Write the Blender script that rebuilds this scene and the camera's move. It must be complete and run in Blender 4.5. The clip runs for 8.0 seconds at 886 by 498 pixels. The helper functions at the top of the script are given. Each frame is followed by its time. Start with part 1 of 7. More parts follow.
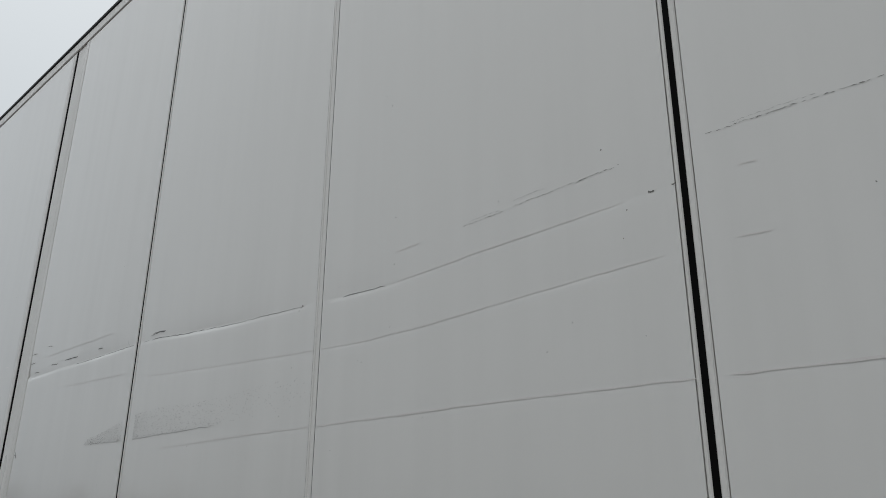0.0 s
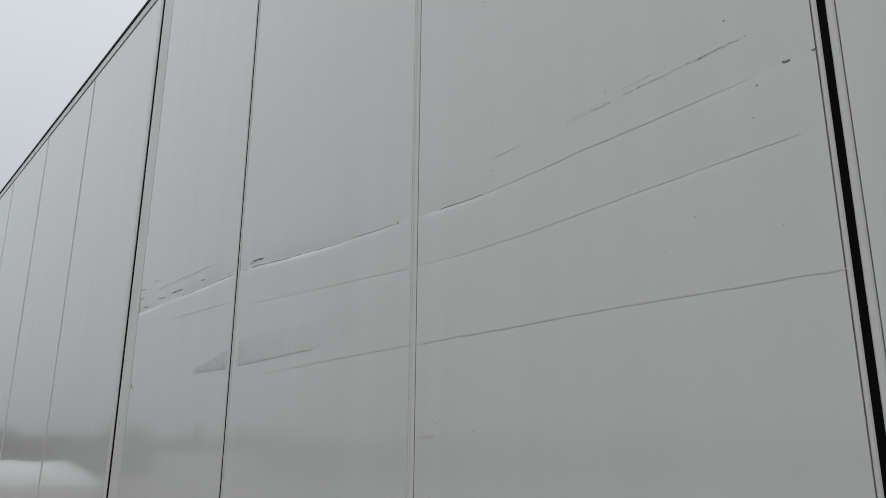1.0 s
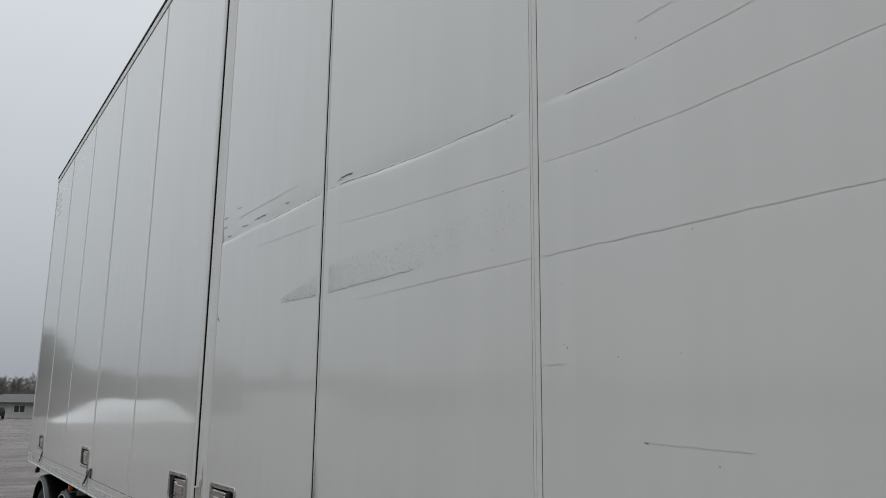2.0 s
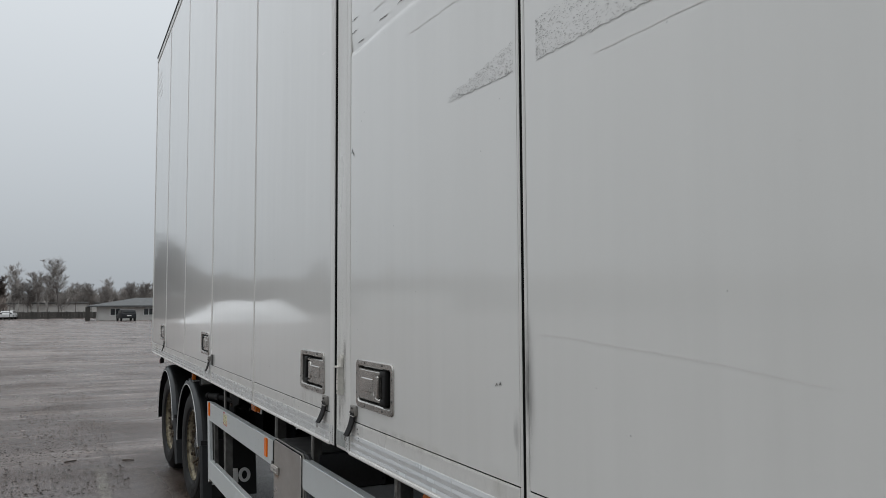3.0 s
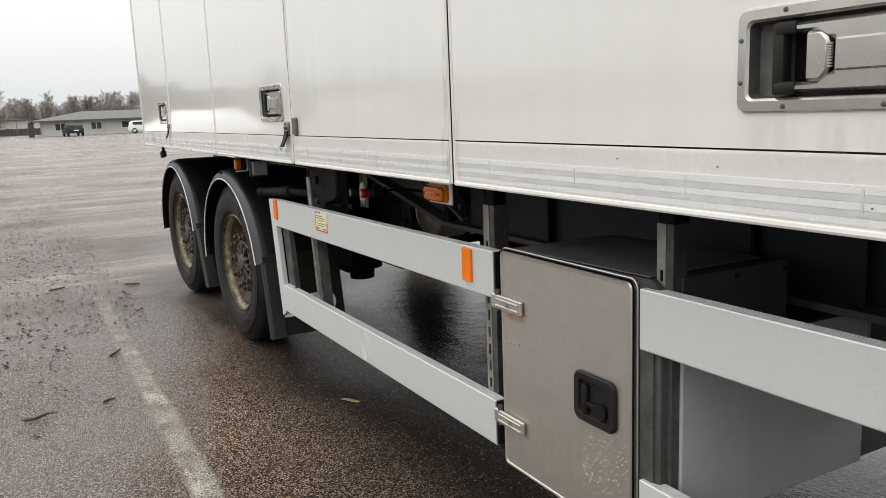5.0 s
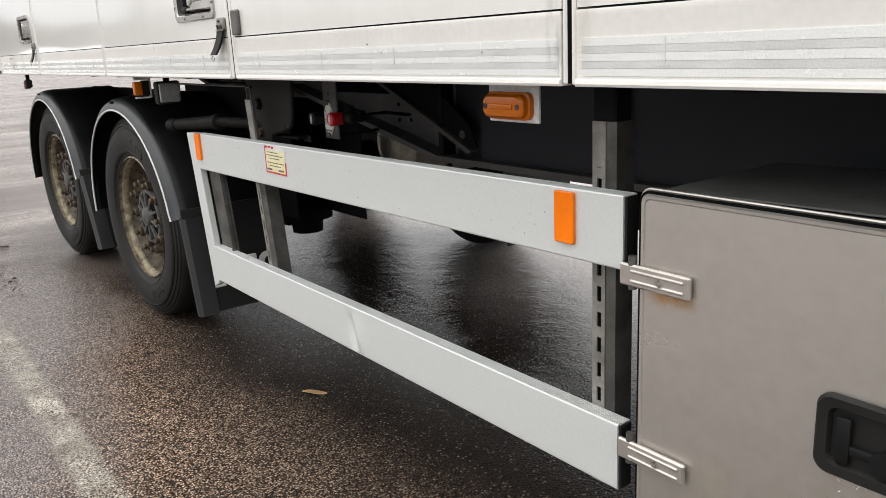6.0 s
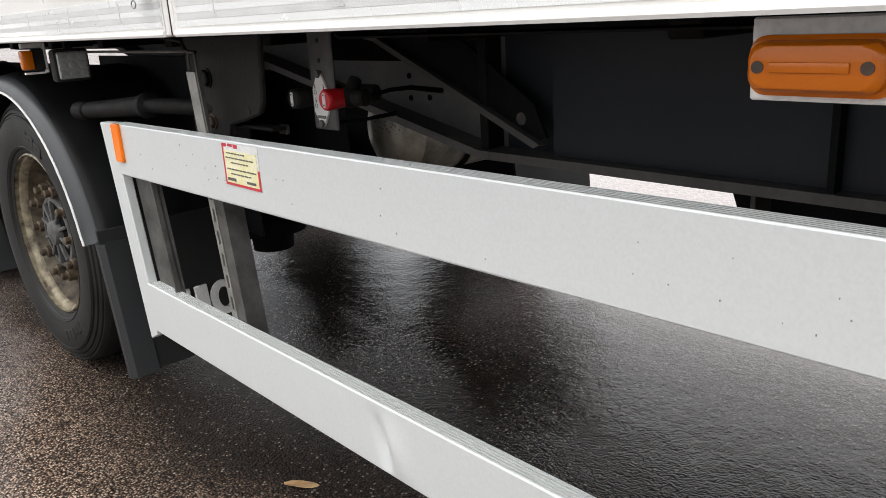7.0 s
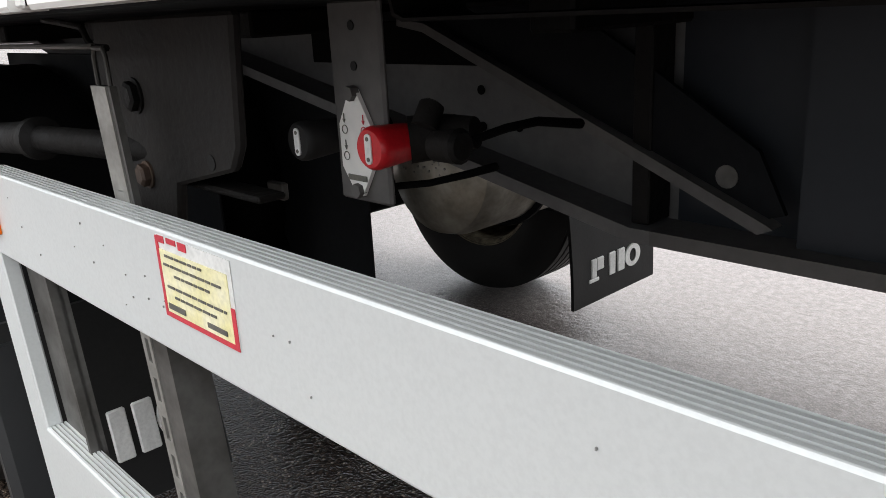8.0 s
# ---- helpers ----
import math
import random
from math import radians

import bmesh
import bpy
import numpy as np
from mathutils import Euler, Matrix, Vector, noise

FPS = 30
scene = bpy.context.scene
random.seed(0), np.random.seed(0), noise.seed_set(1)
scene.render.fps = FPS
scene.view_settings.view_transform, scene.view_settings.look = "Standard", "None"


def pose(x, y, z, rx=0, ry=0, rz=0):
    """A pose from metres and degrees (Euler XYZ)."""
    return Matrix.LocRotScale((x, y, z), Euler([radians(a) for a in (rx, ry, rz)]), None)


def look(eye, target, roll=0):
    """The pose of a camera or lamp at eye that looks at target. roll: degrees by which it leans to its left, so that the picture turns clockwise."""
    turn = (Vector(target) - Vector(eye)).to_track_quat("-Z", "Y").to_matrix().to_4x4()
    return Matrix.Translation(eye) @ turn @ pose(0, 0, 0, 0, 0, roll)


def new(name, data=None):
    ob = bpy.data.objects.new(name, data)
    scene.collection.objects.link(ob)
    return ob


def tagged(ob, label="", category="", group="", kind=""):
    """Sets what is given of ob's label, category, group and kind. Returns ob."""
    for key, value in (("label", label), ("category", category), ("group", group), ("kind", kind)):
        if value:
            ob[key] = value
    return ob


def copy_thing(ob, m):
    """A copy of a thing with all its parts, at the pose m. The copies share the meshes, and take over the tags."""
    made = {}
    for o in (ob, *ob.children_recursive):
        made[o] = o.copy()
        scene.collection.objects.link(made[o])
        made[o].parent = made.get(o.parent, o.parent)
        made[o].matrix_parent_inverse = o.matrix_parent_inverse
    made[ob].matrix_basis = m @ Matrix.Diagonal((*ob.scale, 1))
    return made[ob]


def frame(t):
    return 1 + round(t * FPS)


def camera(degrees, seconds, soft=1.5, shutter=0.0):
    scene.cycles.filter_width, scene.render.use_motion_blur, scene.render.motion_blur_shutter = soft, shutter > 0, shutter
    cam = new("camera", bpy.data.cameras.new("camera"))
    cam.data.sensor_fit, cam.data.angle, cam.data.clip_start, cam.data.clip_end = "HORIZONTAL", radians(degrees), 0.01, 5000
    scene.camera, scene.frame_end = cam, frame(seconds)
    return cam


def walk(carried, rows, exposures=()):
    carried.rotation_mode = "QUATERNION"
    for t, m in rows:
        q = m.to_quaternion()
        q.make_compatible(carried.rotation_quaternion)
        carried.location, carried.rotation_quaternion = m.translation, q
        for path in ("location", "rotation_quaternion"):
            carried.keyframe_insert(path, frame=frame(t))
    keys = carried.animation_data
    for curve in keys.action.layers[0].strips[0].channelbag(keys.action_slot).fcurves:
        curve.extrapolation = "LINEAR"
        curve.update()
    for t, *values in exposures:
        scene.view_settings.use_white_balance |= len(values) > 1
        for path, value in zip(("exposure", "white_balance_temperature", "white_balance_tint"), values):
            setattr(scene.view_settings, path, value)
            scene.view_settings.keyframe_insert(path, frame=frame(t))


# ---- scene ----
cam = camera(58.8, 8.0, 0.9)
PATH = [
    (0, (0.091, -0.039, 1.931), (-1.223, 1.307, 2.612), 0.3),
    (0.5, (0.038, 0.008, 1.916), (-1.386, 1.269, 2.533), 0.3),
    (1, (-0.029, 0.051, 1.889), (-1.534, 1.252, 2.427), 0.4),
    (1.2, (-0.06, 0.076, 1.883), (-1.593, 1.255, 2.39), 0.3),
    (2.3, (-0.617, 0.244, 1.867), (-2.311, 1.254, 2.201), 0.6),
    (2.5, (-0.826, 0.299, 1.841), (-2.552, 1.269, 2.124), 0.4),
    (3, (-1.395, 0.387, 1.722), (-3.195, 1.248, 1.865), -0.3),
    (3.5, (-2.045, 0.34, 1.609), (-3.884, 1.128, 1.605), -0.9),
    (4, (-2.659, 0.297, 1.54), (-4.493, 1.082, 1.396), -1.9),
    (4.5, (-3.268, 0.26, 1.481), (-5.063, 1.104, 1.225), -2.2),
    (5, (-3.798, 0.251, 1.405), (-5.53, 1.188, 1.055), -2.3),
    (5.2, (-4.0, 0.273, 1.343), (-5.701, 1.253, 0.962), -2.3),
    (6.3, (-5.006, 0.41, 1.259), (-6.516, 1.601, 0.71), -3.5),
    (6.5, (-5.175, 0.472, 1.232), (-6.664, 1.683, 0.669), -4.0),
    (7, (-5.593, 0.679, 1.22), (-7.039, 1.933, 0.638), -3.5),
    (7.5, (-6.003, 0.873, 1.198), (-7.42, 2.158, 0.613), -2.9),
    (8, (-6.347, 1.09, 1.188), (-7.74, 2.4, 0.6), -3.0),
]
EXPOSURES = [(0.0, -0.12, 6480, 7), (2.5, -0.02, 6450, 7.5), (3.2, 0.2, 6480, 8), (4.0, 0.66, 6800, 9), (4.6, 0.95, 6990, 9), (5.2, 1.11, 7000, 9), (6.5, 1.45, 6900, 11), (8.0, 1.58, 6680, 10)]
walk(cam, [(t, look(eye, target, roll)) for t, eye, target, roll in PATH], EXPOSURES)

# ---- light: overcast winter sky ----
world = bpy.data.worlds.new("overcast")
scene.world = world
world.use_nodes = True
wt = world.node_tree
wt.nodes.clear()
w_out = wt.nodes.new("ShaderNodeOutputWorld")
w_bg = wt.nodes.new("ShaderNodeBackground")
w_sky = wt.nodes.new("ShaderNodeTexSky")
w_sky.sky_type = "NISHITA"
w_sky.sun_disc = False
w_sky.sun_elevation = radians(69)
w_sky.sun_rotation = radians(200)
w_sky.air_density, w_sky.dust_density, w_sky.ozone_density = 1.0, 6.0, 1.0
w_grey = wt.nodes.new("ShaderNodeHueSaturation")
w_grey.inputs["Saturation"].default_value = 0.3
w_mix = wt.nodes.new("ShaderNodeMix")
w_mix.data_type = "RGBA"
w_mix.inputs[0].default_value = 0.8
# overcast dome: the zenith brighter than the horizon
w_tc = wt.nodes.new("ShaderNodeTexCoord")
w_sep = wt.nodes.new("ShaderNodeSeparateXYZ")
w_up = wt.nodes.new("ShaderNodeMapRange")
w_up.inputs[1].default_value, w_up.inputs[2].default_value = 0.0, 1.0
w_ramp = wt.nodes.new("ShaderNodeMix")
w_ramp.data_type = "RGBA"
w_ramp.inputs[6].default_value = (4.2, 4.5, 4.9, 1)
w_ramp.inputs[7].default_value = (12.6, 13.0, 13.5, 1)
wt.links.new(w_tc.outputs["Generated"], w_sep.inputs[0])
wt.links.new(w_sep.outputs[2], w_up.inputs[0])
wt.links.new(w_up.outputs[0], w_ramp.inputs[0])
wt.links.new(w_ramp.outputs[2], w_mix.inputs[7])
wt.links.new(w_sky.outputs[0], w_grey.inputs["Color"])
wt.links.new(w_grey.outputs[0], w_mix.inputs[6])
wt.links.new(w_mix.outputs[2], w_bg.inputs[0])
w_bg.inputs[1].default_value = 0.1
wt.links.new(w_bg.outputs[0], w_out.inputs[0])

sun_data = bpy.data.lights.new("sun", "SUN")
sun_data.energy, sun_data.angle, sun_data.color = 0.5, radians(60), (1.0, 0.97, 0.93)
sun = new("sun", sun_data)
sun.matrix_world = look((0, 0, 30), (-3.0, -6.0, 30 - 18.0))


# ---- materials ----
def surface(name, a, b, rough=0.5, metal=0.0, scale=3.0, fine=60.0, bump=0.1, depth=0.002, spread=0.1, coat=0.0,
            coat_rough=0.05, stretch=(1, 1, 1), island=0.0, spec=0.5):
    """Two-scale procedural surface: broad stains from a to b, fine grain in colour, roughness and relief."""
    m = bpy.data.materials.new(name)
    m.use_nodes = True
    nt = m.node_tree
    p = nt.nodes["Principled BSDF"]
    tc = nt.nodes.new("ShaderNodeTexCoord")
    mp = nt.nodes.new("ShaderNodeMapping")
    mp.inputs["Scale"].default_value = stretch
    nt.links.new(tc.outputs["Object"], mp.inputs[0])
    n1 = nt.nodes.new("ShaderNodeTexNoise")
    n1.inputs["Scale"].default_value, n1.inputs["Detail"].default_value = scale, 5
    n2 = nt.nodes.new("ShaderNodeTexNoise")
    n2.inputs["Scale"].default_value, n2.inputs["Detail"].default_value = fine, 3
    nt.links.new(mp.outputs[0], n1.inputs[0])
    nt.links.new(tc.outputs["Object"], n2.inputs[0])
    r1 = nt.nodes.new("ShaderNodeMapRange")
    r1.inputs[1].default_value, r1.inputs[2].default_value = 0.32, 0.7
    nt.links.new(n1.outputs[0], r1.inputs[0])
    mx = nt.nodes.new("ShaderNodeMix")
    mx.data_type = "RGBA"
    mx.inputs[6].default_value, mx.inputs[7].default_value = (*a, 1), (*b, 1)
    nt.links.new(r1.outputs[0], mx.inputs[0])
    gr = nt.nodes.new("ShaderNodeMix")
    gr.data_type, gr.blend_type = "RGBA", "MULTIPLY"
    gr.inputs[0].default_value = 0.35 if bump else 0.12
    nt.links.new(mx.outputs[2], gr.inputs[6])
    r2 = nt.nodes.new("ShaderNodeMapRange")
    r2.inputs[1].default_value, r2.inputs[2].default_value = 0.3, 0.62
    r2.inputs[3].default_value, r2.inputs[4].default_value = 0.55, 1.0
    nt.links.new(n2.outputs[0], r2.inputs[0])
    nt.links.new(r2.outputs[0], gr.inputs[7])
    out = gr.outputs[2]
    if island:
        gi = nt.nodes.new("ShaderNodeObjectInfo")
        hv = nt.nodes.new("ShaderNodeHueSaturation")
        ri = nt.nodes.new("ShaderNodeMapRange")
        ri.inputs[3].default_value, ri.inputs[4].default_value = 1 - island, 1 + island
        nt.links.new(gi.outputs["Random"], ri.inputs[0])
        nt.links.new(ri.outputs[0], hv.inputs["Value"])
        nt.links.new(out, hv.inputs["Color"])
        out = hv.outputs[0]
    nt.links.new(out, p.inputs["Base Color"])
    rr = nt.nodes.new("ShaderNodeMapRange")
    rr.inputs[1].default_value, rr.inputs[2].default_value = 0.3, 0.7
    rr.inputs[3].default_value, rr.inputs[4].default_value = max(0.02, rough - spread), min(1, rough + spread)
    nt.links.new(n1.outputs[0], rr.inputs[0])
    nt.links.new(rr.outputs[0], p.inputs["Roughness"])
    p.inputs["Metallic"].default_value = metal
    p.inputs["Specular IOR Level"].default_value = spec
    if coat:
        p.inputs["Coat Weight"].default_value, p.inputs["Coat Roughness"].default_value = coat, coat_rough
    if bump:
        bp = nt.nodes.new("ShaderNodeBump")
        bp.inputs["Strength"].default_value, bp.inputs["Distance"].default_value = bump, depth
        nt.links.new(n2.outputs[0], bp.inputs["Height"])
        nt.links.new(bp.outputs[0], p.inputs["Normal"])
    return m


def panel_paint(name, a, b):
    """Glossy white sheet with faint waviness and vertical dirt runs."""
    m = bpy.data.materials.new(name)
    m.use_nodes = True
    nt = m.node_tree
    p = nt.nodes["Principled BSDF"]
    tc = nt.nodes.new("ShaderNodeTexCoord")
    mp = nt.nodes.new("ShaderNodeMapping")
    mp.inputs["Scale"].default_value = (9, 9, 0.5)
    nt.links.new(tc.outputs["Object"], mp.inputs[0])
    runs = nt.nodes.new("ShaderNodeTexNoise")
    runs.inputs["Scale"].default_value, runs.inputs["Detail"].default_value = 1.6, 6
    nt.links.new(mp.outputs[0], runs.inputs[0])
    broad = nt.nodes.new("ShaderNodeTexNoise")
    broad.inputs["Scale"].default_value, broad.inputs["Detail"].default_value = 0.8, 3
    nt.links.new(tc.outputs["Object"], broad.inputs[0])
    mul = nt.nodes.new("ShaderNodeMath")
    mul.operation = "MULTIPLY"
    nt.links.new(runs.outputs[0], mul.inputs[0])
    nt.links.new(broad.outputs[0], mul.inputs[1])
    rg = nt.nodes.new("ShaderNodeMapRange")
    rg.inputs[1].default_value, rg.inputs[2].default_value = 0.16, 0.42
    nt.links.new(mul.outputs[0], rg.inputs[0])
    mx = nt.nodes.new("ShaderNodeMix")
    mx.data_type = "RGBA"
    mx.inputs[6].default_value, mx.inputs[7].default_value = (*a, 1), (*b, 1)
    nt.links.new(rg.outputs[0], mx.inputs[0])
    nt.links.new(mx.outputs[2], p.inputs["Base Color"])
    p.inputs["Roughness"].default_value = 0.3
    p.inputs["Coat Weight"].default_value = 1.0
    p.inputs["Coat IOR"].default_value = 1.47
    cr = nt.nodes.new("ShaderNodeMapRange")
    cr.inputs[1].default_value, cr.inputs[2].default_value = 0.3, 0.7
    cr.inputs[3].default_value, cr.inputs[4].default_value = 0.045, 0.085
    nt.links.new(broad.outputs[0], cr.inputs[0])
    nt.links.new(cr.outputs[0], p.inputs["Coat Roughness"])
    wave = nt.nodes.new("ShaderNodeTexNoise")
    wave.inputs["Scale"].default_value, wave.inputs["Detail"].default_value = 2.2, 1
    nt.links.new(tc.outputs["Object"], wave.inputs[0])
    bp = nt.nodes.new("ShaderNodeBump")
    bp.inputs["Strength"].default_value, bp.inputs["Distance"].default_value = 0.1, 0.008
    nt.links.new(wave.outputs[0], bp.inputs["Height"])
    nt.links.new(bp.outputs[0], p.inputs["Coat Normal"])
    return m


def wet_asphalt(name):
    m = bpy.data.materials.new(name)
    m.use_nodes = True
    nt = m.node_tree
    L = nt.links.new

    def noise_node(scale, detail, vec, rough=0.5):
        n = nt.nodes.new("ShaderNodeTexNoise")
        n.inputs["Scale"].default_value, n.inputs["Detail"].default_value, n.inputs["Roughness"].default_value = scale, detail, rough
        L(vec, n.inputs[0])
        return n.outputs[0]

    def ramp(v, lo, hi, a=0.0, b=1.0):
        r = nt.nodes.new("ShaderNodeMapRange")
        r.inputs[1].default_value, r.inputs[2].default_value, r.inputs[3].default_value, r.inputs[4].default_value = lo, hi, a, b
        L(v, r.inputs[0])
        return r.outputs[0]

    def mix(f, a, b, mode="MIX"):
        x = nt.nodes.new("ShaderNodeMix")
        x.data_type, x.blend_type = "RGBA", mode
        for k, v in ((0, f), (6, a), (7, b)):
            if isinstance(v, bpy.types.NodeSocket):
                L(v, x.inputs[k])
            else:
                x.inputs[k].default_value = v
        return x.outputs[2]

    def calc(op, a, b):
        x = nt.nodes.new("ShaderNodeMath")
        x.operation = op
        for k, v in ((0, a), (1, b)):
            if isinstance(v, bpy.types.NodeSocket):
                L(v, x.inputs[k])
            else:
                x.inputs[k].default_value = v
        return x.outputs[0]

    p = nt.nodes["Principled BSDF"]
    tc = nt.nodes.new("ShaderNodeTexCoord").outputs["Object"]
    sep = nt.nodes.new("ShaderNodeSeparateXYZ")
    L(tc, sep.inputs[0])
    mp = nt.nodes.new("ShaderNodeMapping")
    mp.inputs["Scale"].default_value = (1.0, 0.08, 1)
    mp.inputs["Rotation"].default_value = (0, 0, radians(6))
    L(tc, mp.inputs[0])
    tracks = noise_node(0.9, 9, mp.outputs[0], 0.66)
    wet = noise_node(0.45, 5, tc)
    mid = noise_node(6.0, 4, tc)
    vor = nt.nodes.new("ShaderNodeTexVoronoi")
    vor.inputs["Scale"].default_value = 138
    L(tc, vor.inputs[0])
    stone = vor.outputs["Distance"]
    chip = nt.nodes.new("ShaderNodeSeparateColor")
    L(vor.outputs["Color"], chip.inputs[0])
    grain = noise_node(330, 2, tc)
    # dark stones under the trailer, brown beside it, pale washed silt beyond the bay line
    # this dark base colour holds the trailer's shade
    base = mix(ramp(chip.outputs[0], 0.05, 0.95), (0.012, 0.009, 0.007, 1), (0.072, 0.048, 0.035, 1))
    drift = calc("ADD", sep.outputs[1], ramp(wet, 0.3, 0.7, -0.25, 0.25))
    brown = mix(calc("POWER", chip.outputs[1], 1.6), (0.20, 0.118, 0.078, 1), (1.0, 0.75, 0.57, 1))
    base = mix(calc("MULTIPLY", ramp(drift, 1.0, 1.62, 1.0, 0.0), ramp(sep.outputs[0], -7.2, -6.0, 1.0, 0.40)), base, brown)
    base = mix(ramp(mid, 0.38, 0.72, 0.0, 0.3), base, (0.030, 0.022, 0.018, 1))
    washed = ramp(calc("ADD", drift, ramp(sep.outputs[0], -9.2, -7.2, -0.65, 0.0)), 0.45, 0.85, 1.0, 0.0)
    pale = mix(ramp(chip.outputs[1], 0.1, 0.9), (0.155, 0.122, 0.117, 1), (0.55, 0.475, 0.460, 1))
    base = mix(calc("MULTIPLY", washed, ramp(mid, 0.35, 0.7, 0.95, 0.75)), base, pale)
    base = mix(ramp(chip.outputs[2], 0.94, 0.99, 0.0, 0.8), base, (0.42, 0.36, 0.30, 1))
    open_lot = ramp(sep.outputs[0], -12.0, -9.5, 1.0, 0.0)
    lot = calc("MULTIPLY", open_lot, ramp(sep.outputs[1], 1.6, 3.5, 1.0, 0.9))
    speck = noise_node(34, 6, tc)
    grit = mix(ramp(tracks, 0.46, 0.60), (0.225, 0.160, 0.136, 1), (0.62, 0.500, 0.450, 1))
    grit = mix(ramp(speck, 0.40, 0.66, 0.0, 0.75), grit, (0.115, 0.089, 0.079, 1))
    fleck = noise_node(1.7, 10, mp.outputs[0], 0.68)
    grit = mix(ramp(fleck, 0.52, 0.64, 0.0, 0.45), grit, (0.10, 0.078, 0.07, 1))
    streak = noise_node(3.1, 8, mp.outputs[0], 0.62)
    grit = mix(ramp(streak, 0.56, 0.64, 0.0, 0.5), grit, (0.70, 0.61, 0.57, 1))
    patch = noise_node(7.5, 6, tc, 0.7)
    grit = mix(ramp(patch, 0.50, 0.68, 0.0, 0.5), grit, (0.13, 0.10, 0.09, 1))
    base = mix(lot, base, grit)
    # far-side ground paled: the grazing sky sheen is put into the colour
    sky_sheen = calc("MULTIPLY", calc("MULTIPLY", ramp(drift, 2.5, 3.5), ramp(sep.outputs[0], -12.5, -10.5)), ramp(sep.outputs[1], 30.0, 45.0, 1.0, 0.0))
    base = mix(calc("MULTIPLY", sky_sheen, ramp(speck, 0.35, 0.6, 0.95, 0.7)), base, (0.46, 0.415, 0.40, 1))
    # dark gaps between the stones
    base = mix(calc("MULTIPLY", ramp(stone, 0.32, 0.62, 0.0, 0.94), calc("MULTIPLY", ramp(calc("MAXIMUM", washed, lot), 0, 1, 1.0, 0.8), ramp(sky_sheen, 0, 1, 1.0, 0.15))), base, (0.014, 0.011, 0.010, 1))
    base = mix(ramp(grain, 0.3, 0.7, 0.0, 0.3), base, (0.02, 0.017, 0.015, 1))
    L(base, p.inputs["Base Color"])
    wetness = ramp(wet, 0.38, 0.6)
    shut = ramp(lot, 0, 1, 1.0, 0.0)
    under = calc("MULTIPLY", ramp(drift, 1.5, 2.5), shut)
    film_of_water = calc("MULTIPLY", ramp(wetness, 0, 1, 0.34, 0.13), ramp(under, 0, 1, 1.0, 0.42))
    L(calc("MAXIMUM", film_of_water, ramp(calc("MAXIMUM", under, calc("MAXIMUM", washed, lot)), 0.0, 0.6, 0.62, 0.0)), p.inputs["Roughness"])
    L(calc("MAXIMUM", ramp(calc("MAXIMUM", washed, lot), 0, 1, 0.04, 0.5), calc("MULTIPLY", under, 0.19)), p.inputs["Specular IOR Level"])
    b1 = nt.nodes.new("ShaderNodeBump")
    b1.inputs["Strength"].default_value, b1.inputs["Distance"].default_value = 1.0, 0.013
    b1.invert = True
    L(ramp(under, 0, 1, 0.8, 0.13), b1.inputs["Strength"])
    L(stone, b1.inputs["Height"])
    b2 = nt.nodes.new("ShaderNodeBump")
    b2.inputs["Strength"].default_value, b2.inputs["Distance"].default_value = 0.4, 0.02
    L(mid, b2.inputs["Height"])
    b3 = nt.nodes.new("ShaderNodeBump")
    b3.inputs["Distance"].default_value = 0.0024
    L(calc("MULTIPLY", under, 0.7), b3.inputs["Strength"])
    L(noise_node(48, 1, tc), b3.inputs["Height"])
    L(b2.outputs[0], b3.inputs["Normal"])
    L(b3.outputs[0], b1.inputs["Normal"])
    L(b1.outputs[0], p.inputs["Normal"])
    return m


def clear_plastic(name, colour, rough=0.18):
    m = surface(name, colour, tuple(c * 0.85 for c in colour), rough, 0, 20, 300, 0.0, 0.001, 0.05, 0.1, 0.08, spec=0.25)
    return m


PAINT = panel_paint("white_panel_paint", (0.72, 0.715, 0.69), (0.685, 0.68, 0.655))
TRIM = surface("white_trim_paint", (0.75, 0.74, 0.71), (0.69, 0.68, 0.65), 0.35, 0, 5, 80, 0.0, 0.001, 0.1, 0.3, 0.15, (1, 1, 0.3))
DIRTY = surface("grimy_white_paint", (0.76, 0.745, 0.705), (0.60, 0.58, 0.53), 0.45, 0, 9, 60, 0.1, 0.001, 0.1, 0, 0.1, (1, 1, 0.35))
TAPE_A = surface("reflective_tape", (0.84, 0.85, 0.84), (0.76, 0.78, 0.77), 0.25, 0.15, 12, 500, 0.1, 0.0004, 0.08, 0.5, 0.1)
TAPE_C = surface("bright_reflective_tape", (0.93, 0.95, 0.96), (0.84, 0.88, 0.90), 0.22, 0.1, 12, 500, 0.1, 0.0004, 0.08, 0.5, 0.1)
TREAD = surface("grey_tread_sheet", (0.47, 0.485, 0.475), (0.34, 0.35, 0.34), 0.5, 0.1, 20, 200, 0.3, 0.0006, 0.1)
BINGREY = surface("pale_grey_bin_sheet", (0.50, 0.525, 0.54), (0.36, 0.375, 0.375), 0.5, 0.05, 2.5, 60, 0.0, 0.001, 0.1, 0, 0.1, (1, 1, 0.3))
TAPE_B = surface("grey_tape", (0.56, 0.565, 0.56), (0.66, 0.665, 0.655), 0.4, 0.1, 14, 420, 0.2, 0.0004, 0.08)
RUBBER = surface("black_rubber", (0.006, 0.006, 0.006), (0.014, 0.0135, 0.013), 0.6, 0, 4, 90, 0.2, 0.002, 0.12, spec=0.3)
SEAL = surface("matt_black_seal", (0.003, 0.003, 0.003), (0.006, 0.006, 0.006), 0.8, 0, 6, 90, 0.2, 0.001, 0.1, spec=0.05)
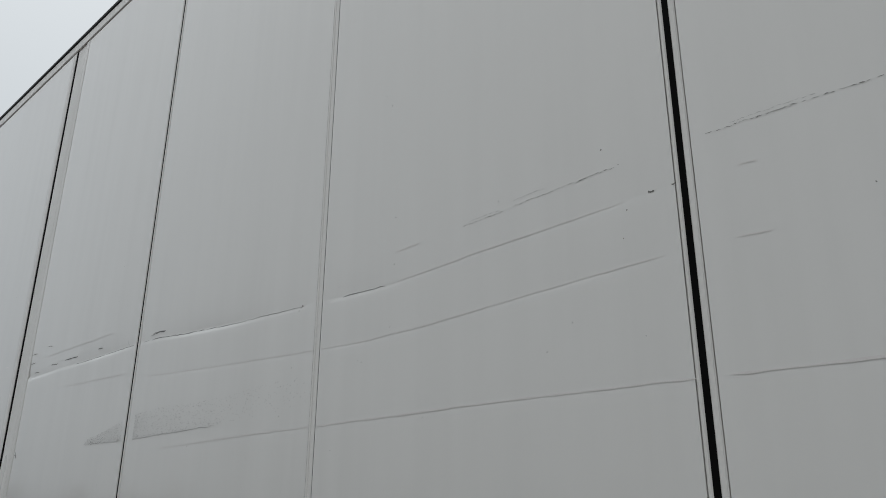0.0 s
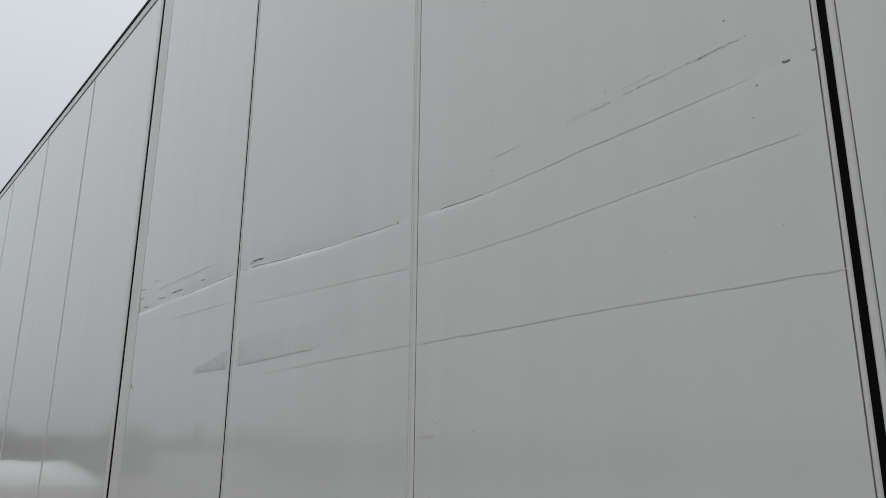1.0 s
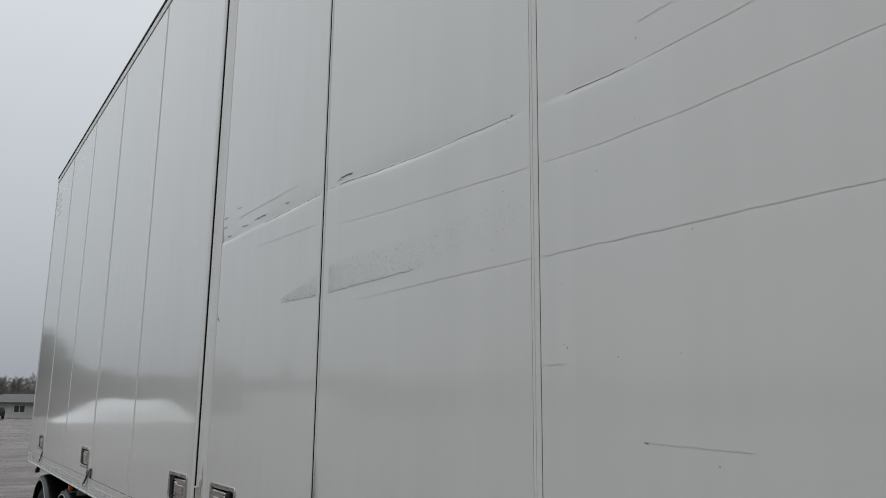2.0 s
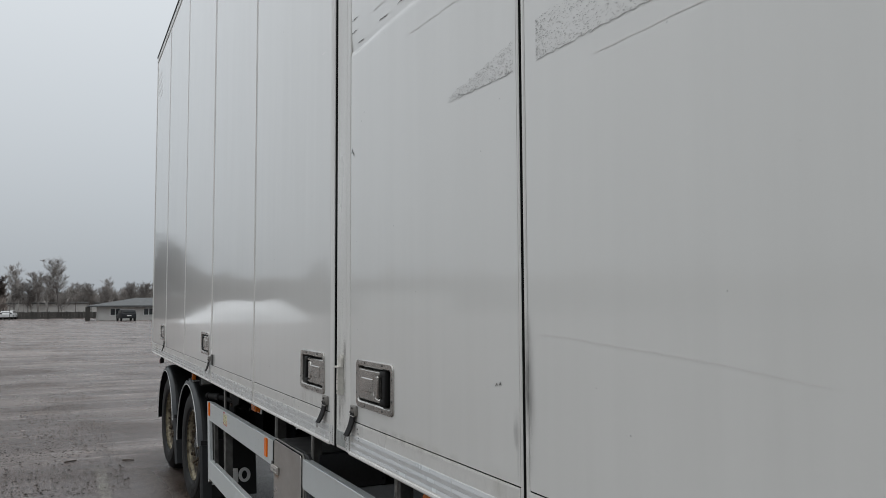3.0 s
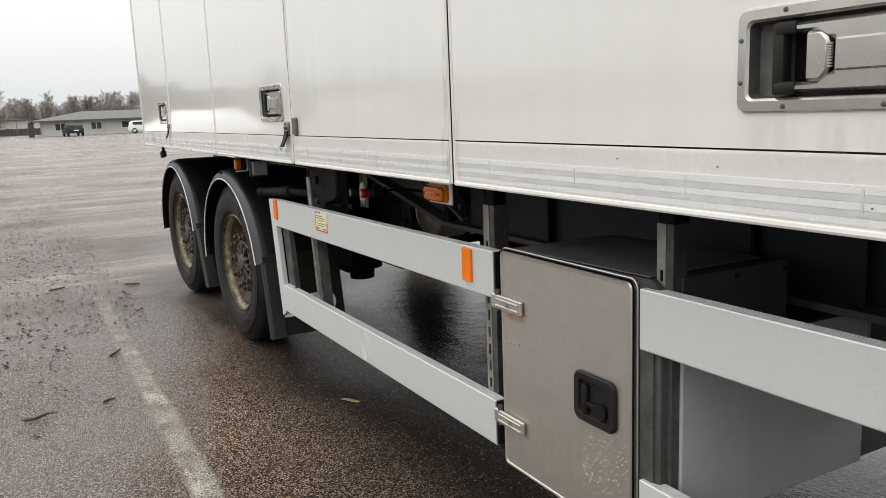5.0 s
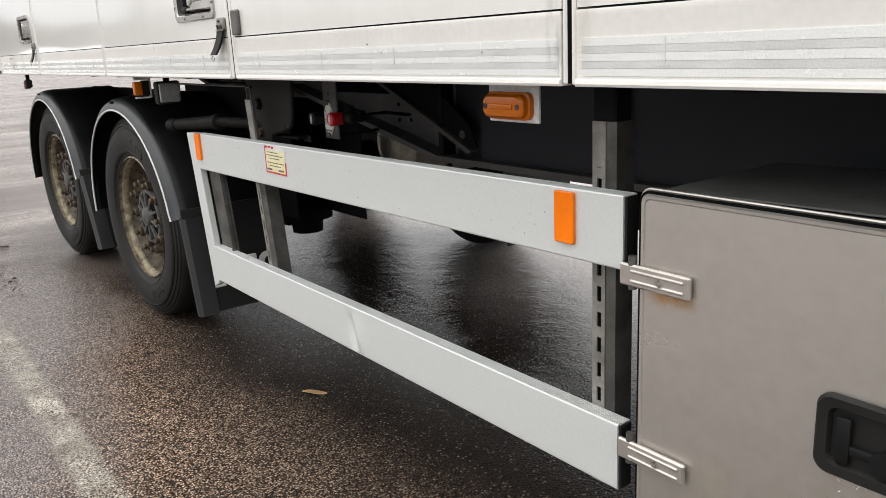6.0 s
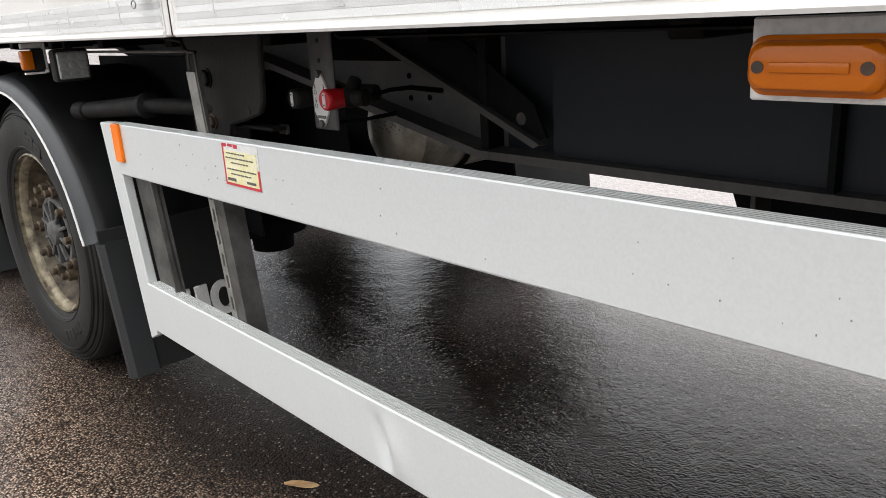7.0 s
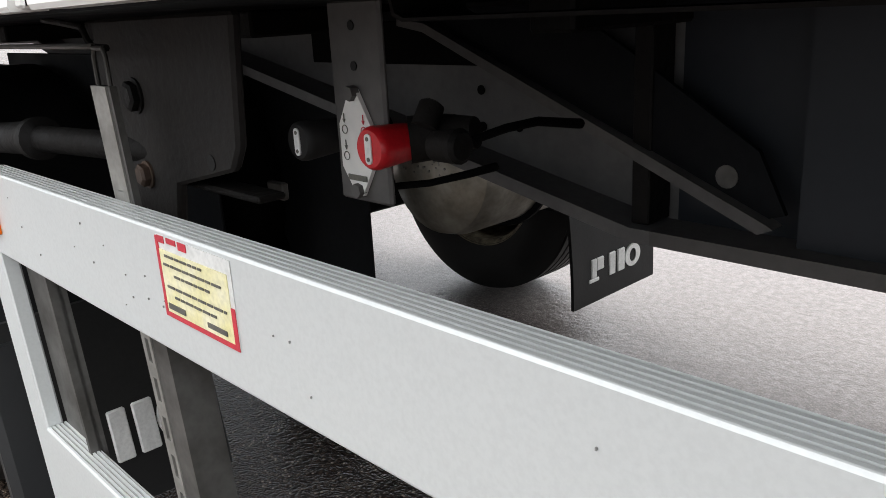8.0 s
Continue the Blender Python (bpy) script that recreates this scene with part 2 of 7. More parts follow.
TYRE = surface("tyre_rubber", (0.008, 0.0079, 0.0077), (0.018, 0.0172, 0.0165), 0.65, 0, 5, 70, 0.25, 0.002, 0.12, spec=0.3)
FENDER = surface("black_fender_plastic", (0.005, 0.0053, 0.0056), (0.009, 0.0092, 0.0096), 0.36, 0, 6, 150, 0.25, 0.001, 0.1, spec=0.22)
LIP = surface("grey_fender_lip", (0.019, 0.022, 0.025), (0.034, 0.038, 0.041), 0.4, 0, 6, 120, 0.0, 0.001, 0.1)
FLAPEDGE = surface("dark_flap_plastic", (0.007, 0.008, 0.009), (0.013, 0.014, 0.015), 0.5, 0, 8, 120, 0.2, 0.001, 0.1)
STEEL = surface("brushed_stainless", (0.62, 0.59, 0.555), (0.50, 0.472, 0.44), 0.36, 0.8, 3, 40, 0.0, 0.0006, 0.1, 0, 0.1, (1, 1, 2))
CLIP = surface("grey_clip_steel", (0.34, 0.325, 0.30), (0.22, 0.21, 0.195), 0.35, 0.75, 14, 150, 0.1, 0.0006, 0.12)
HANDLE = surface("worn_handle_steel", (0.55, 0.53, 0.50), (0.42, 0.405, 0.38), 0.22, 0.9, 9, 200, 0.0, 0.0006, 0.12)
GALV = surface("galvanised_steel", (0.145, 0.142, 0.134), (0.068, 0.064, 0.058), 0.55, 0.6, 12, 90, 0.25, 0.001, 0.12)
ALU = surface("anodised_aluminium", (0.68, 0.705, 0.70), (0.645, 0.668, 0.664), 0.45, 0.3, 2, 220, 0.0, 0.0004, 0.08)
DARKBOX = surface("dark_grey_sheet", (0.060, 0.061, 0.063), (0.030, 0.030, 0.030), 0.55, 0, 4, 80, 0.15, 0.001, 0.1)
TOPDUST = surface("dusty_top_sheet", (0.14, 0.14, 0.137), (0.08, 0.079, 0.075), 0.6, 0, 5, 60, 0.1, 0.001, 0.1)
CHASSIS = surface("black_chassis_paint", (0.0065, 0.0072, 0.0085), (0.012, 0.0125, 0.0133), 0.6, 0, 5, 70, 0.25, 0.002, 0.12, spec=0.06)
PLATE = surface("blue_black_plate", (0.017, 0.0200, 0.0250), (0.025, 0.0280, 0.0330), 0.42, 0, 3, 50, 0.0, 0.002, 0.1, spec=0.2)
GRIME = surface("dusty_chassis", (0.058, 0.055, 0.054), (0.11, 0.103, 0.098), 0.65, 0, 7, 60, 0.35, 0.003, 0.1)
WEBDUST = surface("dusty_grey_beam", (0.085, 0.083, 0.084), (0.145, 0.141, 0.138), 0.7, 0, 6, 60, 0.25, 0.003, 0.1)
HANGDUST = surface("dusty_hanger_steel", (0.011, 0.0102, 0.010), (0.029, 0.026, 0.024), 0.7, 0, 10, 70, 0.4, 0.004, 0.1, spec=0.2)
DUSTED = surface("dusted_black_steel", (0.005, 0.0048, 0.0047), (0.012, 0.0105, 0.0095), 0.65, 0, 9, 70, 0.5, 0.004, 0.1, spec=0.15)
ZINC = surface("pale_zinc_steel", (0.33, 0.322, 0.30), (0.17, 0.163, 0.148), 0.5, 0.4, 14, 110, 0.25, 0.001, 0.12)
GROOVE = surface("groove_shade_and_dirt", (0.30, 0.30, 0.29), (0.20, 0.20, 0.19), 0.7, 0, 30, 200, 0.0, 0.001, 0.1)
GRITM = surface("wet_dark_grit", (0.016, 0.013, 0.011), (0.034, 0.026, 0.021), 0.8, 0, 30, 200, 0.2, 0.001, 0.1, spec=0.15)
RUST = surface("rusty_steel", (0.10, 0.055, 0.032), (0.055, 0.045, 0.04), 0.7, 0.2, 14, 120, 0.4, 0.002, 0.1)
RIM = surface("old_wheel_steel", (0.36, 0.315, 0.215), (0.06, 0.043, 0.029), 0.5, 0.3, 26, 110, 0.35, 0.002, 0.12)
BARREL = surface("rusty_shaded_barrel", (0.11, 0.086, 0.052), (0.014, 0.010, 0.008), 0.6, 0.2, 24, 130, 0.4, 0.002, 0.12)
DISC = surface("rusty_wheel_disc", (0.046, 0.036, 0.027), (0.010, 0.008, 0.007), 0.6, 0.1, 30, 130, 0.4, 0.002, 0.12)
NUT = surface("lug_steel", (0.15, 0.113, 0.076), (0.038, 0.028, 0.02), 0.55, 0.6, 30, 150, 0.3, 0.001, 0.1)
TANK = surface("dirty_tank_steel", (0.40, 0.38, 0.33), (0.20, 0.185, 0.155), 0.4, 0.6, 16, 90, 0.15, 0.002, 0.12)
ORANGE = clear_plastic("orange_plastic", (1.0, 0.205, 0.0), 0.35)
AMBER = clear_plastic("amber_lens", (0.54, 0.132, 0.006), 0.12)
RED = surface("red_knob_plastic", (0.62, 0.012, 0.02), (0.45, 0.01, 0.015), 0.35, 0, 20, 200, 0.1, 0.0005, 0.08)
DARKRED = surface("dark_red_lens", (0.16, 0.018, 0.012), (0.10, 0.012, 0.01), 0.25, 0, 20, 200, 0.0, 0.0005, 0.08)
LENS = surface("lamp_lens", (0.42, 0.43, 0.42), (0.30, 0.31, 0.30), 0.12, 0.3, 20, 150, 0.2, 0.001, 0.05, 0.8, 0.04)
WHITE = surface("white_plastic", (0.78, 0.78, 0.76), (0.66, 0.66, 0.64), 0.45, 0, 12, 140, 0.05, 0.0005, 0.1)
YELLOW = surface("pale_yellow_paper", (0.78, 0.72, 0.36), (0.84, 0.80, 0.58), 0.5, 0, 30, 200, 0.05, 0.0003, 0.1)
REDINK = surface("red_ink", (0.62, 0.03, 0.05), (0.5, 0.04, 0.06), 0.5, 0, 30, 200, 0.05, 0.0003, 0.1)
INK = surface("dark_ink", (0.08, 0.08, 0.075), (0.16, 0.15, 0.12), 0.5, 0, 60, 300, 0.05, 0.0003, 0.1)
SCRATCH = surface("scratch_dark", (0.10, 0.098, 0.092), (0.22, 0.215, 0.20), 0.6, 0, 60, 300, 0.2, 0.0006, 0.1)
SCUFF = surface("scuff_grey", (0.70, 0.675, 0.655), (0.735, 0.715, 0.695), 0.4, 0, 20, 300, 0.0, 0.0006, 0.1, 0.7, 0.15)
FLAKE = surface("lifted_paint", (0.20, 0.197, 0.188), (0.48, 0.47, 0.455), 0.5, 0, 90, 300, 0.1, 0.0006, 0.1, 0.4, 0.15)
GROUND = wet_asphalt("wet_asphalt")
LINE = surface("worn_road_paint", (0.66, 0.62, 0.54), (0.28, 0.255, 0.21), 0.5, 0, 7, 120, 0.6, 0.004, 0.12)
# bark and twig base colours lightened to stand in for distance haze
BARK = surface("hazy_bark", (0.15, 0.136, 0.127), (0.21, 0.193, 0.18), 0.9, 0, 3, 20, 0.3, 0.01, 0.05, island=0.25)
TWIG = surface("hazy_twig_bark", (0.25, 0.23, 0.215), (0.32, 0.298, 0.28), 0.9, 0, 1, 15, 0.1, 0.01, 0.05, island=0.3)
BIRCH = surface("birch_bark", (0.55, 0.53, 0.50), (0.20, 0.18, 0.17), 0.8, 0, 2, 12, 0.2, 0.01, 0.05)
NEEDLE = surface("withered_leaves", (0.15, 0.125, 0.11), (0.22, 0.185, 0.165), 0.85, 0, 1, 10, 0.2, 0.01, 0.05, island=0.3)
SNOW = surface("old_snow", (0.88, 0.88, 0.89), (0.80, 0.81, 0.82), 0.7, 0, 0.8, 12, 0.4, 0.03, 0.1)
RENDERWALL = surface("pale_house_wall", (0.66, 0.645, 0.62), (0.56, 0.545, 0.52), 0.8, 0, 1, 20, 0.1, 0.005, 0.05)
ROOFING = surface("grey_green_roofing", (0.062, 0.067, 0.069), (0.09, 0.095, 0.097), 0.6, 0, 1.5, 15, 0.2, 0.01, 0.1)
FENCE = surface("weathered_fence_wood", (0.045, 0.042, 0.038), (0.075, 0.069, 0.062), 0.85, 0, 2, 25, 0.3, 0.01, 0.05, island=0.25)
GLASS_DARK = surface("dark_window_glass", (0.02, 0.022, 0.025), (0.04, 0.043, 0.046), 0.1, 0, 2, 20, 0.02, 0.001, 0.05)
CAR_DARK = surface("dark_car_paint", (0.010, 0.011, 0.013), (0.02, 0.02, 0.022), 0.45, 0, 2, 30, 0.0, 0.001, 0.08, spec=0.3)
CAR_WHITE = surface("white_car_paint", (0.70, 0.71, 0.71), (0.60, 0.60, 0.60), 0.3, 0, 2, 30, 0.02, 0.001, 0.08, 0.8)
DEADLEAF = surface("dead_leaf", (0.36, 0.20, 0.085), (0.50, 0.34, 0.18), 0.6, 0, 40, 200, 0.2, 0.001, 0.1)
STICK = surface("wet_stick", (0.05, 0.035, 0.026), (0.09, 0.06, 0.045), 0.5, 0, 30, 200, 0.3, 0.001, 0.1)


def film(name, colour, top, scale, stretch=(1, 1, 1)):
    """A thin see-through stain: patchy in its middle, gone at its borders."""
    m = bpy.data.materials.new(name)
    m.use_nodes = True
    nt = m.node_tree
    L = nt.links.new
    p = nt.nodes["Principled BSDF"]
    p.inputs["Base Color"].default_value, p.inputs["Roughness"].default_value = (*colour, 1), 0.7
    tc = nt.nodes.new("ShaderNodeTexCoord")
    mp = nt.nodes.new("ShaderNodeMapping")
    mp.inputs["Scale"].default_value = stretch
    L(tc.outputs["Object"], mp.inputs[0])
    n = nt.nodes.new("ShaderNodeTexNoise")
    n.inputs["Scale"].default_value, n.inputs["Detail"].default_value = scale, 8
    L(mp.outputs[0], n.inputs[0])
    r = nt.nodes.new("ShaderNodeMapRange")
    r.inputs[1].default_value, r.inputs[2].default_value, r.inputs[4].default_value = 0.42, 0.70, top
    L(n.outputs[0], r.inputs[0])
    sep = nt.nodes.new("ShaderNodeSeparateXYZ")
    L(tc.outputs["Generated"], sep.inputs[0])
    out = r.outputs[0]
    for axis in (0, 2):
        tri = nt.nodes.new("ShaderNodeMath")
        tri.operation = "PINGPONG"
        tri.inputs[1].default_value = 0.5
        L(sep.outputs[axis], tri.inputs[0])
        rr = nt.nodes.new("ShaderNodeMapRange")
        rr.inputs[1].default_value, rr.inputs[2].default_value = 0.0, 0.35
        L(tri.outputs[0], rr.inputs[0])
        mu = nt.nodes.new("ShaderNodeMath")
        mu.operation = "MULTIPLY"
        L(out, mu.inputs[0])
        L(rr.outputs[0], mu.inputs[1])
        out = mu.outputs[0]
    L(out, p.inputs["Alpha"])
    return m


SOOT = film("black_dirt_film", (0.04, 0.037, 0.032), 0.6, 30, (1, 1, 0.25))
GREASE = film("brown_dirt_film", (0.40, 0.36, 0.26), 0.22, 18, (1, 1, 0.25))
RUSTRUN = film("rust_run_film", (0.42, 0.20, 0.05), 0.9, 12, (1, 1, 1.4))


# ---- mesh helpers ----
def box(bm, x0, x1, y0, y1, z0, z1, bev=0.0, seg=1):
    vs = [bm.verts.new((x, y, z)) for x in (x0, x1) for y in (y0, y1) for z in (z0, z1)]
    fs = [bm.faces.new([vs[i] for i in q]) for q in ((0, 1, 3, 2), (4, 6, 7, 5), (0, 4, 5, 1), (2, 3, 7, 6), (0, 2, 6, 4), (1, 5, 7, 3))]
    if bev:
        es = list({e for f in fs for e in f.edges})
        bmesh.ops.bevel(bm, geom=es, offset=bev, segments=seg, profile=0.5, affect="EDGES")
    return bm


def basis(d):
    d = Vector(d).normalized()
    u = d.orthogonal().normalized()
    return u, d.cross(u)


def tube(bm, pts, radii, seg=12, caps=True, flat=1.0):
    """A tapered tube through points."""
    pts = [Vector(p) for p in pts]
    if not isinstance(radii, (list, tuple)):
        radii = [radii] * len(pts)
    u, v = basis(pts[1] - pts[0])
    rings = []
    for i, p in enumerate(pts):
        d = (pts[min(i + 1, len(pts) - 1)] - pts[max(i - 1, 0)]).normalized()
        u = (u - d * u.dot(d)).normalized()
        v = d.cross(u)
        rings.append([bm.verts.new(p + radii[i] * (u * math.cos(a) + v * flat * math.sin(a))) for a in (2 * math.pi * k / seg for k in range(seg))])
    for r0, r1 in zip(rings, rings[1:]):
        for k in range(seg):
            bm.faces.new((r0[k], r0[(k + 1) % seg], r1[(k + 1) % seg], r1[k]))
    if caps:
        bm.faces.new(rings[0][::-1])
        bm.faces.new(rings[-1])
    return bm


def lathe(bm, profile, seg=48, close=False):
    """Turns (radius, y) points round the y axis."""
    rings = []
    for r, y in profile:
        rings.append([bm.verts.new((r * math.cos(a), y, r * math.sin(a))) for a in (2 * math.pi * k / seg for k in range(seg))])
    pairs = list(zip(rings, rings[1:])) + ([(rings[-1], rings[0])] if close else [])
    for r0, r1 in pairs:
        for k in range(seg):
            bm.faces.new((r0[k], r0[(k + 1) % seg], r1[(k + 1) % seg], r1[k]))
    bmesh.ops.recalc_face_normals(bm, faces=bm.faces)
    return bm


def prism(bm, poly, y0, y1, bev=0.0):
    """Extrudes a polygon of (x, z) points from y0 to y1."""
    a = [bm.verts.new((x, y0, z)) for x, z in poly]
    b = [bm.verts.new((x, y1, z)) for x, z in poly]
    n = len(poly)
    fs = [bm.faces.new(a), bm.faces.new(b[::-1])]
    fs += [bm.faces.new((a[k], b[k], b[(k + 1) % n], a[(k + 1) % n])) for k in range(n)]
    bmesh.ops.recalc_face_normals(bm, faces=fs)
    if bev:
        bmesh.ops.bevel(bm, geom=list({e for f in fs for e in f.edges}), offset=bev, segments=1, affect="EDGES")
    return bm


def extrude_x(bm, poly, x0, x1):
    """Extrudes a (y, z) section along x."""
    a = [bm.verts.new((x0, y, z)) for y, z in poly]
    b = [bm.verts.new((x1, y, z)) for y, z in poly]
    n = len(poly)
    fs = [bm.faces.new(a), bm.faces.new(b[::-1])]
    fs += [bm.faces.new((a[k], b[k], b[(k + 1) % n], a[(k + 1) % n])) for k in range(n)]
    bmesh.ops.recalc_face_normals(bm, faces=fs)
    return bm


def rounded(w, h, r, n=5):
    """Outline points of a rounded rectangle round the origin."""
    out = []
    for cx, cz, a0 in ((w / 2 - r, h / 2 - r, 0), (-w / 2 + r, h / 2 - r, 90), (-w / 2 + r, -h / 2 + r, 180), (w / 2 - r, -h / 2 + r, 270)):
        for k in range(n + 1):
            a = radians(a0 + 90 * k / n)
            out.append((cx + r * math.cos(a), cz + r * math.sin(a)))
    return out


def loft(bm, loops, cap_first=False, cap_last=False):
    """Joins loops of 3D points that have equal counts."""
    rs = [[bm.verts.new(p) for p in lp] for lp in loops]
    n = len(rs[0])
    for a, b in zip(rs, rs[1:]):
        for k in range(n):
            bm.faces.new((a[k], a[(k + 1) % n], b[(k + 1) % n], b[k]))
    if cap_first:
        bm.faces.new(rs[0][::-1])
    if cap_last:
        bm.faces.new(rs[-1])
    bmesh.ops.recalc_face_normals(bm, faces=bm.faces)
    return bm


def make_mesh(name, bm, material, angle=35):
    me = bpy.data.meshes.new(name)
    bm.to_mesh(me)
    bm.free()
    me.materials.append(material)
    me.shade_smooth()
    me.set_sharp_from_angle(angle=radians(angle))
    return me


def part(name, bm, material, parent, label="", at=None, angle=35, kind=""):
    """One mesh object under a thing or a part; bm holds the parent's own coordinates unless at is given."""
    me = bm if isinstance(bm, bpy.types.Mesh) else make_mesh(name, bm, material, angle)
    ob = new(name, me)
    ob.parent = parent
    if at is not None:
        ob.matrix_basis = at
    return tagged(ob, label=label, kind=kind)


def thing(name, label, category, at=None, group="", kind=""):
    ob = new(name)
    ob.empty_display_size = 0.2
    if at is not None:
        ob.matrix_basis = at
    return tagged(ob, label, category, group, kind)


def solid(name, bm, material, label, category, at=None, group="", kind="", angle=35):
    ob = new(name, make_mesh(name, bm, material, angle))
    if at is not None:
        ob.matrix_basis = at
    return tagged(ob, label, category, group, kind)


def B():
    return bmesh.new()


rng = random.Random(7)

# ---- ground ----
bm = B()
# finer rings near the trailer, one sheet to the horizon
gx = [-1500, -600, -300, -150, -80, -40, -25, -15, -8, 0, 8, 20, 60, 200, 600, 1500]
gy = [-1500, -600, -300, -150, -80, -40, -20, -10, -4, 0, 4, 10, 20, 60, 200, 600, 1500]
gv = {(i, j): bm.verts.new((x, y, 0)) for i, x in enumerate(gx) for j, y in enumerate(gy)}
for i in range(len(gx) - 1):
    for j in range(len(gy) - 1):
        bm.faces.new((gv[i, j], gv[i + 1, j], gv[i + 1, j + 1], gv[i, j + 1]))
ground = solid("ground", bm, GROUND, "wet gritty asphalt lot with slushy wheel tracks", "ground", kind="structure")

# worn painted bay line: a thin skin of paint with bare patches
lt = LINE.node_tree
l_tc = lt.nodes.new("ShaderNodeTexCoord")
l_a = lt.nodes.new("ShaderNodeTexNoise")
l_a.inputs["Scale"].default_value, l_a.inputs["Detail"].default_value = 150, 8
l_b = lt.nodes.new("ShaderNodeTexNoise")
l_b.inputs["Scale"].default_value, l_b.inputs["Detail"].default_value = 5, 4
l_s = lt.nodes.new("ShaderNodeMath")
l_s.operation = "MULTIPLY_ADD"
l_s.inputs[1].default_value = 0.4
l_r = lt.nodes.new("ShaderNodeMapRange")
l_r.inputs[1].default_value, l_r.inputs[2].default_value, l_r.inputs[3].default_value, l_r.inputs[4].default_value = 0.58, 0.82, 0.0, 0.9
lt.links.new(l_tc.outputs["Object"], l_a.inputs[0])
lt.links.new(l_tc.outputs["Object"], l_b.inputs[0])
lt.links.new(l_b.outputs[0], l_s.inputs[0])
lt.links.new(l_a.outputs[0], l_s.inputs[2])
lt.links.new(l_s.outputs[0], l_r.inputs[0])
l_sep = lt.nodes.new("ShaderNodeSeparateXYZ")
lt.links.new(l_tc.outputs["Generated"], l_sep.inputs[0])
l_tri = lt.nodes.new("ShaderNodeMath")
l_tri.operation = "PINGPONG"
l_tri.inputs[1].default_value = 0.5
lt.links.new(l_sep.outputs[1], l_tri.inputs[0])
l_edge = lt.nodes.new("ShaderNodeMapRange")
l_edge.inputs[2].default_value = 0.25
lt.links.new(l_tri.outputs[0], l_edge.inputs[0])
l_far = lt.nodes.new("ShaderNodeMapRange")
l_far.inputs[2].default_value, l_far.inputs[3].default_value = 0.2, 0.3
lt.links.new(l_sep.outputs[0], l_far.inputs[0])
l_wear = l_r.outputs[0]
for l_in in (l_edge.outputs[0], l_far.outputs[0]):
    l_m = lt.nodes.new("ShaderNodeMath")
    l_m.operation = "MULTIPLY"
    lt.links.new(l_wear, l_m.inputs[0])
    lt.links.new(l_in, l_m.inputs[1])
    l_wear = l_m.outputs[0]
lt.links.new(l_wear, lt.nodes["Principled BSDF"].inputs["Alpha"])
bm = B()
last = None
for k in range(120):
    x = -10.8 + 0.12 * k
    now = (bm.verts.new((x, 0.692 + rng.uniform(-0.008, 0.008), 0.0042)), bm.verts.new((x, 0.822 + rng.uniform(-0.008, 0.008), 0.0042)))
    if last:
        bm.faces.new((last[0], now[0], now[1], last[1]))
    last = now
solid("bay_line", bm, LINE, "worn white painted bay line on asphalt", "road marking", kind="structure")

# ---- the trailer ----
FACE, FAR, BOT, TOP = 1.30, 3.85, 1.201, 4.682
FRONT, REAR = -11.13, 2.98
ORG = Vector((-4.2, 2.575, 0))
trailer = thing("trailer", "white box trailer with side doors, scraped panels and black running gear", "trailer", at=Matrix.Translation(ORG))


def tp(name, bm, material, parent=None, label="", angle=35, kind=""):
    """A part of the trailer, drawn in world coordinates."""
    bmesh.ops.translate(bm, verts=bm.verts, vec=-ORG)
    return part(name, bm, material, parent or trailer, label, angle=angle, kind=kind)


CREASES = [  # x, z along each dent line, and how deep it is pressed
    ([-4.46, -4.24, -4.04, -3.47, -2.89, -2.70, -2.54, -2.18, -1.80, -1.43, -1.07, -0.79, -0.56], [2.740, 2.705, 2.636, 2.632, 2.630, 2.623, 2.609, 2.586, 2.569, 2.557, 2.572, 2.578, 2.587], 0.0062),
    ([-2.76, -2.51, -2.16, -1.87, -1.53, -1.28, -1.07, -0.70, -0.61], [2.486, 2.468, 2.448, 2.433, 2.418, 2.420, 2.429, 2.443, 2.445], 0.0012),
    ([-2.62, -2.03, -1.74, -1.01, -0.67, -0.394, -0.17], [2.209, 2.212, 2.209, 2.206, 2.200, 2.195, 2.190], 0.0006),
]


def crease_z(k, x):
    xs, zs, _ = CREASES[k]
    return float(np.interp(x, xs, zs))


def dent(x, z):
    d = 0.0
    for k, (xs, zs, a) in enumerate(CREASES):
        if xs[0] - 0.1 < x < xs[-1] + 0.1:
            s = z - crease_z(k, x)
            fade = min(1, max(0, (x - xs[0] + 0.1) / 0.3), max(0, (xs[-1] + 0.1 - x) / 0.3))
            fade *= 0.65 + 0.35 * math.sin(x * 7.3 + k)
            fade *= min(1.0, max(0.0, (abs(x + 1.7215) - 0.02) / 0.07))
            if k == 0 and x > -1.85:
                fade *= max(0.16, 0.75 - (x + 1.85) * 1.1)
            d += a * fade * (math.exp(-s / 0.045) if s > 0 else math.exp(s / 0.006))
    return d


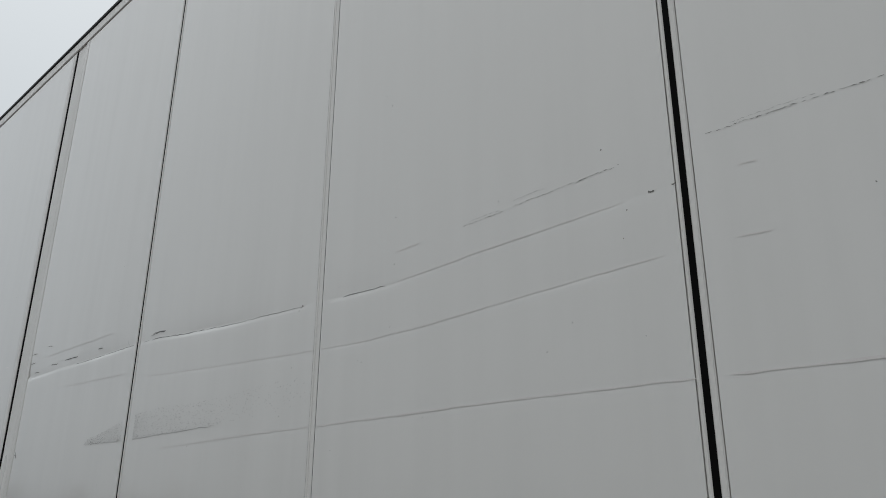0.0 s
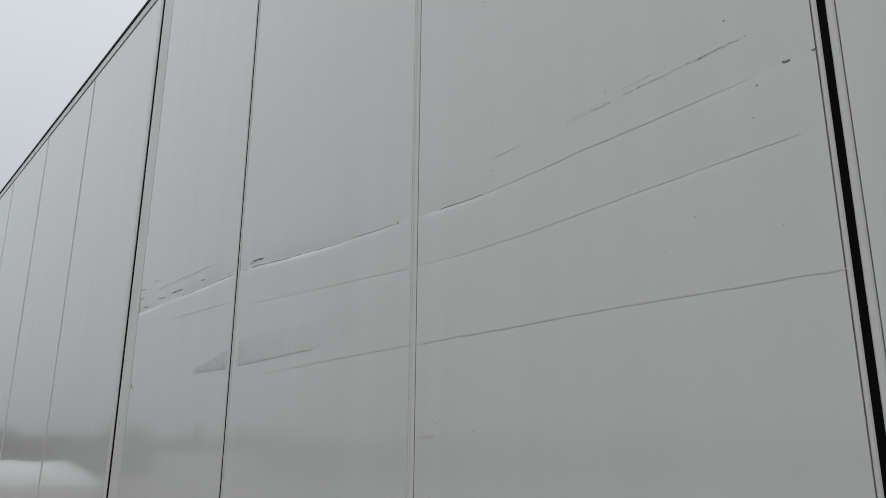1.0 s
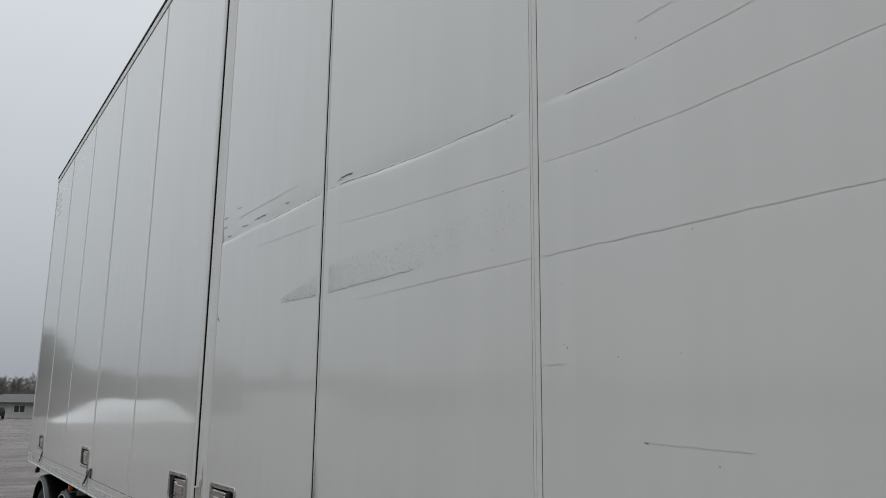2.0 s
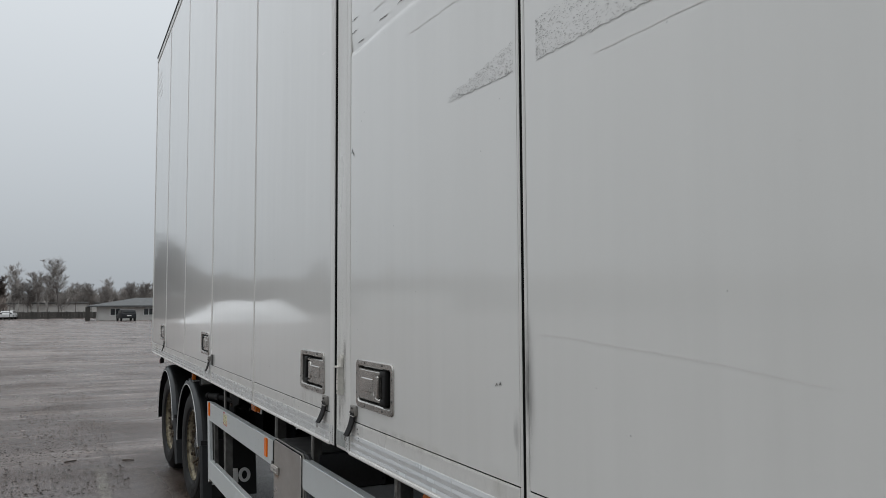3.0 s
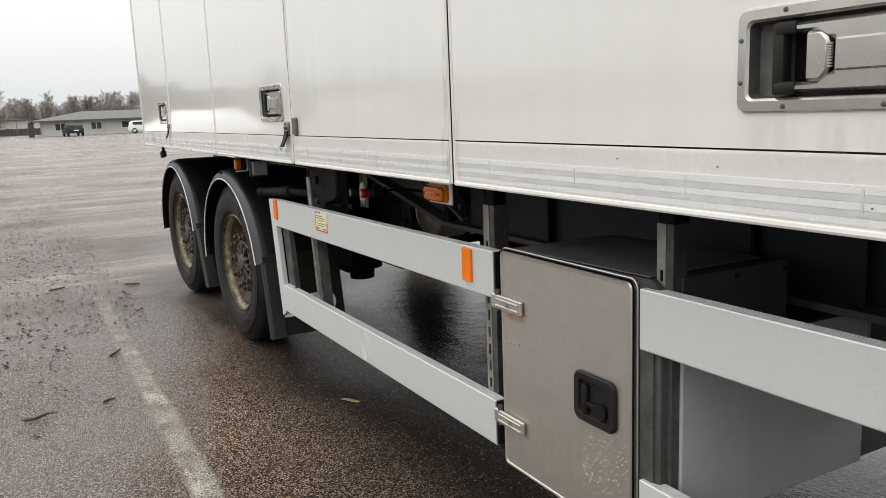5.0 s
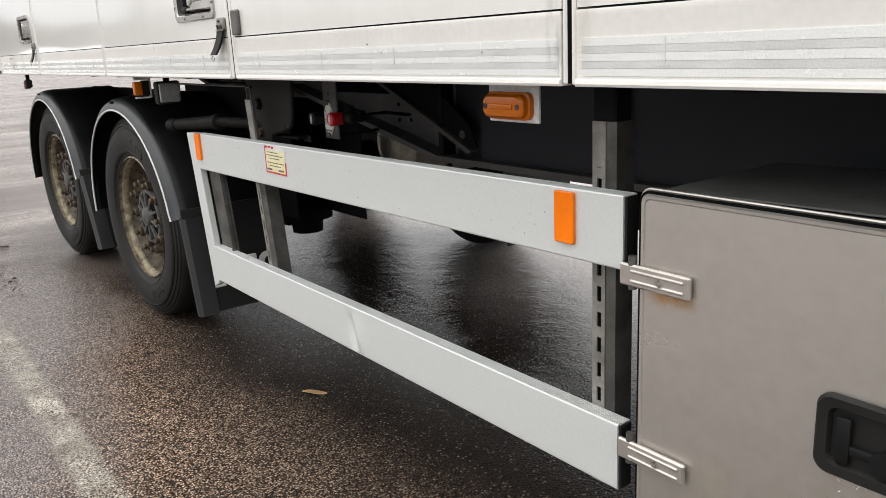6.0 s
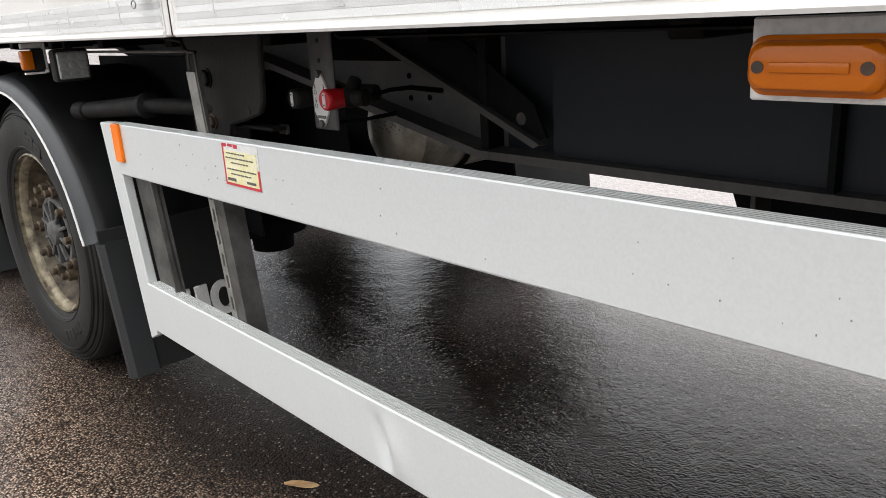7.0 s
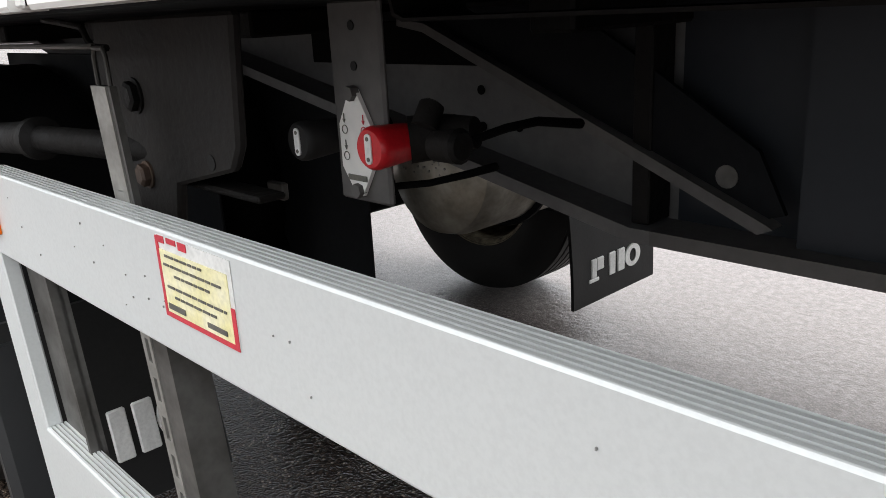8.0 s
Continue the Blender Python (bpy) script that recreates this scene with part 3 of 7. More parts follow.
def sheet(x0, x1, z0, z1, hole=None, depth=0.024):
    """A door skin with real returns, dents and an opening for its handle."""
    dented = x1 > -4.2 and x0 < -0.1
    step = 0.03 if dented else 0.2
    xs = list(np.linspace(x0, x1, max(2, round((x1 - x0) / step))))
    if dented:
        zs = list(np.arange(z0, 1.95, 0.15)) + list(np.arange(1.95, 2.08, 0.03)) + list(np.arange(2.08, 2.80, 0.005)) + list(np.arange(2.83, z1, 0.15)) + [z1]
    else:
        zs = list(np.linspace(z0, z1, 14))
    if hole:
        hx0, hx1, hz0, hz1 = hole
        xs = sorted([v for v in xs if min(abs(v - hx0), abs(v - hx1)) > 0.008 or v in (x0, x1)] + [hx0, hx1])
        zs = sorted([v for v in zs if min(abs(v - hz0), abs(v - hz1)) > 0.008 or v in (z0, z1)] + [hz0, hz1])
    bm = B()
    g = [[bm.verts.new((x, FACE + (dent(x, z) if dented else 0), z)) for z in zs] for x in xs]
    for i in range(len(xs) - 1):
        for j in range(len(zs) - 1):
            cx, cz = (xs[i] + xs[i + 1]) / 2, (zs[j] + zs[j + 1]) / 2
            if hole and hx0 < cx < hx1 and hz0 < cz < hz1:
                continue
            bm.faces.new((g[i][j], g[i + 1][j], g[i + 1][j + 1], g[i][j + 1]))
    for v in [v for v in bm.verts if not v.link_faces]:
        bm.verts.remove(v)
    rim = [e for e in bm.edges if len(e.link_faces) == 1]
    ex = bmesh.ops.extrude_edge_only(bm, edges=rim)
    bmesh.ops.translate(bm, verts=[v for v in ex["geom"] if isinstance(v, bmesh.types.BMVert)], vec=(0, depth, 0))
    bmesh.ops.recalc_face_normals(bm, faces=bm.faces)
    return bm


# box body behind the door skins, floor sill and roof
tp("body", box(B(), FRONT + 0.01, REAR, FACE + 0.026, FAR, BOT + 0.02, TOP - 0.02, 0.01), TRIM)
tp("roof", box(B(), FRONT, REAR, FACE - 0.004, FAR + 0.004, TOP - 0.012, TOP + 0.015, 0.004), TRIM)
tp("roof_edge_trim", box(B(), FRONT, REAR, FACE - 0.006, FACE + 0.02, TOP - 0.075, TOP - 0.016, 0.004), TRIM)
tp("roof_seal", box(B(), FRONT, REAR, FACE - 0.012, FACE + 0.004, TOP - 0.015, TOP + 0.006, 0.003), RUBBER, label="black rubber seal")
tp("front_corner_post", box(B(), FRONT - 0.012, FRONT + 0.035, FACE - 0.006, FACE + 0.06, BOT, TOP - 0.02, 0.012, 2), TRIM)

# name, x0, x1, handle (centre x, side of the grip), stile strips at the left and right edge
LEAVES = [
    (FRONT + 0.04, -9.805, (-10.07, -1), 0.0, 0.02),
    (-9.795, -8.421, None, 0.02, 0.012),
    (-8.413, -7.025, (-7.287, -1), 0.012, 0.02),
    (-7.015, -5.666, None, 0.02, 0.012),
    (-5.656, -4.2545, (-4.538, -1), 0.012, 0.047),
    (-4.1095, -2.9015, (-3.824, 1), 0.042, 0.012),
    (-2.888, -1.737, None, 0.014, 0.0),
    (-1.706, -0.5625, None, 0.0, 0.012),
    (-0.548, 0.62, None, 0.017, 0.012),
    (0.634, 1.80, None, 0.012, 0.02),
    (1.82, REAR - 0.02, None, 0.02, 0.0),
]
DOOR_TOP = TOP - 0.08


def ribbon(bm, pts, width, y=None):
    """A thin ragged strip on the skin through (x, z) points."""
    last = None
    for k, (x, z) in enumerate(pts):
        w = width * rng.uniform(0.35, 1.0) * (0.25 if k in (0, len(pts) - 1) else 1)
        yy = (FACE + dent(x, z) if y is None else y) - 0.0012
        now = (bm.verts.new((x, yy, z - w / 2)), bm.verts.new((x, yy, z + w / 2)))
        if last:
            bm.faces.new((last[0], now[0], now[1], last[1]))
        last = now


def handle(door, cx, side):
    """A recessed paddle latch: bezel, dish, paddle, grip and screws. side: which way the grip lies."""
    cz, w, h = 1.460, 0.340, 0.161

    def ring(ww, hh, r, y):
        return [(cx + a, y, cz + b) for a, b in rounded(ww, hh, r)]

    bm = loft(B(), [ring(w, h, 0.02, FACE + 0.001), ring(w, h, 0.02, FACE - 0.003), ring(w - 0.006, h - 0.006, 0.018, FACE - 0.006),
                    ring(w - 0.036, h - 0.036, 0.012, FACE - 0.006), ring(w - 0.044, h - 0.044, 0.010, FACE - 0.002)])
    tp("handle_bezel", bm, HANDLE, door, "worn stainless bezel")
    # dish darker than the bezel: the recess shade is in its colour
    bm = loft(B(), [ring(w - 0.0435, h - 0.0435, 0.010, FACE - 0.002), ring(w - 0.050, h - 0.050, 0.010, FACE + 0.020), ring(w - 0.07, h - 0.07, 0.008, FACE + 0.0225)], cap_last=True)
    tp("handle_dish", bm, GALV, door, "dull steel dish, darkened for its shade")
    # forked paddle plate: two arms reach towards the grip side round an opening
    s = side
    fork = [(-0.143, -0.051), (0.066, -0.051), (0.070, -0.047), (0.070, -0.037), (0.026, -0.036), (0.010, -0.025), (0.000, -0.024), (0.000, 0.024), (0.010, 0.025),
            (0.026, 0.036), (0.070, 0.037), (0.070, 0.047), (0.066, 0.051), (-0.143, 0.051)]
    bm = B()
    prism(bm, [(cx + s * a, cz + b) for a, b in fork], FACE - 0.0055, FACE + 0.012, 0.0045)
    tp("handle_paddle", bm, HANDLE, door)
    bm = B()
    prism(bm, [(cx + s * a, cz + b) for a, b in ((-0.108, -0.023), (-0.004, -0.023), (-0.004, 0.023), (-0.108, 0.023))], FACE - 0.0095, FACE + 0.002, 0.003)
    tp("handle_pad", bm, HANDLE, door)
    bm = B()
    prism(bm, [(cx + s * a, cz + b) for a, b in ((0.044, -0.035), (0.018, -0.036), (0.006, -0.022), (0.006, 0.022), (0.018, 0.036), (0.044, 0.036))], FACE - 0.008, FACE + 0.014, 0.004)
    tp("handle_grip", bm, HANDLE, door)
    bm = B()
    for k in range(9):  # hinge spring
        zz = cz - 0.016 + 0.004 * k
        tube(bm, [(cx + s * 0.0035, FACE - 0.006, zz - 0.0013), (cx + s * 0.0035, FACE - 0.006, zz + 0.0013)], 0.0046, 8)
    tp("hinge_spring", bm, HANDLE, door)
    bm = box(B(), *sorted((cx + s * 0.081, cx + s * 0.103)), FACE - 0.007, FACE + 0.016, cz - 0.055, cz + 0.055, 0.006, 2)
    for b in (-1, 1):
        box(bm, *sorted((cx + s * 0.060, cx + s * 0.098)), FACE - 0.0085, FACE + 0.014, *sorted((cz + b * 0.0345, cz + b * 0.0545)), 0.005, 2)
    tp("handle_rubber", bm, RUBBER, door, "black rubber grip")
    # black patch in place of the shade behind the grip
    tp("dish_shade", box(B(), *sorted((cx + s * 0.044, cx + s * 0.080)), FACE + 0.017, FACE + 0.0215, cz - 0.034, cz + 0.034, 0.002), SEAL, door, "black patch for the shade behind the grip")
    for b in (-0.045, -0.018, 0.018, 0.045):
        tp("paddle_rivet", tube(B(), [(cx - s * 0.135, FACE - 0.001, cz + b), (cx - s * 0.135, FACE - 0.0035, cz + b)], [0.0026, 0.0016], 8), HANDLE, door)
    for a, b in ((-0.8, -1), (0.8, -1), (-0.8, 1), (0.8, 1), (-1, -0.55), (-1, 0.55), (1, -0.55), (1, 0.55)):
        px = cx + a * (w / 2 - 0.009 if abs(a) == 1 else 0.1)
        pz = cz + b * (h / 2 - 0.009 if abs(b) == 1 else 0.06)
        bm = tube(B(), [(px, FACE - 0.0055, pz), (px, FACE - 0.0070, pz), (px, FACE - 0.0078, pz)], [0.0042, 0.0040, 0.0022], 10)
        tp("screw", bm, GALV, door)


def strap(door, x, lean):
    """A rubber door stay hanging from a riveted clip, with a wire loop at its end."""
    bm = box(B(), x - 0.026, x + 0.026, FACE - 0.012, FACE + 0.001, 1.343, 1.379, 0.005, 2)
    box(bm, x - 0.024, x + 0.024, FACE - 0.017, FACE - 0.009, 1.3405, 1.3445, 0.0015)
    tp("strap_clip", bm, CLIP, door, "riveted steel strap clip")
    for a, b in ((0, 1.369), (-0.013, 1.355), (0.013, 1.355)):
        tp("rivet", tube(B(), [(x + a, FACE - 0.011, b), (x + a, FACE - 0.015, b), (x + a, FACE - 0.017, b)], [0.0046, 0.0042, 0.002], 8), GALV, door)
    bm = B()
    loops = []
    for k in range(9):
        f = k / 8
        z = 1.352 - 0.080 * f
        xx = x + lean * (0.004 * f + 0.034 * f * f)
        yy = FACE - 0.009 - 0.004 * f - 0.012 * f * f
        w = 0.021 - 0.001 * f
        c = 0.0035
        loops.append([(xx - w, yy - c, z), (xx + w, yy - c, z), (xx + w, yy + c, z), (xx - w, yy + c, z)])
    loft(bm, loops, True, True)
    tp("rubber_strap", bm, RUBBER, door, "black rubber strap")
    ex, ez, ey = x + lean * 0.042, 1.266, FACE - 0.026
    pts = [(ex + 0.010 * math.cos(a), ey, ez - 0.004 + 0.007 * math.sin(a)) for a in (2 * math.pi * k / 12 for k in range(13))]
    tp("wire_loop", tube(B(), pts, 0.0013, 6, False), ZINC, door)


doors = []
for n, (x0, x1, hd, sl, sr) in enumerate(LEAVES):
    hole = (hd[0] - 0.158, hd[0] + 0.158, 1.459 - 0.067, 1.459 + 0.067) if hd else None
    a, b = x0 + sl, x1 - sr
    door = tp("side_door", sheet(a, b, 1.3225, DOOR_TOP, hole), PAINT,
              label="glossy white door panel with scrapes and dents" if -4.2 < x0 < -0.7 else "glossy white door panel")
    doors.append(door)
    for e0, e1 in ((x0, a - 0.0025), (b + 0.0025, x1)):
        if e1 - e0 > 0.004:
            tp("door_stile", box(B(), e0, e1, FACE - 0.002, FACE + 0.024, BOT + 0.002, DOOR_TOP, 0.0025), TRIM, door)
    # kick profile with its lip and reflective tape
    sec = [(FACE + 0.024, BOT), (FACE - 0.005, BOT), (FACE - 0.007, BOT + 0.004), (FACE - 0.006, BOT + 0.010), (FACE - 0.002, BOT + 0.012), (FACE - 0.002, 1.309),
           (FACE - 0.0028, 1.314), (FACE - 0.002, 1.319), (FACE + 0.024, 1.319)]
    tp("kick_profile", extrude_x(B(), sec, a, b), TRIM, door)
    for k, (z0, z1) in enumerate(((1.2175, 1.2285), (1.2290, 1.2395), (1.2400, 1.2515), (1.2520, 1.2625), (1.2630, 1.2755))):
        bm = B()
        box(bm, a + 0.012, b - 0.006, FACE - 0.0032, FACE - 0.0015, z0, z1)
        tp("reflective_tape", bm, (TAPE_C if n >= 5 else TAPE_A) if k % 2 == 0 else TAPE_B, door, "silver reflective tape" if k % 2 == 0 else "grey hatched tape")
    tp("panel_seal", box(B(), a + 0.001, b - 0.001, FACE + 0.0005, FACE + 0.025, 1.3192, 1.3224), SEAL, door)
    # small drain pips and rivets along the profile
    nx = int((b - a) / 0.33)
    for k in range(nx):
        px = a + 0.17 + k * 0.33 + rng.uniform(-0.03, 0.03)
        bm = box(B(), px - 0.0018, px + 0.0018, FACE - 0.0040, FACE - 0.001, 1.236, 1.272)
        box(bm, px - 0.009, px + 0.009, FACE - 0.0040, FACE - 0.001, 1.232, 1.235)
        tp("drain_pip", bm, TAPE_B, door)
    for k in range(3):
        px, pz = rng.uniform(a + 0.1, b - 0.1), rng.uniform(1.225, 1.30)
        tp("chip_mark", box(B(), px - 0.0014, px + 0.0015, FACE - 0.004, FACE - 0.001, pz - 0.0013, pz + 0.0012), SCRATCH, door)
    # black gasket in the joint on the +x side
    g0, g1 = x1 - 0.003, (LEAVES[n + 1][0] + 0.003 if n + 1 < len(LEAVES) else x1 + 0.01)
    if g1 - g0 < 0.1:
        tp("door_gasket", box(B(), g0, g1, FACE + 0.0008, FACE + 0.0262, BOT + 0.004, DOOR_TOP), SEAL)
    if hd:
        handle(door, *hd)
    # scattered specks of dirt
    if -6 < x0 < 0:
        bm = B()
        for k in range(16):
            px, pz, r = rng.uniform(a + 0.04, b - 0.04), rng.uniform(1.4, 3.2), rng.uniform(0.0008, 0.0021)
            if hole and hole[0] - 0.05 < px < hole[1] + 0.05 and pz < 1.6:
                continue
            ribbon(bm, [(px - r, pz - r * rng.uniform(-1, 1)), (px, pz), (px + r, pz + r * rng.uniform(-1, 1))], r * 2.2)
        tp("dirt_specks", bm, SCRATCH, door, kind="stuff")

# folded double joint between the middle pair of doors
tp("joint_strip", box(B(), -1.7355, -1.7265, FACE - 0.001, FACE + 0.02, BOT + 0.004, DOOR_TOP, 0.001), TRIM)
tp("joint_strip", box(B(), -1.7256, -1.7085, FACE - 0.001, FACE + 0.02, BOT + 0.004, DOOR_TOP, 0.001), TRIM)

# locking post between the two door pairs
post = tp("door_post", box(B(), -4.2350, -4.1225, FACE + 0.003, FACE + 0.035, BOT, TOP - 0.08, 0.003), TRIM, label="grimy white door post with a latch keeper")
tp("post_gasket", box(B(), -4.2535, -4.2360, FACE + 0.0012, FACE + 0.03, BOT - 0.002, TOP - 0.08), SEAL, post)
tp("post_gasket", box(B(), -4.1215, -4.1105, FACE + 0.0055, FACE + 0.03, BOT - 0.002, TOP - 0.08), SEAL, post)
bm = box(B(), -4.227, -4.128, FACE, FACE + 0.0035, 1.214, 1.268, 0.001)
for i in range(20):
    for j in range(10):
        px, pz = -4.2245 + 0.0050 * i + (0.0025 if j % 2 else 0), 1.217 + 0.0052 * j
        if px < -4.130:
            box(bm, px - 0.0016, px + 0.0016, FACE - 0.0010, FACE + 0.0005, pz - 0.0010, pz + 0.0010)
tp("tread_plate", bm, TREAD, post, "grey studded tread plate")
bm = B()
prism(bm, [(-4.197, 1.400), (-4.188, 1.400), (-4.184, 1.416), (-4.172, 1.416), (-4.168, 1.400), (-4.153, 1.400), (-4.153, 1.500), (-4.194, 1.500)], FACE - 0.011, FACE + 0.004, 0.002)
tp("latch_keeper", bm, DIRTY, post)
tp("keeper_flange", box(B(), -4.198, -4.149, FACE - 0.022, FACE + 0.003, 1.497, 1.503, 0.001), DIRTY, post)
tp("keeper_flange", box(B(), -4.155, -4.151, FACE - 0.020, FACE + 0.003, 1.400, 1.497, 0.001), DIRTY, post)
bm = B()
prism(bm, [(-4.194, 1.503), (-4.151, 1.503), (-4.150, 1.530), (-4.157, 1.541), (-4.166, 1.546), (-4.175, 1.541), (-4.187, 1.536), (-4.195, 1.531)], FACE - 0.008, FACE + 0.003, 0.002)
tp("keeper_horn", bm, DIRTY, post)
for zz, rr in ((1.454, 0.0055), (1.440, 0.0045), (1.412, 0.009)):
    tp("bolt", tube(B(), [(-4.174, FACE - 0.005, zz), (-4.174, FACE - 0.0135, zz), (-4.174, FACE - 0.0148, zz)], [rr, rr, rr * 0.7], 12), DIRTY, post)
    tp("bolt_head", tube(B(), [(-4.174, FACE - 0.0145, zz), (-4.174, FACE - 0.0156, zz)], rr * 0.55, 8), GALV, post)
bm = B()
for k in range(26):  # short rubbed marks over the tread plate and along the edge
    if k < 16:
        px, z0, n = rng.uniform(-4.226, -4.150), rng.uniform(1.271, 1.288), 2
    else:
        px, z0, n = rng.uniform(-4.137, -4.129), rng.uniform(1.36, 1.57), int(rng.uniform(3, 6))
    ribbon(bm, [(px + (0.004 if k < 16 else 0.0012) * i + rng.uniform(-0.001, 0.001), z0 + 0.007 * i) for i in range(n)], 0.003, FACE + 0.003)
tp("dirt_run", bm, SCRATCH, post, kind="stuff")

# dotted dirt along the tape ends beside the post
for d, x, z0, z1 in ((4, -4.2640, 1.212, 1.276), (5, -4.1030, 1.212, 1.285), (5, -4.0640, 1.205, 1.318)):
    bm = B()
    zz = z0
    while zz < z1:
        l = rng.uniform(0.002, 0.006)
        box(bm, x - 0.0006, x + 0.0006, FACE - 0.0036, FACE - 0.0015, zz, zz + l)
        zz += l + rng.uniform(0.0015, 0.005)
    tp("dirt_dots", bm, GROOVE, doors[d], kind="stuff")
for d, x0, x1, z0, z1 in ((4, -4.2985, -4.2665, 1.217, 1.276), (5, -4.1005, -4.0700, 1.217, 1.282)):
    tp("reflective_tape", box(B(), x0, x1, FACE - 0.0032, FACE - 0.0018, z0, z1), TAPE_B, doors[d], "grey hatched tape")
for d, x, z in ((4, -4.2830, 1.247), (5, -4.0940, 1.226), (5, -4.0900, 1.234), (5, -3.985, 1.300), (5, -3.978, 1.285), (5, -3.972, 1.272), (5, -3.967, 1.263)):
    tp("chip_mark", box(B(), x - 0.0032, x + 0.0032, FACE - 0.0042, FACE - 0.0015, z - 0.0022, z + 0.0028, 0.0008), SCRATCH, doors[d])

strap(doors[4], -4.346, -1)
strap(doors[5], -4.014, -0.7)
strap(doors[2], -7.07, -1)
tp("strap_clip", box(B(), -6.985, -6.940, FACE - 0.012, FACE + 0.001, 1.325, 1.395, 0.004), GALV, doors[3])
strap(doors[0], -9.86, -1)

# stains on doors, post and profiles


def stain(parent, material, x0, x1, z0, z1, y=FACE - 0.0035):
    bm = B()
    bm.faces.new([bm.verts.new(p) for p in ((x0, y, z0), (x1, y, z0), (x1, y, z1), (x0, y, z1))])
    tp("stain", bm, material, parent)


stain(post, SOOT, -4.234, -4.123, 1.268, 1.302, FACE + 0.0015)
stain(post, SOOT, -4.146, -4.123, 1.36, 1.62, FACE + 0.0012)
stain(post, SOOT, -4.228, -4.140, 1.290, 1.412, FACE + 0.0012)
stain(post, SOOT, -4.160, -4.124, 1.42, 1.60, FACE + 0.0010)
stain(post, GREASE, -4.234, -4.123, 1.26, 1.80, FACE + 0.0018)
stain(post, GREASE, -4.234, -4.123, 1.212, 1.275, FACE - 0.0022)
for door, x0, x1, z0, z1, m in ((5, -2.940, -2.905, 1.325, 1.50, SOOT), (5, -2.970, -2.912, 1.205, 1.30, SOOT), (5, -3.08, -2.91, 1.205, 1.36, GREASE), (6, -2.887, -2.850, 1.33, 1.72, SOOT), (6, -2.887, -2.857, 1.20, 1.29, SOOT),
                                (5, -4.108, -4.05, 1.205, 1.30, SOOT), (5, -4.106, -3.97, 1.21, 1.34, GREASE), (4, -4.310, -4.258, 1.205, 1.27, GREASE), (4, -4.75, -4.36, 1.30, 1.385, GREASE), (3, -5.71, -5.668, 1.21, 1.36, SOOT), (3, -5.688, -5.664, 1.30, 1.62, SOOT),
                                (4, -5.65, -5.60, 1.21, 1.42, GREASE), (2, -7.08, -7.028, 1.21, 1.36, SOOT), (3, -7.012, -6.95, 1.21, 1.36, GREASE), 
                                (0, -11.05, -9.83, 1.205, 1.33, GREASE), (5, -3.9, -3.1, 1.305, 1.345, GREASE)):
    stain(doors[door], m, x0, x1, z0, z1, FACE - 0.0075 if z1 < 1.40 and m is SOOT else FACE - 0.0072)

# scrapes along the dented panels


def wiggle(k, x0, x1, dz=0.0, step=0.02, amp=0.0015):
    n = max(3, int((x1 - x0) / step))
    return [(x0 + (x1 - x0) * i / (n - 1), crease_z(k, x0 + (x1 - x0) * i / (n - 1)) + dz + rng.uniform(-amp, amp)) for i in range(n)]


def scrape(door, material, width, pts, label=""):
    bm = B()
    ribbon(bm, pts, width)
    tp("scrape", bm, material, doors[door], label)


for d, x0, x1, dz, w in ((6, -2.845, -2.80, 0.0, 0.004), (6, -2.775, -2.38, 0.0, 0.0042), (6, -2.38, -2.10, 0.0, 0.0030), (6, -2.10, -1.80, 0.001, 0.0024), (5, -3.50, -3.20, -0.001, 0.0030),
                         (5, -3.20, -2.92, -0.001, 0.0034), (7, -1.615, -1.43, 0.0, 0.0034)):
    scrape(d, SCRATCH, w * 0.72, wiggle(0, x0, x1, dz), "dark scrape in the paint")
for d, w, p, q in ((5, 0.006, (-3.871, 2.770), (-3.809, 2.763)), (5, 0.007, (-4.066, 2.753), (-3.992, 2.753)), (5, 0.006, (-4.066, 2.709), (-4.003, 2.708)), (5, 0.009, (-4.003, 2.657), (-3.940, 2.655)),
                   (5, 0.010, (-3.628, 2.667), (-3.484, 2.664)), (5, 0.008, (-3.788, 2.667), (-3.703, 2.662)), (5, 0.008, (-3.275, 2.666), (-3.231, 2.664)), (6, 0.010, (-2.770, 2.649), (-2.672, 2.645)),
                   (6, 0.005, (-2.790, 2.642), (-2.755, 2.645)), (7, 0.010, (-0.634, 2.586), (-0.620, 2.586)), (7, 0.008, (-0.582, 2.587), (-0.566, 2.588)), (7, 0.005, (-1.418, 1.815), (-1.405, 1.815))):
    n = 7
    scrape(d, SCRATCH, w * 0.6, [(p[0] + (q[0] - p[0]) * i / n, p[1] + (q[1] - p[1]) * i / n + rng.uniform(-0.0015, 0.0015)) for i in range(n + 1)], "dark gouge in the paint")
scrape(6, SCRATCH, 0.006, [(-1.812, 2.566), (-1.806, 2.574), (-1.800, 2.571)])
scrape(5, SCRATCH, 0.006, [(-2.984, 2.656), (-2.981, 2.645), (-2.976, 2.632)])
scrape(4, SCUFF, 0.007, [(-4.44 + 0.022 * i, 2.742 + rng.uniform(-0.002, 0.002)) for i in range(8)])
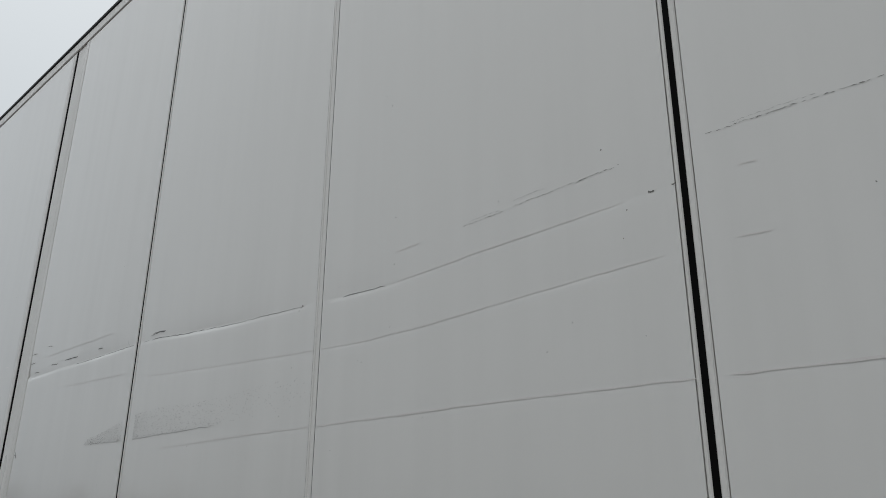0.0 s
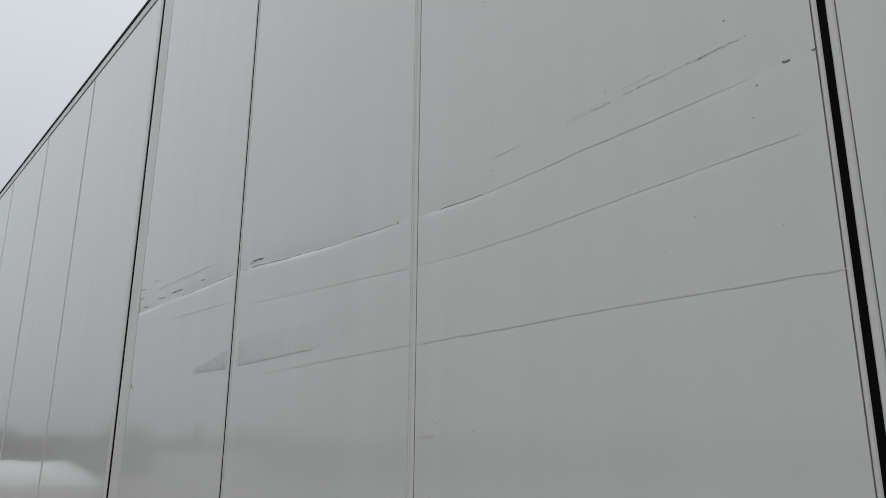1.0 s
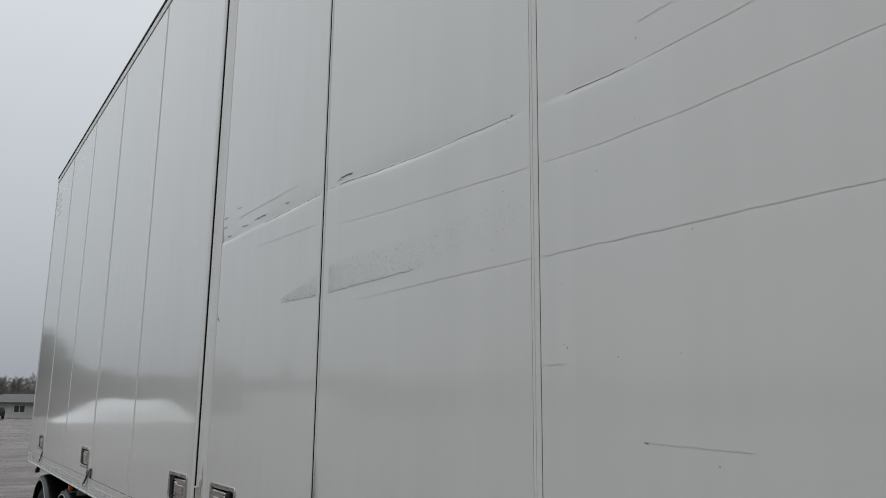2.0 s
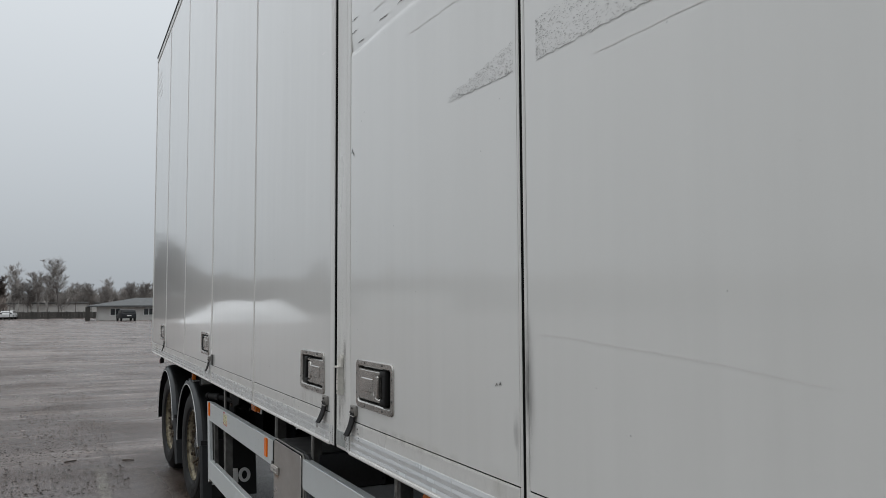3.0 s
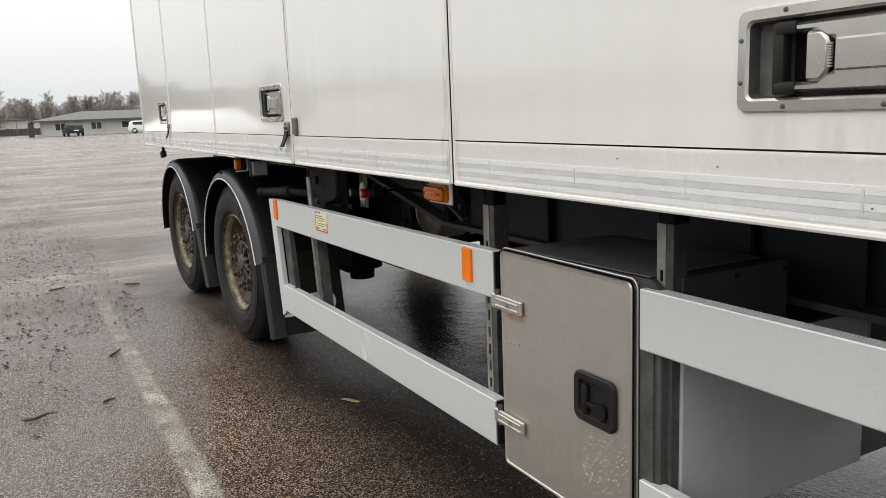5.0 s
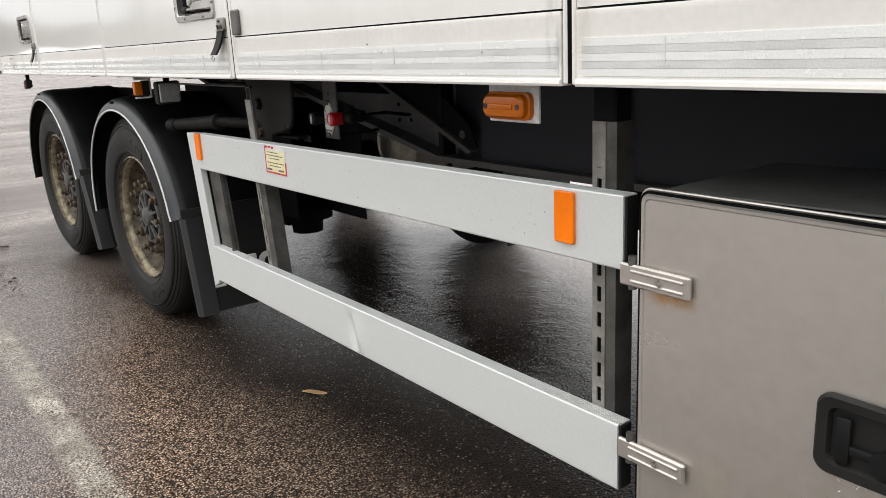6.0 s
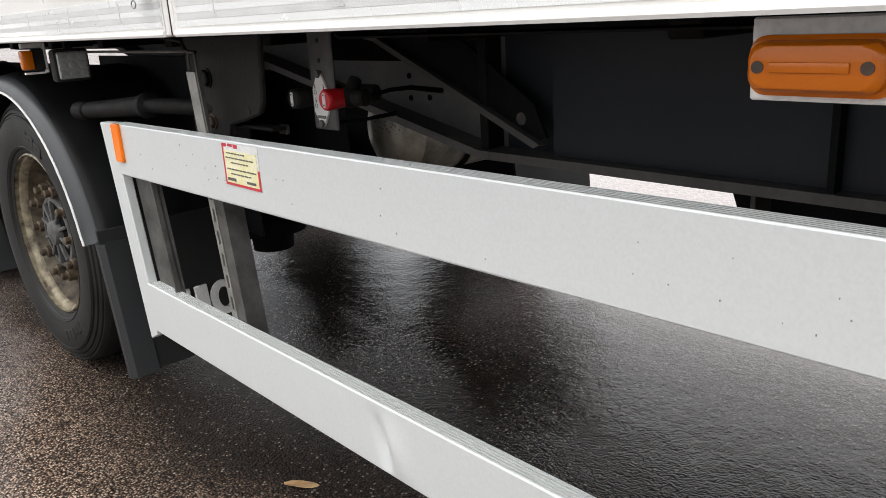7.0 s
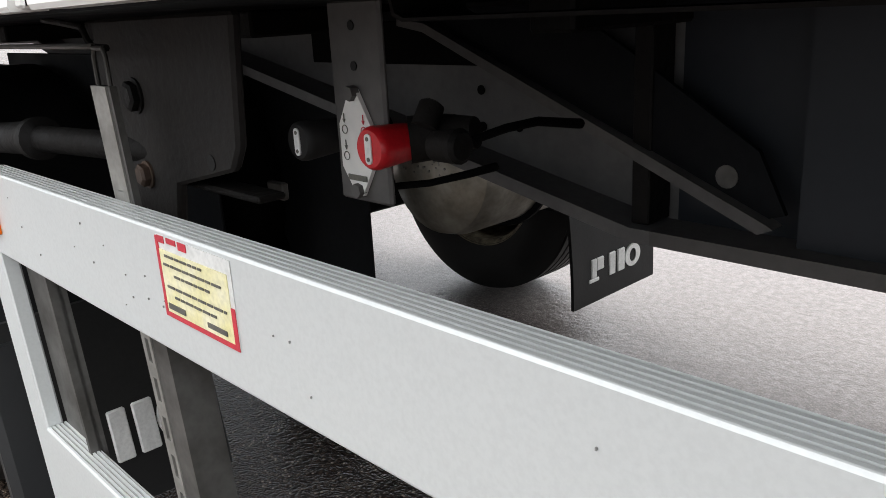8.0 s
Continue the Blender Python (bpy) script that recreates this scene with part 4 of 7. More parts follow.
for d, p, q, w in ((5, (-3.852, 2.719), (-3.143, 2.713), 0.0045), (7, (-1.392, 2.643), (-1.302, 2.647), 0.003), (7, (-1.40, 1.816), (-1.185, 1.810), 0.0035), (7, (-1.690, 1.972), (-1.630, 1.969), 0.010),
                      (8, (-0.445, 2.584), (-0.407, 2.583), 0.003), (8, (-0.465, 2.445), (-0.397, 2.441), 0.003), (6, (-2.83, 1.661), (-2.35, 1.632), 0.0018), (6, (-2.35, 1.632), (-2.11, 1.609), 0.0014), (5, (-3.55, 2.54), (-2.95, 2.52), 0.004)):
    n = 16
    scrape(d, SCUFF, w, [(p[0] + (q[0] - p[0]) * i / n, p[1] + (q[1] - p[1]) * i / n + rng.uniform(-0.0012, 0.0012)) for i in range(n + 1)])
for d, x0, x1 in ((6, -2.74, -1.74), (7, -1.70, -0.61)):
    scrape(d, SCUFF, 0.0032, wiggle(1, x0, x1, 0, 0.04, 0.001), "long grey scuff")
for d, x0, x1, w in ((6, -2.62, -2.2, 0.003), (6, -2.25, -1.74, 0.0055), (7, -1.70, -0.57, 0.0055), (8, -0.505, -0.17, 0.007)):
    scrape(d, SCUFF, w, wiggle(2, x0, x1, 0, 0.03, 0.001), "long grey scuff")
scrape(7, SCUFF, 0.003, wiggle(0, -1.43, -0.69, 0, 0.04, 0.001), "long grey scuff")
for d, x0, x1, z0, z1, w in ((7, -1.145, -1.022, 2.650, 2.654, 0.0022), (7, -0.985, -0.785, 2.658, 2.665, 0.0022), (7, -0.80, -0.694, 2.664, 2.668, 0.0026), (7, -0.985, -0.889, 2.672, 2.676, 0.0014), (7, -1.13, -1.04, 2.657, 2.661, 0.0012),
                             (8, -0.50, -0.32, 2.669, 2.667, 0.0020), (8, -0.40, -0.17, 2.668, 2.663, 0.0024), (8, -0.45, -0.30, 2.676, 2.674, 0.0012)):
    bm = B()
    x = x0
    while x < x1:  # a broken line of short rough strokes
        l = rng.uniform(0.004, 0.016)
        z = z0 + (z1 - z0) * (x - x0) / (x1 - x0) + rng.uniform(-0.0012, 0.0012)
        ribbon(bm, [(x + l * i / 3, z + (z1 - z0) / (x1 - x0) * l * i / 3 + rng.uniform(-0.0010, 0.0010)) for i in range(4)], w * rng.uniform(0.5, 1.0))
        x += l + rng.choice((0.001, 0.002, 0.003, 0.008))
    tp("scrape", bm, SCRATCH, doors[d], "rough diagonal scrape")
scrape(5, INK, 0.016, [(-4.052, 2.289), (-4.050, 2.281), (-4.046, 2.272), (-4.036, 2.262), (-4.030, 2.254)], "small black smear")
scrape(5, INK, 0.012, [(-4.058, 2.268), (-4.053, 2.274), (-4.048, 2.281)], "small black smear")
scrape(5, SCRATCH, 0.010, [(-3.957, 2.362), (-3.952, 2.366)])
scrape(5, SCRATCH, 0.008, [(-3.930, 2.388), (-3.925, 2.392)])
scrape(5, SCRATCH, 0.010, [(-3.022, 1.532), (-3.015, 1.539), (-3.010, 1.535)])
scrape(5, SCRATCH, 0.008, [(-3.004, 1.536), (-2.998, 1.542), (-2.992, 1.536)])
# single dark specks
bm = B()
for px, pz in ((-1.029, 2.683), (-1.398, 2.610), (-0.685, 2.562), (-1.409, 2.439), (-1.535, 2.367), (-0.834, 2.349), (-0.903, 2.296), (-0.698, 2.502), (-1.282, 2.193), (-1.519, 2.361), (-1.424, 3.104), (-1.620, 2.0), (-1.474, 1.975)):
    r = rng.uniform(0.0011, 0.0019)
    ribbon(bm, [(px - r, pz - r * 0.5), (px, pz), (px + r, pz + r * 0.6)], r * 2.4)
tp("dirt_specks", bm, INK, doors[7], kind="stuff")
for pts, w in (([(-2.936, 1.262), (-2.930, 1.266), (-2.924, 1.262), (-2.918, 1.264)], 0.013), ([(-2.932, 1.246), (-2.926, 1.243), (-2.920, 1.248)], 0.016), ([(-2.934, 1.232), (-2.928, 1.236), (-2.922, 1.230)], 0.010), ([(-2.877, 1.246), (-2.868, 1.248), (-2.860, 1.246)], 0.006)):
    bm = B()
    ribbon(bm, pts, w, FACE - 0.0045)
    tp("smear", bm, SCRATCH, doors[5 if pts[0][0] < -2.90 else 6], "black rubbed smear")
# flaked paint field across the joint: short slanting curls, dense along its lower edge, thinning out forwards
for d, x0, x1 in ((5, -3.265, -2.925), (6, -2.825, -1.76)):
    bm = B()
    for k in range(1500 if d == 6 else 620):
        u = rng.random()
        px = x0 + (x1 - x0) * (u ** 1.5 if d == 6 else u ** 0.7)
        lo = 2.268 - 0.010 * min(1, (px + 3.265) / 0.3) + 0.012 * max(0, (px + 2.3) / 0.5)
        hi = 2.275 + 0.075 * min(1, max(0, (px + 3.265) / 0.40)) + 0.006 * math.sin(px * 9)
        pz = lo + (hi - lo) * rng.random() ** (1.35 if px < -2.2 else 0.8)
        if px > -2.45 and rng.random() < (px + 2.45) * 1.1:
            continue
        r = rng.uniform(0.0012, 0.0036) * (1.0 if px < -2.45 else 0.85)
        tilt = rng.uniform(-0.6, 0.9)
        ribbon(bm, [(px - r, pz - r * tilt), (px, pz + rng.uniform(-0.001, 0.001)), (px + r, pz + r * tilt)], rng.uniform(0.0009, 0.0024))
    e0, e1 = x0, min(x1, -2.25)
    n = int((e1 - e0) / 0.011)
    ribbon(bm, [(e0 + (e1 - e0) * i / n, 2.266 - 0.010 * min(1, (e0 + (e1 - e0) * i / n + 3.265) / 0.3) + rng.uniform(-0.0025, 0.0025)) for i in range(n + 1)], 0.0022)
    tp("flaked_paint", bm, FLAKE, doors[d], "field of flaked paint", kind="stuff")
# faded lettering ghosts high on the front panel: plain bars
for k in range(4):
    x0 = -11.02 + 0.03 * k
    tp("faded_mark", box(B(), x0, x0 + 0.34, FACE - 0.001, FACE + 0.004, 4.37 - 0.085 * k, 4.405 - 0.085 * k), SCUFF, doors[0])

# worn stickers at the bottom of the front panel: a few faded strokes
for x0, x1, z0, z1 in ((-10.72, -10.60, 1.296, 1.303), (-10.70, -10.665, 1.262, 1.282), (-10.655, -10.625, 1.256, 1.280), (-10.61, -10.57, 1.260, 1.276), (-10.66, -10.58, 1.243, 1.250)):
    bm = B()
    ribbon(bm, [(x0 + (x1 - x0) * i / 8, (z0 + z1) / 2 + rng.uniform(-0.5, 0.5) * (z1 - z0)) for i in range(9)], 0.010, FACE - 0.0045)
    tp("faded_mark", bm, GROOVE, doors[0])

# ---- running gear ----


HUBSTEEL = surface("hub_dusty_steel", (0.11, 0.11, 0.108), (0.05, 0.047, 0.044), 0.6, 0.2, 25, 130, 0.3, 0.001, 0.1)


def wheel_parts(cx, near=True):
    """One road wheel: rim as the part, with tyre, hub, slots and lug nuts under it. Built facing -y."""
    y0 = 1.425 if near else FAR - 0.125
    s = 1 if near else -1

    def at(bm):
        if s < 0:
            bmesh.ops.scale(bm, vec=(1, -1, 1), verts=bm.verts)
            bmesh.ops.reverse_faces(bm, faces=bm.faces)
        else:
            bmesh.ops.rotate(bm, verts=bm.verts, cent=(0, 0.1, 0), matrix=Matrix.Rotation(radians(2.6), 3, "Z"))
        bmesh.ops.translate(bm, verts=bm.verts, vec=(cx, y0, 0.503))
        return bm

    R = 0.502
    rim = B()
    lathe(rim, [(0.300, 0.004), (0.306, 0.008), (0.306, 0.018), (0.292, 0.024), (0.285, 0.036), (0.283, 0.046), (0.286, 0.27), (0.306, 0.29), (0.30, 0.006)], 48)
    rim_ob = tp("wheel", at(rim), RIM, label="old beige steel wheel rim with rust")
    disc = B()
    lathe(disc, [(0.2845, 0.044), (0.276, 0.075), (0.262, 0.098), (0.252, 0.1045), (0.2415, 0.1055), (0.2415, 0.118), (0.284, 0.06)], 48, True)
    # barrel rust, with the shade of its depth added to the colour
    tp("rim_barrel", at(disc), BARREL, rim_ob, "rusty rim barrel, darkened for its depth")
    disc = B()
    lathe(disc, [(0.240, 0.106), (0.215, 0.100), (0.190, 0.080), (0.150, 0.068), (0.120, 0.064), (0.09, 0.064), (0.09, 0.12), (0.24, 0.128)], 48, True)
    tp("wheel_disc", at(disc), DISC, rim_ob, "rust-stained wheel disc")
    ty = B()
    prof = [(0.300, 0.020), (0.314, 0.004), (0.322, 0.002), (0.327, -0.006), (0.352, -0.012), (0.392, -0.018), (0.430, -0.015), (0.444, -0.011), (0.446, -0.005), (0.452, -0.003), (0.454, -0.007),
            (0.462, -0.003), (0.464, 0.003), (0.470, 0.005), (0.472, 0.001), (0.480, 0.006), (0.482, 0.012), (0.488, 0.014), (0.490, 0.011), (0.497, 0.020), (R - 0.001, 0.034), (R, 0.05)]
    for k in range(5):
        yy = 0.062 + 0.042 * k
        prof += [(R, yy), (R, yy + 0.03), (R - 0.010, yy + 0.032), (R - 0.010, yy + 0.040)]
    prof += [(R - 0.004, 0.275), (0.480, 0.285), (0.43, 0.305), (0.38, 0.310), (0.33, 0.300), (0.300, 0.285)]
    lathe(ty, prof, 72)
    tp("tyre", at(ty), TYRE, rim_ob, "worn black rubber tyre")
    if near:
        for r, yy in ((0.333, -0.0075), (0.439, -0.0125)):  # moulded rings on the sidewall
            tr = B()
            rr = 0.0025
            rings = [[tr.verts.new(((r + rr * math.cos(b)) * math.cos(a), yy + rr * math.sin(b), (r + rr * math.cos(b)) * math.sin(a))) for b in (0, 1.57, 3.14, 4.71)]
                     for a in (2 * math.pi * i / 60 for i in range(60))]
            for i in range(60):
                for j in range(4):
                    tr.faces.new((rings[i][j], rings[(i + 1) % 60][j], rings[(i + 1) % 60][(j + 1) % 4], rings[i][(j + 1) % 4]))
            bmesh.ops.recalc_face_normals(tr, faces=tr.faces)
            tp("tyre_ring", at(tr), TYRE, rim_ob)
        for j, (a0, a1, rad) in enumerate(((0.20, 0.62, 0.385), (2.5, 3.05, 0.385))):  # raised sidewall moulding
            for k in range(5):
                a = a0 + (a1 - a0) * k / 5
                bm = box(B(), -0.016, 0.016, -0.0205, -0.012, rad - 0.020, rad + 0.020 - 0.008 * (k % 2), 0.002)
                bmesh.ops.rotate(bm, verts=bm.verts, cent=(0, 0, 0), matrix=Matrix.Rotation(a, 3, "Y"))
                tp("sidewall_mark", at(bm), TYRE, rim_ob)
        hub = B()
        lathe(hub, [(0.0, 0.020), (0.030, 0.022), (0.044, 0.026), (0.048, 0.034), (0.052, 0.050), (0.118, 0.058), (0.120, 0.046), (0.134, 0.046), (0.140, 0.054), (0.143, 0.09), (0.0, 0.09)], 40)
        tp("hub", at(hub), HUBSTEEL, rim_ob, "dusty grey hub ring with slots")
        for k in range(10):  # spokes between the slots
            bm = box(B(), -0.0065, 0.0065, 0.036, 0.062, 0.046, 0.122, 0.003)
            bmesh.ops.rotate(bm, verts=bm.verts, cent=(0, 0, 0), matrix=Matrix.Rotation(2 * math.pi * k / 10, 3, "Y"))
            tp("hub_spoke", at(bm), HUBSTEEL, rim_ob)
        for k in range(10):
            a = 2 * math.pi * (k + 0.5) / 10
            bm = B()
            loft(bm, [[(u, yy, 0.088 + v) for u, v in rounded(0.038, 0.056, 0.012, 4)] for yy in (0.062, 0.0488)], False, True)
            bmesh.ops.rotate(bm, verts=bm.verts, cent=(0, 0, 0), matrix=Matrix.Rotation(a, 3, "Y"))
            tp("hub_slot", at(bm), SEAL, rim_ob, "dark opening in the hub")
        for k in range(10):
            a = 2 * math.pi * k / 10
            px, pz = 0.1675 * math.cos(a), 0.1675 * math.sin(a)
            bm = tube(B(), [(px, 0.084, pz), (px, 0.036, pz), (px, 0.032, pz)], [0.0235, 0.0235, 0.016], 6)
            tube(bm, [(px, 0.036, pz), (px, 0.016, pz), (px, 0.013, pz)], [0.014, 0.014, 0.010], 10)
            tube(bm, [(px, 0.088, pz), (px, 0.066, pz)], 0.030, 12)
            tp("lug_nut", at(bm), NUT, rim_ob)
            a2 = a + math.pi / 10
            bm = tube(B(), [(0.232 * math.cos(a2), 0.112, 0.232 * math.sin(a2)), (0.232 * math.cos(a2), 0.102, 0.232 * math.sin(a2))], 0.017, 12)
            tp("vent_hole", at(bm), RUBBER, rim_ob)
        for k in range(56):  # shoulder lugs on the outer edge of the tread
            a = 2 * math.pi * k / 56
            bm = box(B(), -0.016, 0.016, 0.026, 0.052, 0.484, 0.5008, 0.003)
            bmesh.ops.rotate(bm, verts=bm.verts, cent=(0, 0, 0), matrix=Matrix.Rotation(a, 3, "Y"))
            if k == 0:
                lug = at(bm)
                bmesh.ops.translate(lug, verts=lug.verts, vec=-ORG)
                lug_mesh_all = lug
            else:
                bm2 = at(bm)
                bmesh.ops.translate(bm2, verts=bm2.verts, vec=-ORG)
                tmp = bpy.data.meshes.new("tmp")
                bm2.to_mesh(tmp)
                bm2.free()
                lug_mesh_all.from_mesh(tmp)
                bpy.data.meshes.remove(tmp)
        part("tread_lugs", lug_mesh_all, TYRE, rim_ob, kind="stuff")


AXLES = (-8.72, -10.42)
for ax in AXLES:
    wheel_parts(ax)
    wheel_parts(ax + 0.10, False)
    bm = tube(B(), [(ax, 1.62, 0.503), (ax, 3.53, 0.503)], 0.07, 16)
    tp("axle", bm, CHASSIS)


def fender(cx, near=True, shift=0.03, wide=0.0, lean=0.085):
    """Black half-round mudguard with a rounded shoulder, a pale edge bead and a hanging flap behind it."""
    y0, y1 = (1.372, 1.80) if near else (FAR - 0.50, FAR - 0.072)
    cxx, zc = cx + shift, 0.50
    low = 0.46 if near else 0.50
    inner, pts = [], []
    for a in np.linspace(8, 176, 34):
        c, q = math.cos(radians(a)), math.sin(radians(a))
        inner.append((cxx + (0.645 + wide) * c, zc + 0.538 * q))
        pts.append((cxx + (0.700 + wide) * c, zc + 0.598 * q))
    inner.append((inner[-1][0], low))
    pts.append((pts[-1][0], low))
    inner[0], pts[0] = (inner[0][0] + 0.004, 0.597), (pts[0][0] + 0.004, 0.612)
    shoulder = ((0.0, 0.0), (0.35, 0.003), (0.65, 0.014), (0.87, 0.034), (1.0, 0.066))
    bm = B()
    loops = []
    for (x, z), (xi, zi) in zip(pts, inner):
        m = Vector((x - xi, 0, z - zi)).normalized() * 0.006
        sec = [(xi + (x - xi) * f, y0 + d, zi + (z - zi) * f) for f, d in shoulder]
        back = [(xi + (x - xi) * f - m.x, y0 + d + 0.005, zi + (z - zi) * f - m.z) for f, d in reversed(shoulder[1:])]
        loops.append(sec + [(x, y1, z), (x - m.x, y1, z - m.z)] + back + [(xi, y0 + 0.006, zi)])
    loft(bm, loops, True, True)
    f = tp("mudguard", bm, FENDER, label="black plastic mudguard with a pale edge bead")
    if near:
        lip = B()
        rows = []
        for (x, z), (xi, zi) in zip(pts, inner):
            top = [(xi + (x - xi) * g, y0 + d - 0.0022, zi + (z - zi) * g) for g, d in shoulder[:4]]
            rows.append(top + [(a, b + 0.0018, c) for a, b, c in reversed(top)])
        loft(lip, rows, True, True)
        tp("fender_lip", lip, LIP, f, "grey front lip")
        tp("edge_bead", tube(B(), [(xi, y0 - 0.003, zi) for xi, zi in inner], 0.0045, 8), WHITE, f, "white edge bead")
        tp("vent_slot", box(B(), cx - 0.03, cx + 0.02, y0 + 0.002, y0 + 0.02, 1.066, 1.076, 0.002), SEAL, f)
    # lower skirt and flap behind the wheel
    xf = cx + (0.785 if near else 0.655)
    flap = B()
    nz = 8
    loops = []
    for k in range(nz + 1):
        if near:
            z = 0.66 - 0.435 * k / nz
            x = xf + lean * k / nz
            yy0, yy1 = y0 + 0.004, y1 + 0.005
        else:
            z = 0.62 - 0.43 * k / nz
            x = xf + 0.09 + 0.03 * math.sin(k / nz * 1.6)
            yy0, yy1 = y0 - 0.27, y1 - 0.21
        loops.append([(x - 0.006, yy0, z), (x - 0.006, yy1, z), (x + 0.006, yy1, z), (x + 0.006, yy0, z)])
    loft(flap, loops, True, True)
    fl = tp("mudflap", flap, RUBBER, label="black rubber mudflap with pale block lettering")
    if near:
        band = B()
        loft(band, [[(xf + lean * (0.66 - z) / 0.435 + u, y0 - 0.004 + v, z) for u, v in ((-0.022, 0.012), (-0.010, 0.0), (0.012, 0.0), (0.024, 0.016), (0.021, 0.085), (-0.022, 0.085))] for z in np.linspace(0.625, 0.222, 9)], True, True)
        tp("flap_edge", band, FLAPEDGE, fl, "stiff dark grey plastic flap border")
    return fl, xf


for k, ax in enumerate(AXLES):
    fl, xf = fender(ax) if k == 0 else fender(ax, True, 0.05, 0.02, 0.20)
    fl2, xf2 = fender(ax + 0.10, False)
    if k == 0:
        # the operator's mark on the flaps, as plain blocks
        for f, ya in ((fl, 1.449), (fl2, 3.165)):
            for j, (w, typ) in enumerate(((0.085, 0), (0.095, 1), (0.095, 2))):
                a0 = ya + (0.0, 0.117, 0.214)[j]
                bm = B()
                z0, z1 = 0.323, 0.432
                x0, x1 = xf, xf + 0.013
                if f is fl2:
                    x0, x1, z0, z1 = xf2 + 0.112, xf2 + 0.128, 0.263, 0.345
                if typ == 2:  # an oval ring
                    outer = [(x1, a0 + w / 2 + w / 2 * math.cos(t), (z0 + z1) / 2 + (z1 - z0) / 2 * math.sin(t)) for t in np.linspace(0, 2 * math.pi, 24, endpoint=False)]
                    inn = [(x1, a0 + w / 2 + w / 4.5 * math.cos(t), (z0 + z1) / 2 + (z1 - z0) * 0.30 * math.sin(t)) for t in np.linspace(0, 2 * math.pi, 24, endpoint=False)]
                    loft(bm, [[(x0, b, c) for _, b, c in outer], outer, inn, [(x0, b, c) for _, b, c in inn]])
                elif typ == 0:  # an upright with a foot
                    box(bm, x0, x1, a0 + 0.014, a0 + 0.044, z0 + 0.18 * (z1 - z0), z1, 0.003)
                    box(bm, x0, x1, a0, a0 + 0.058, z0, z0 + 0.175 * (z1 - z0), 0.003)
                    box(bm, x0, x1, a0 + 0.0445, a0 + w, z1 - 0.55 * (z1 - z0), z1, 0.003)
                else:  # two slabs side by side
                    box(bm, x0, x1, a0, a0 + 0.038, z0, z1, 0.003)
                    box(bm, x0, x1, a0 + 0.052, a0 + w, z0, z1, 0.003)
                if f is fl:  # the mark follows the lean of its flap
                    for v in bm.verts:
                        v.co.x += 0.085 * (0.66 - v.co.z) / 0.435
                tp("flap_mark", bm, WHITE, f)

# black plates added behind the wheels to block the light coming through
tp("arch_blocker", box(B(), -10.95, -9.02, 1.838, 1.844, 0.56, 1.085, 0.002), CHASSIS, label="black plate added to darken the wheel arch")
tp("arch_blocker", box(B(), -9.01, -7.80, 1.838, 1.844, 0.56, 1.122, 0.002), CHASSIS, label="black plate added to darken the wheel arch")

# far-side plate added to keep reflected sky off the ground below
tp("arch_blocker", box(B(), -11.0, -7.86, 3.30, 3.306, 0.45, 1.12, 0.002), CHASSIS, label="black plate added to darken the wheel arch")
# plates added to block the bright ground seen past the beams
tp("inner_blocker", box(B(), -9.0, -6.6, 2.90, 2.906, 0.75, 1.15, 0.002), CHASSIS, label="black blocking plate added between the chassis beams")
tp("inner_blocker", box(B(), -10.95, -7.57, 2.04, 2.046, 0.56, 1.06, 0.002), CHASSIS, label="black blocking plate added behind the chassis beam")

# ---- side guards ----


def rail_section(z0, z1, y=1.40):
    """Aluminium guard profile: flat front, ribs along its top."""
    s = [(y, z) for z in np.linspace(z0 + 0.003, z1 - 0.003, 9)] + [(y + 0.0015, z1 - 0.0005)]
    for k in range(5):
        a = y + 0.0025 + 0.0064 * k
        s += [(a, z1), (a + 0.0036, z1), (a + 0.0037, z1 - 0.008), (a + 0.0062, z1 - 0.008)]
    s += [(y + 0.0345, z1), (y + 0.036, z1 - 0.002), (y + 0.036, z0), (y + 0.002, z0)]
    return s


def guard_rail(x0, x1, z0, z1, dents=(), drop=0.0):
    """dents: (x, depth) of places where something has knocked the front face in. drop: how much lower the end at x0 hangs."""
    def lean(bm):
        for v in bm.verts:
            v.co.z -= drop * (x1 - v.co.x) / (x1 - x0)
        return bm

    xs = sorted({x0, x1, *[d + o for d, _ in dents for o in np.linspace(-0.14, 0.14, 33)]})
    bm = B()
    rows = []
    for x in xs:
        row = []
        for y, z in rail_section(z0, z1):
            f = (z - z0) / (z1 - z0)
            push = 0.0
            for d, deep in dents:
                c = d + 0.045 * (0.5 - f)
                push += deep * (math.exp(-((x - c) / 0.016) ** 2) - 0.5 * math.exp(-((x - c - 0.035) / 0.03) ** 2)) * math.sin(math.pi * min(1, f * 1.15)) if y < 1.405 else 0.0
            row.append(bm.verts.new((x, y + push, z)))
        rows.append(row)
    n = len(rows[0])
    for p, q in zip(rows, rows[1:]):
        for k in range(n):
            bm.faces.new((p[k], q[k], q[(k + 1) % n], p[(k + 1) % n]))
    bm.faces.new(rows[0])
    bm.faces.new(rows[-1][::-1])
    bmesh.ops.recalc_face_normals(bm, faces=bm.faces)
    r = tp("guard_rail", lean(bm), ALU, label="ribbed aluminium side guard rail" + (", knocked and dented" if dents else ""), angle=25)
    # grey strips in the grooves stand in for their shade
    for k in range(5):
        a = 1.40 + 0.0025 + 0.0064 * k
        tp("groove_shade", lean(box(B(), x0 + 0.002, x1 - 0.001, a + 0.0038, a + 0.0061, z1 - 0.0078, z1 - 0.003)), GROOVE, r)
    tp("end_cap", box(B(), x1 + 0.0005, x1 + 0.006, 1.402, 1.435, z0 + 0.002, z1 - 0.002, 0.002), RUBBER, r)
    return r


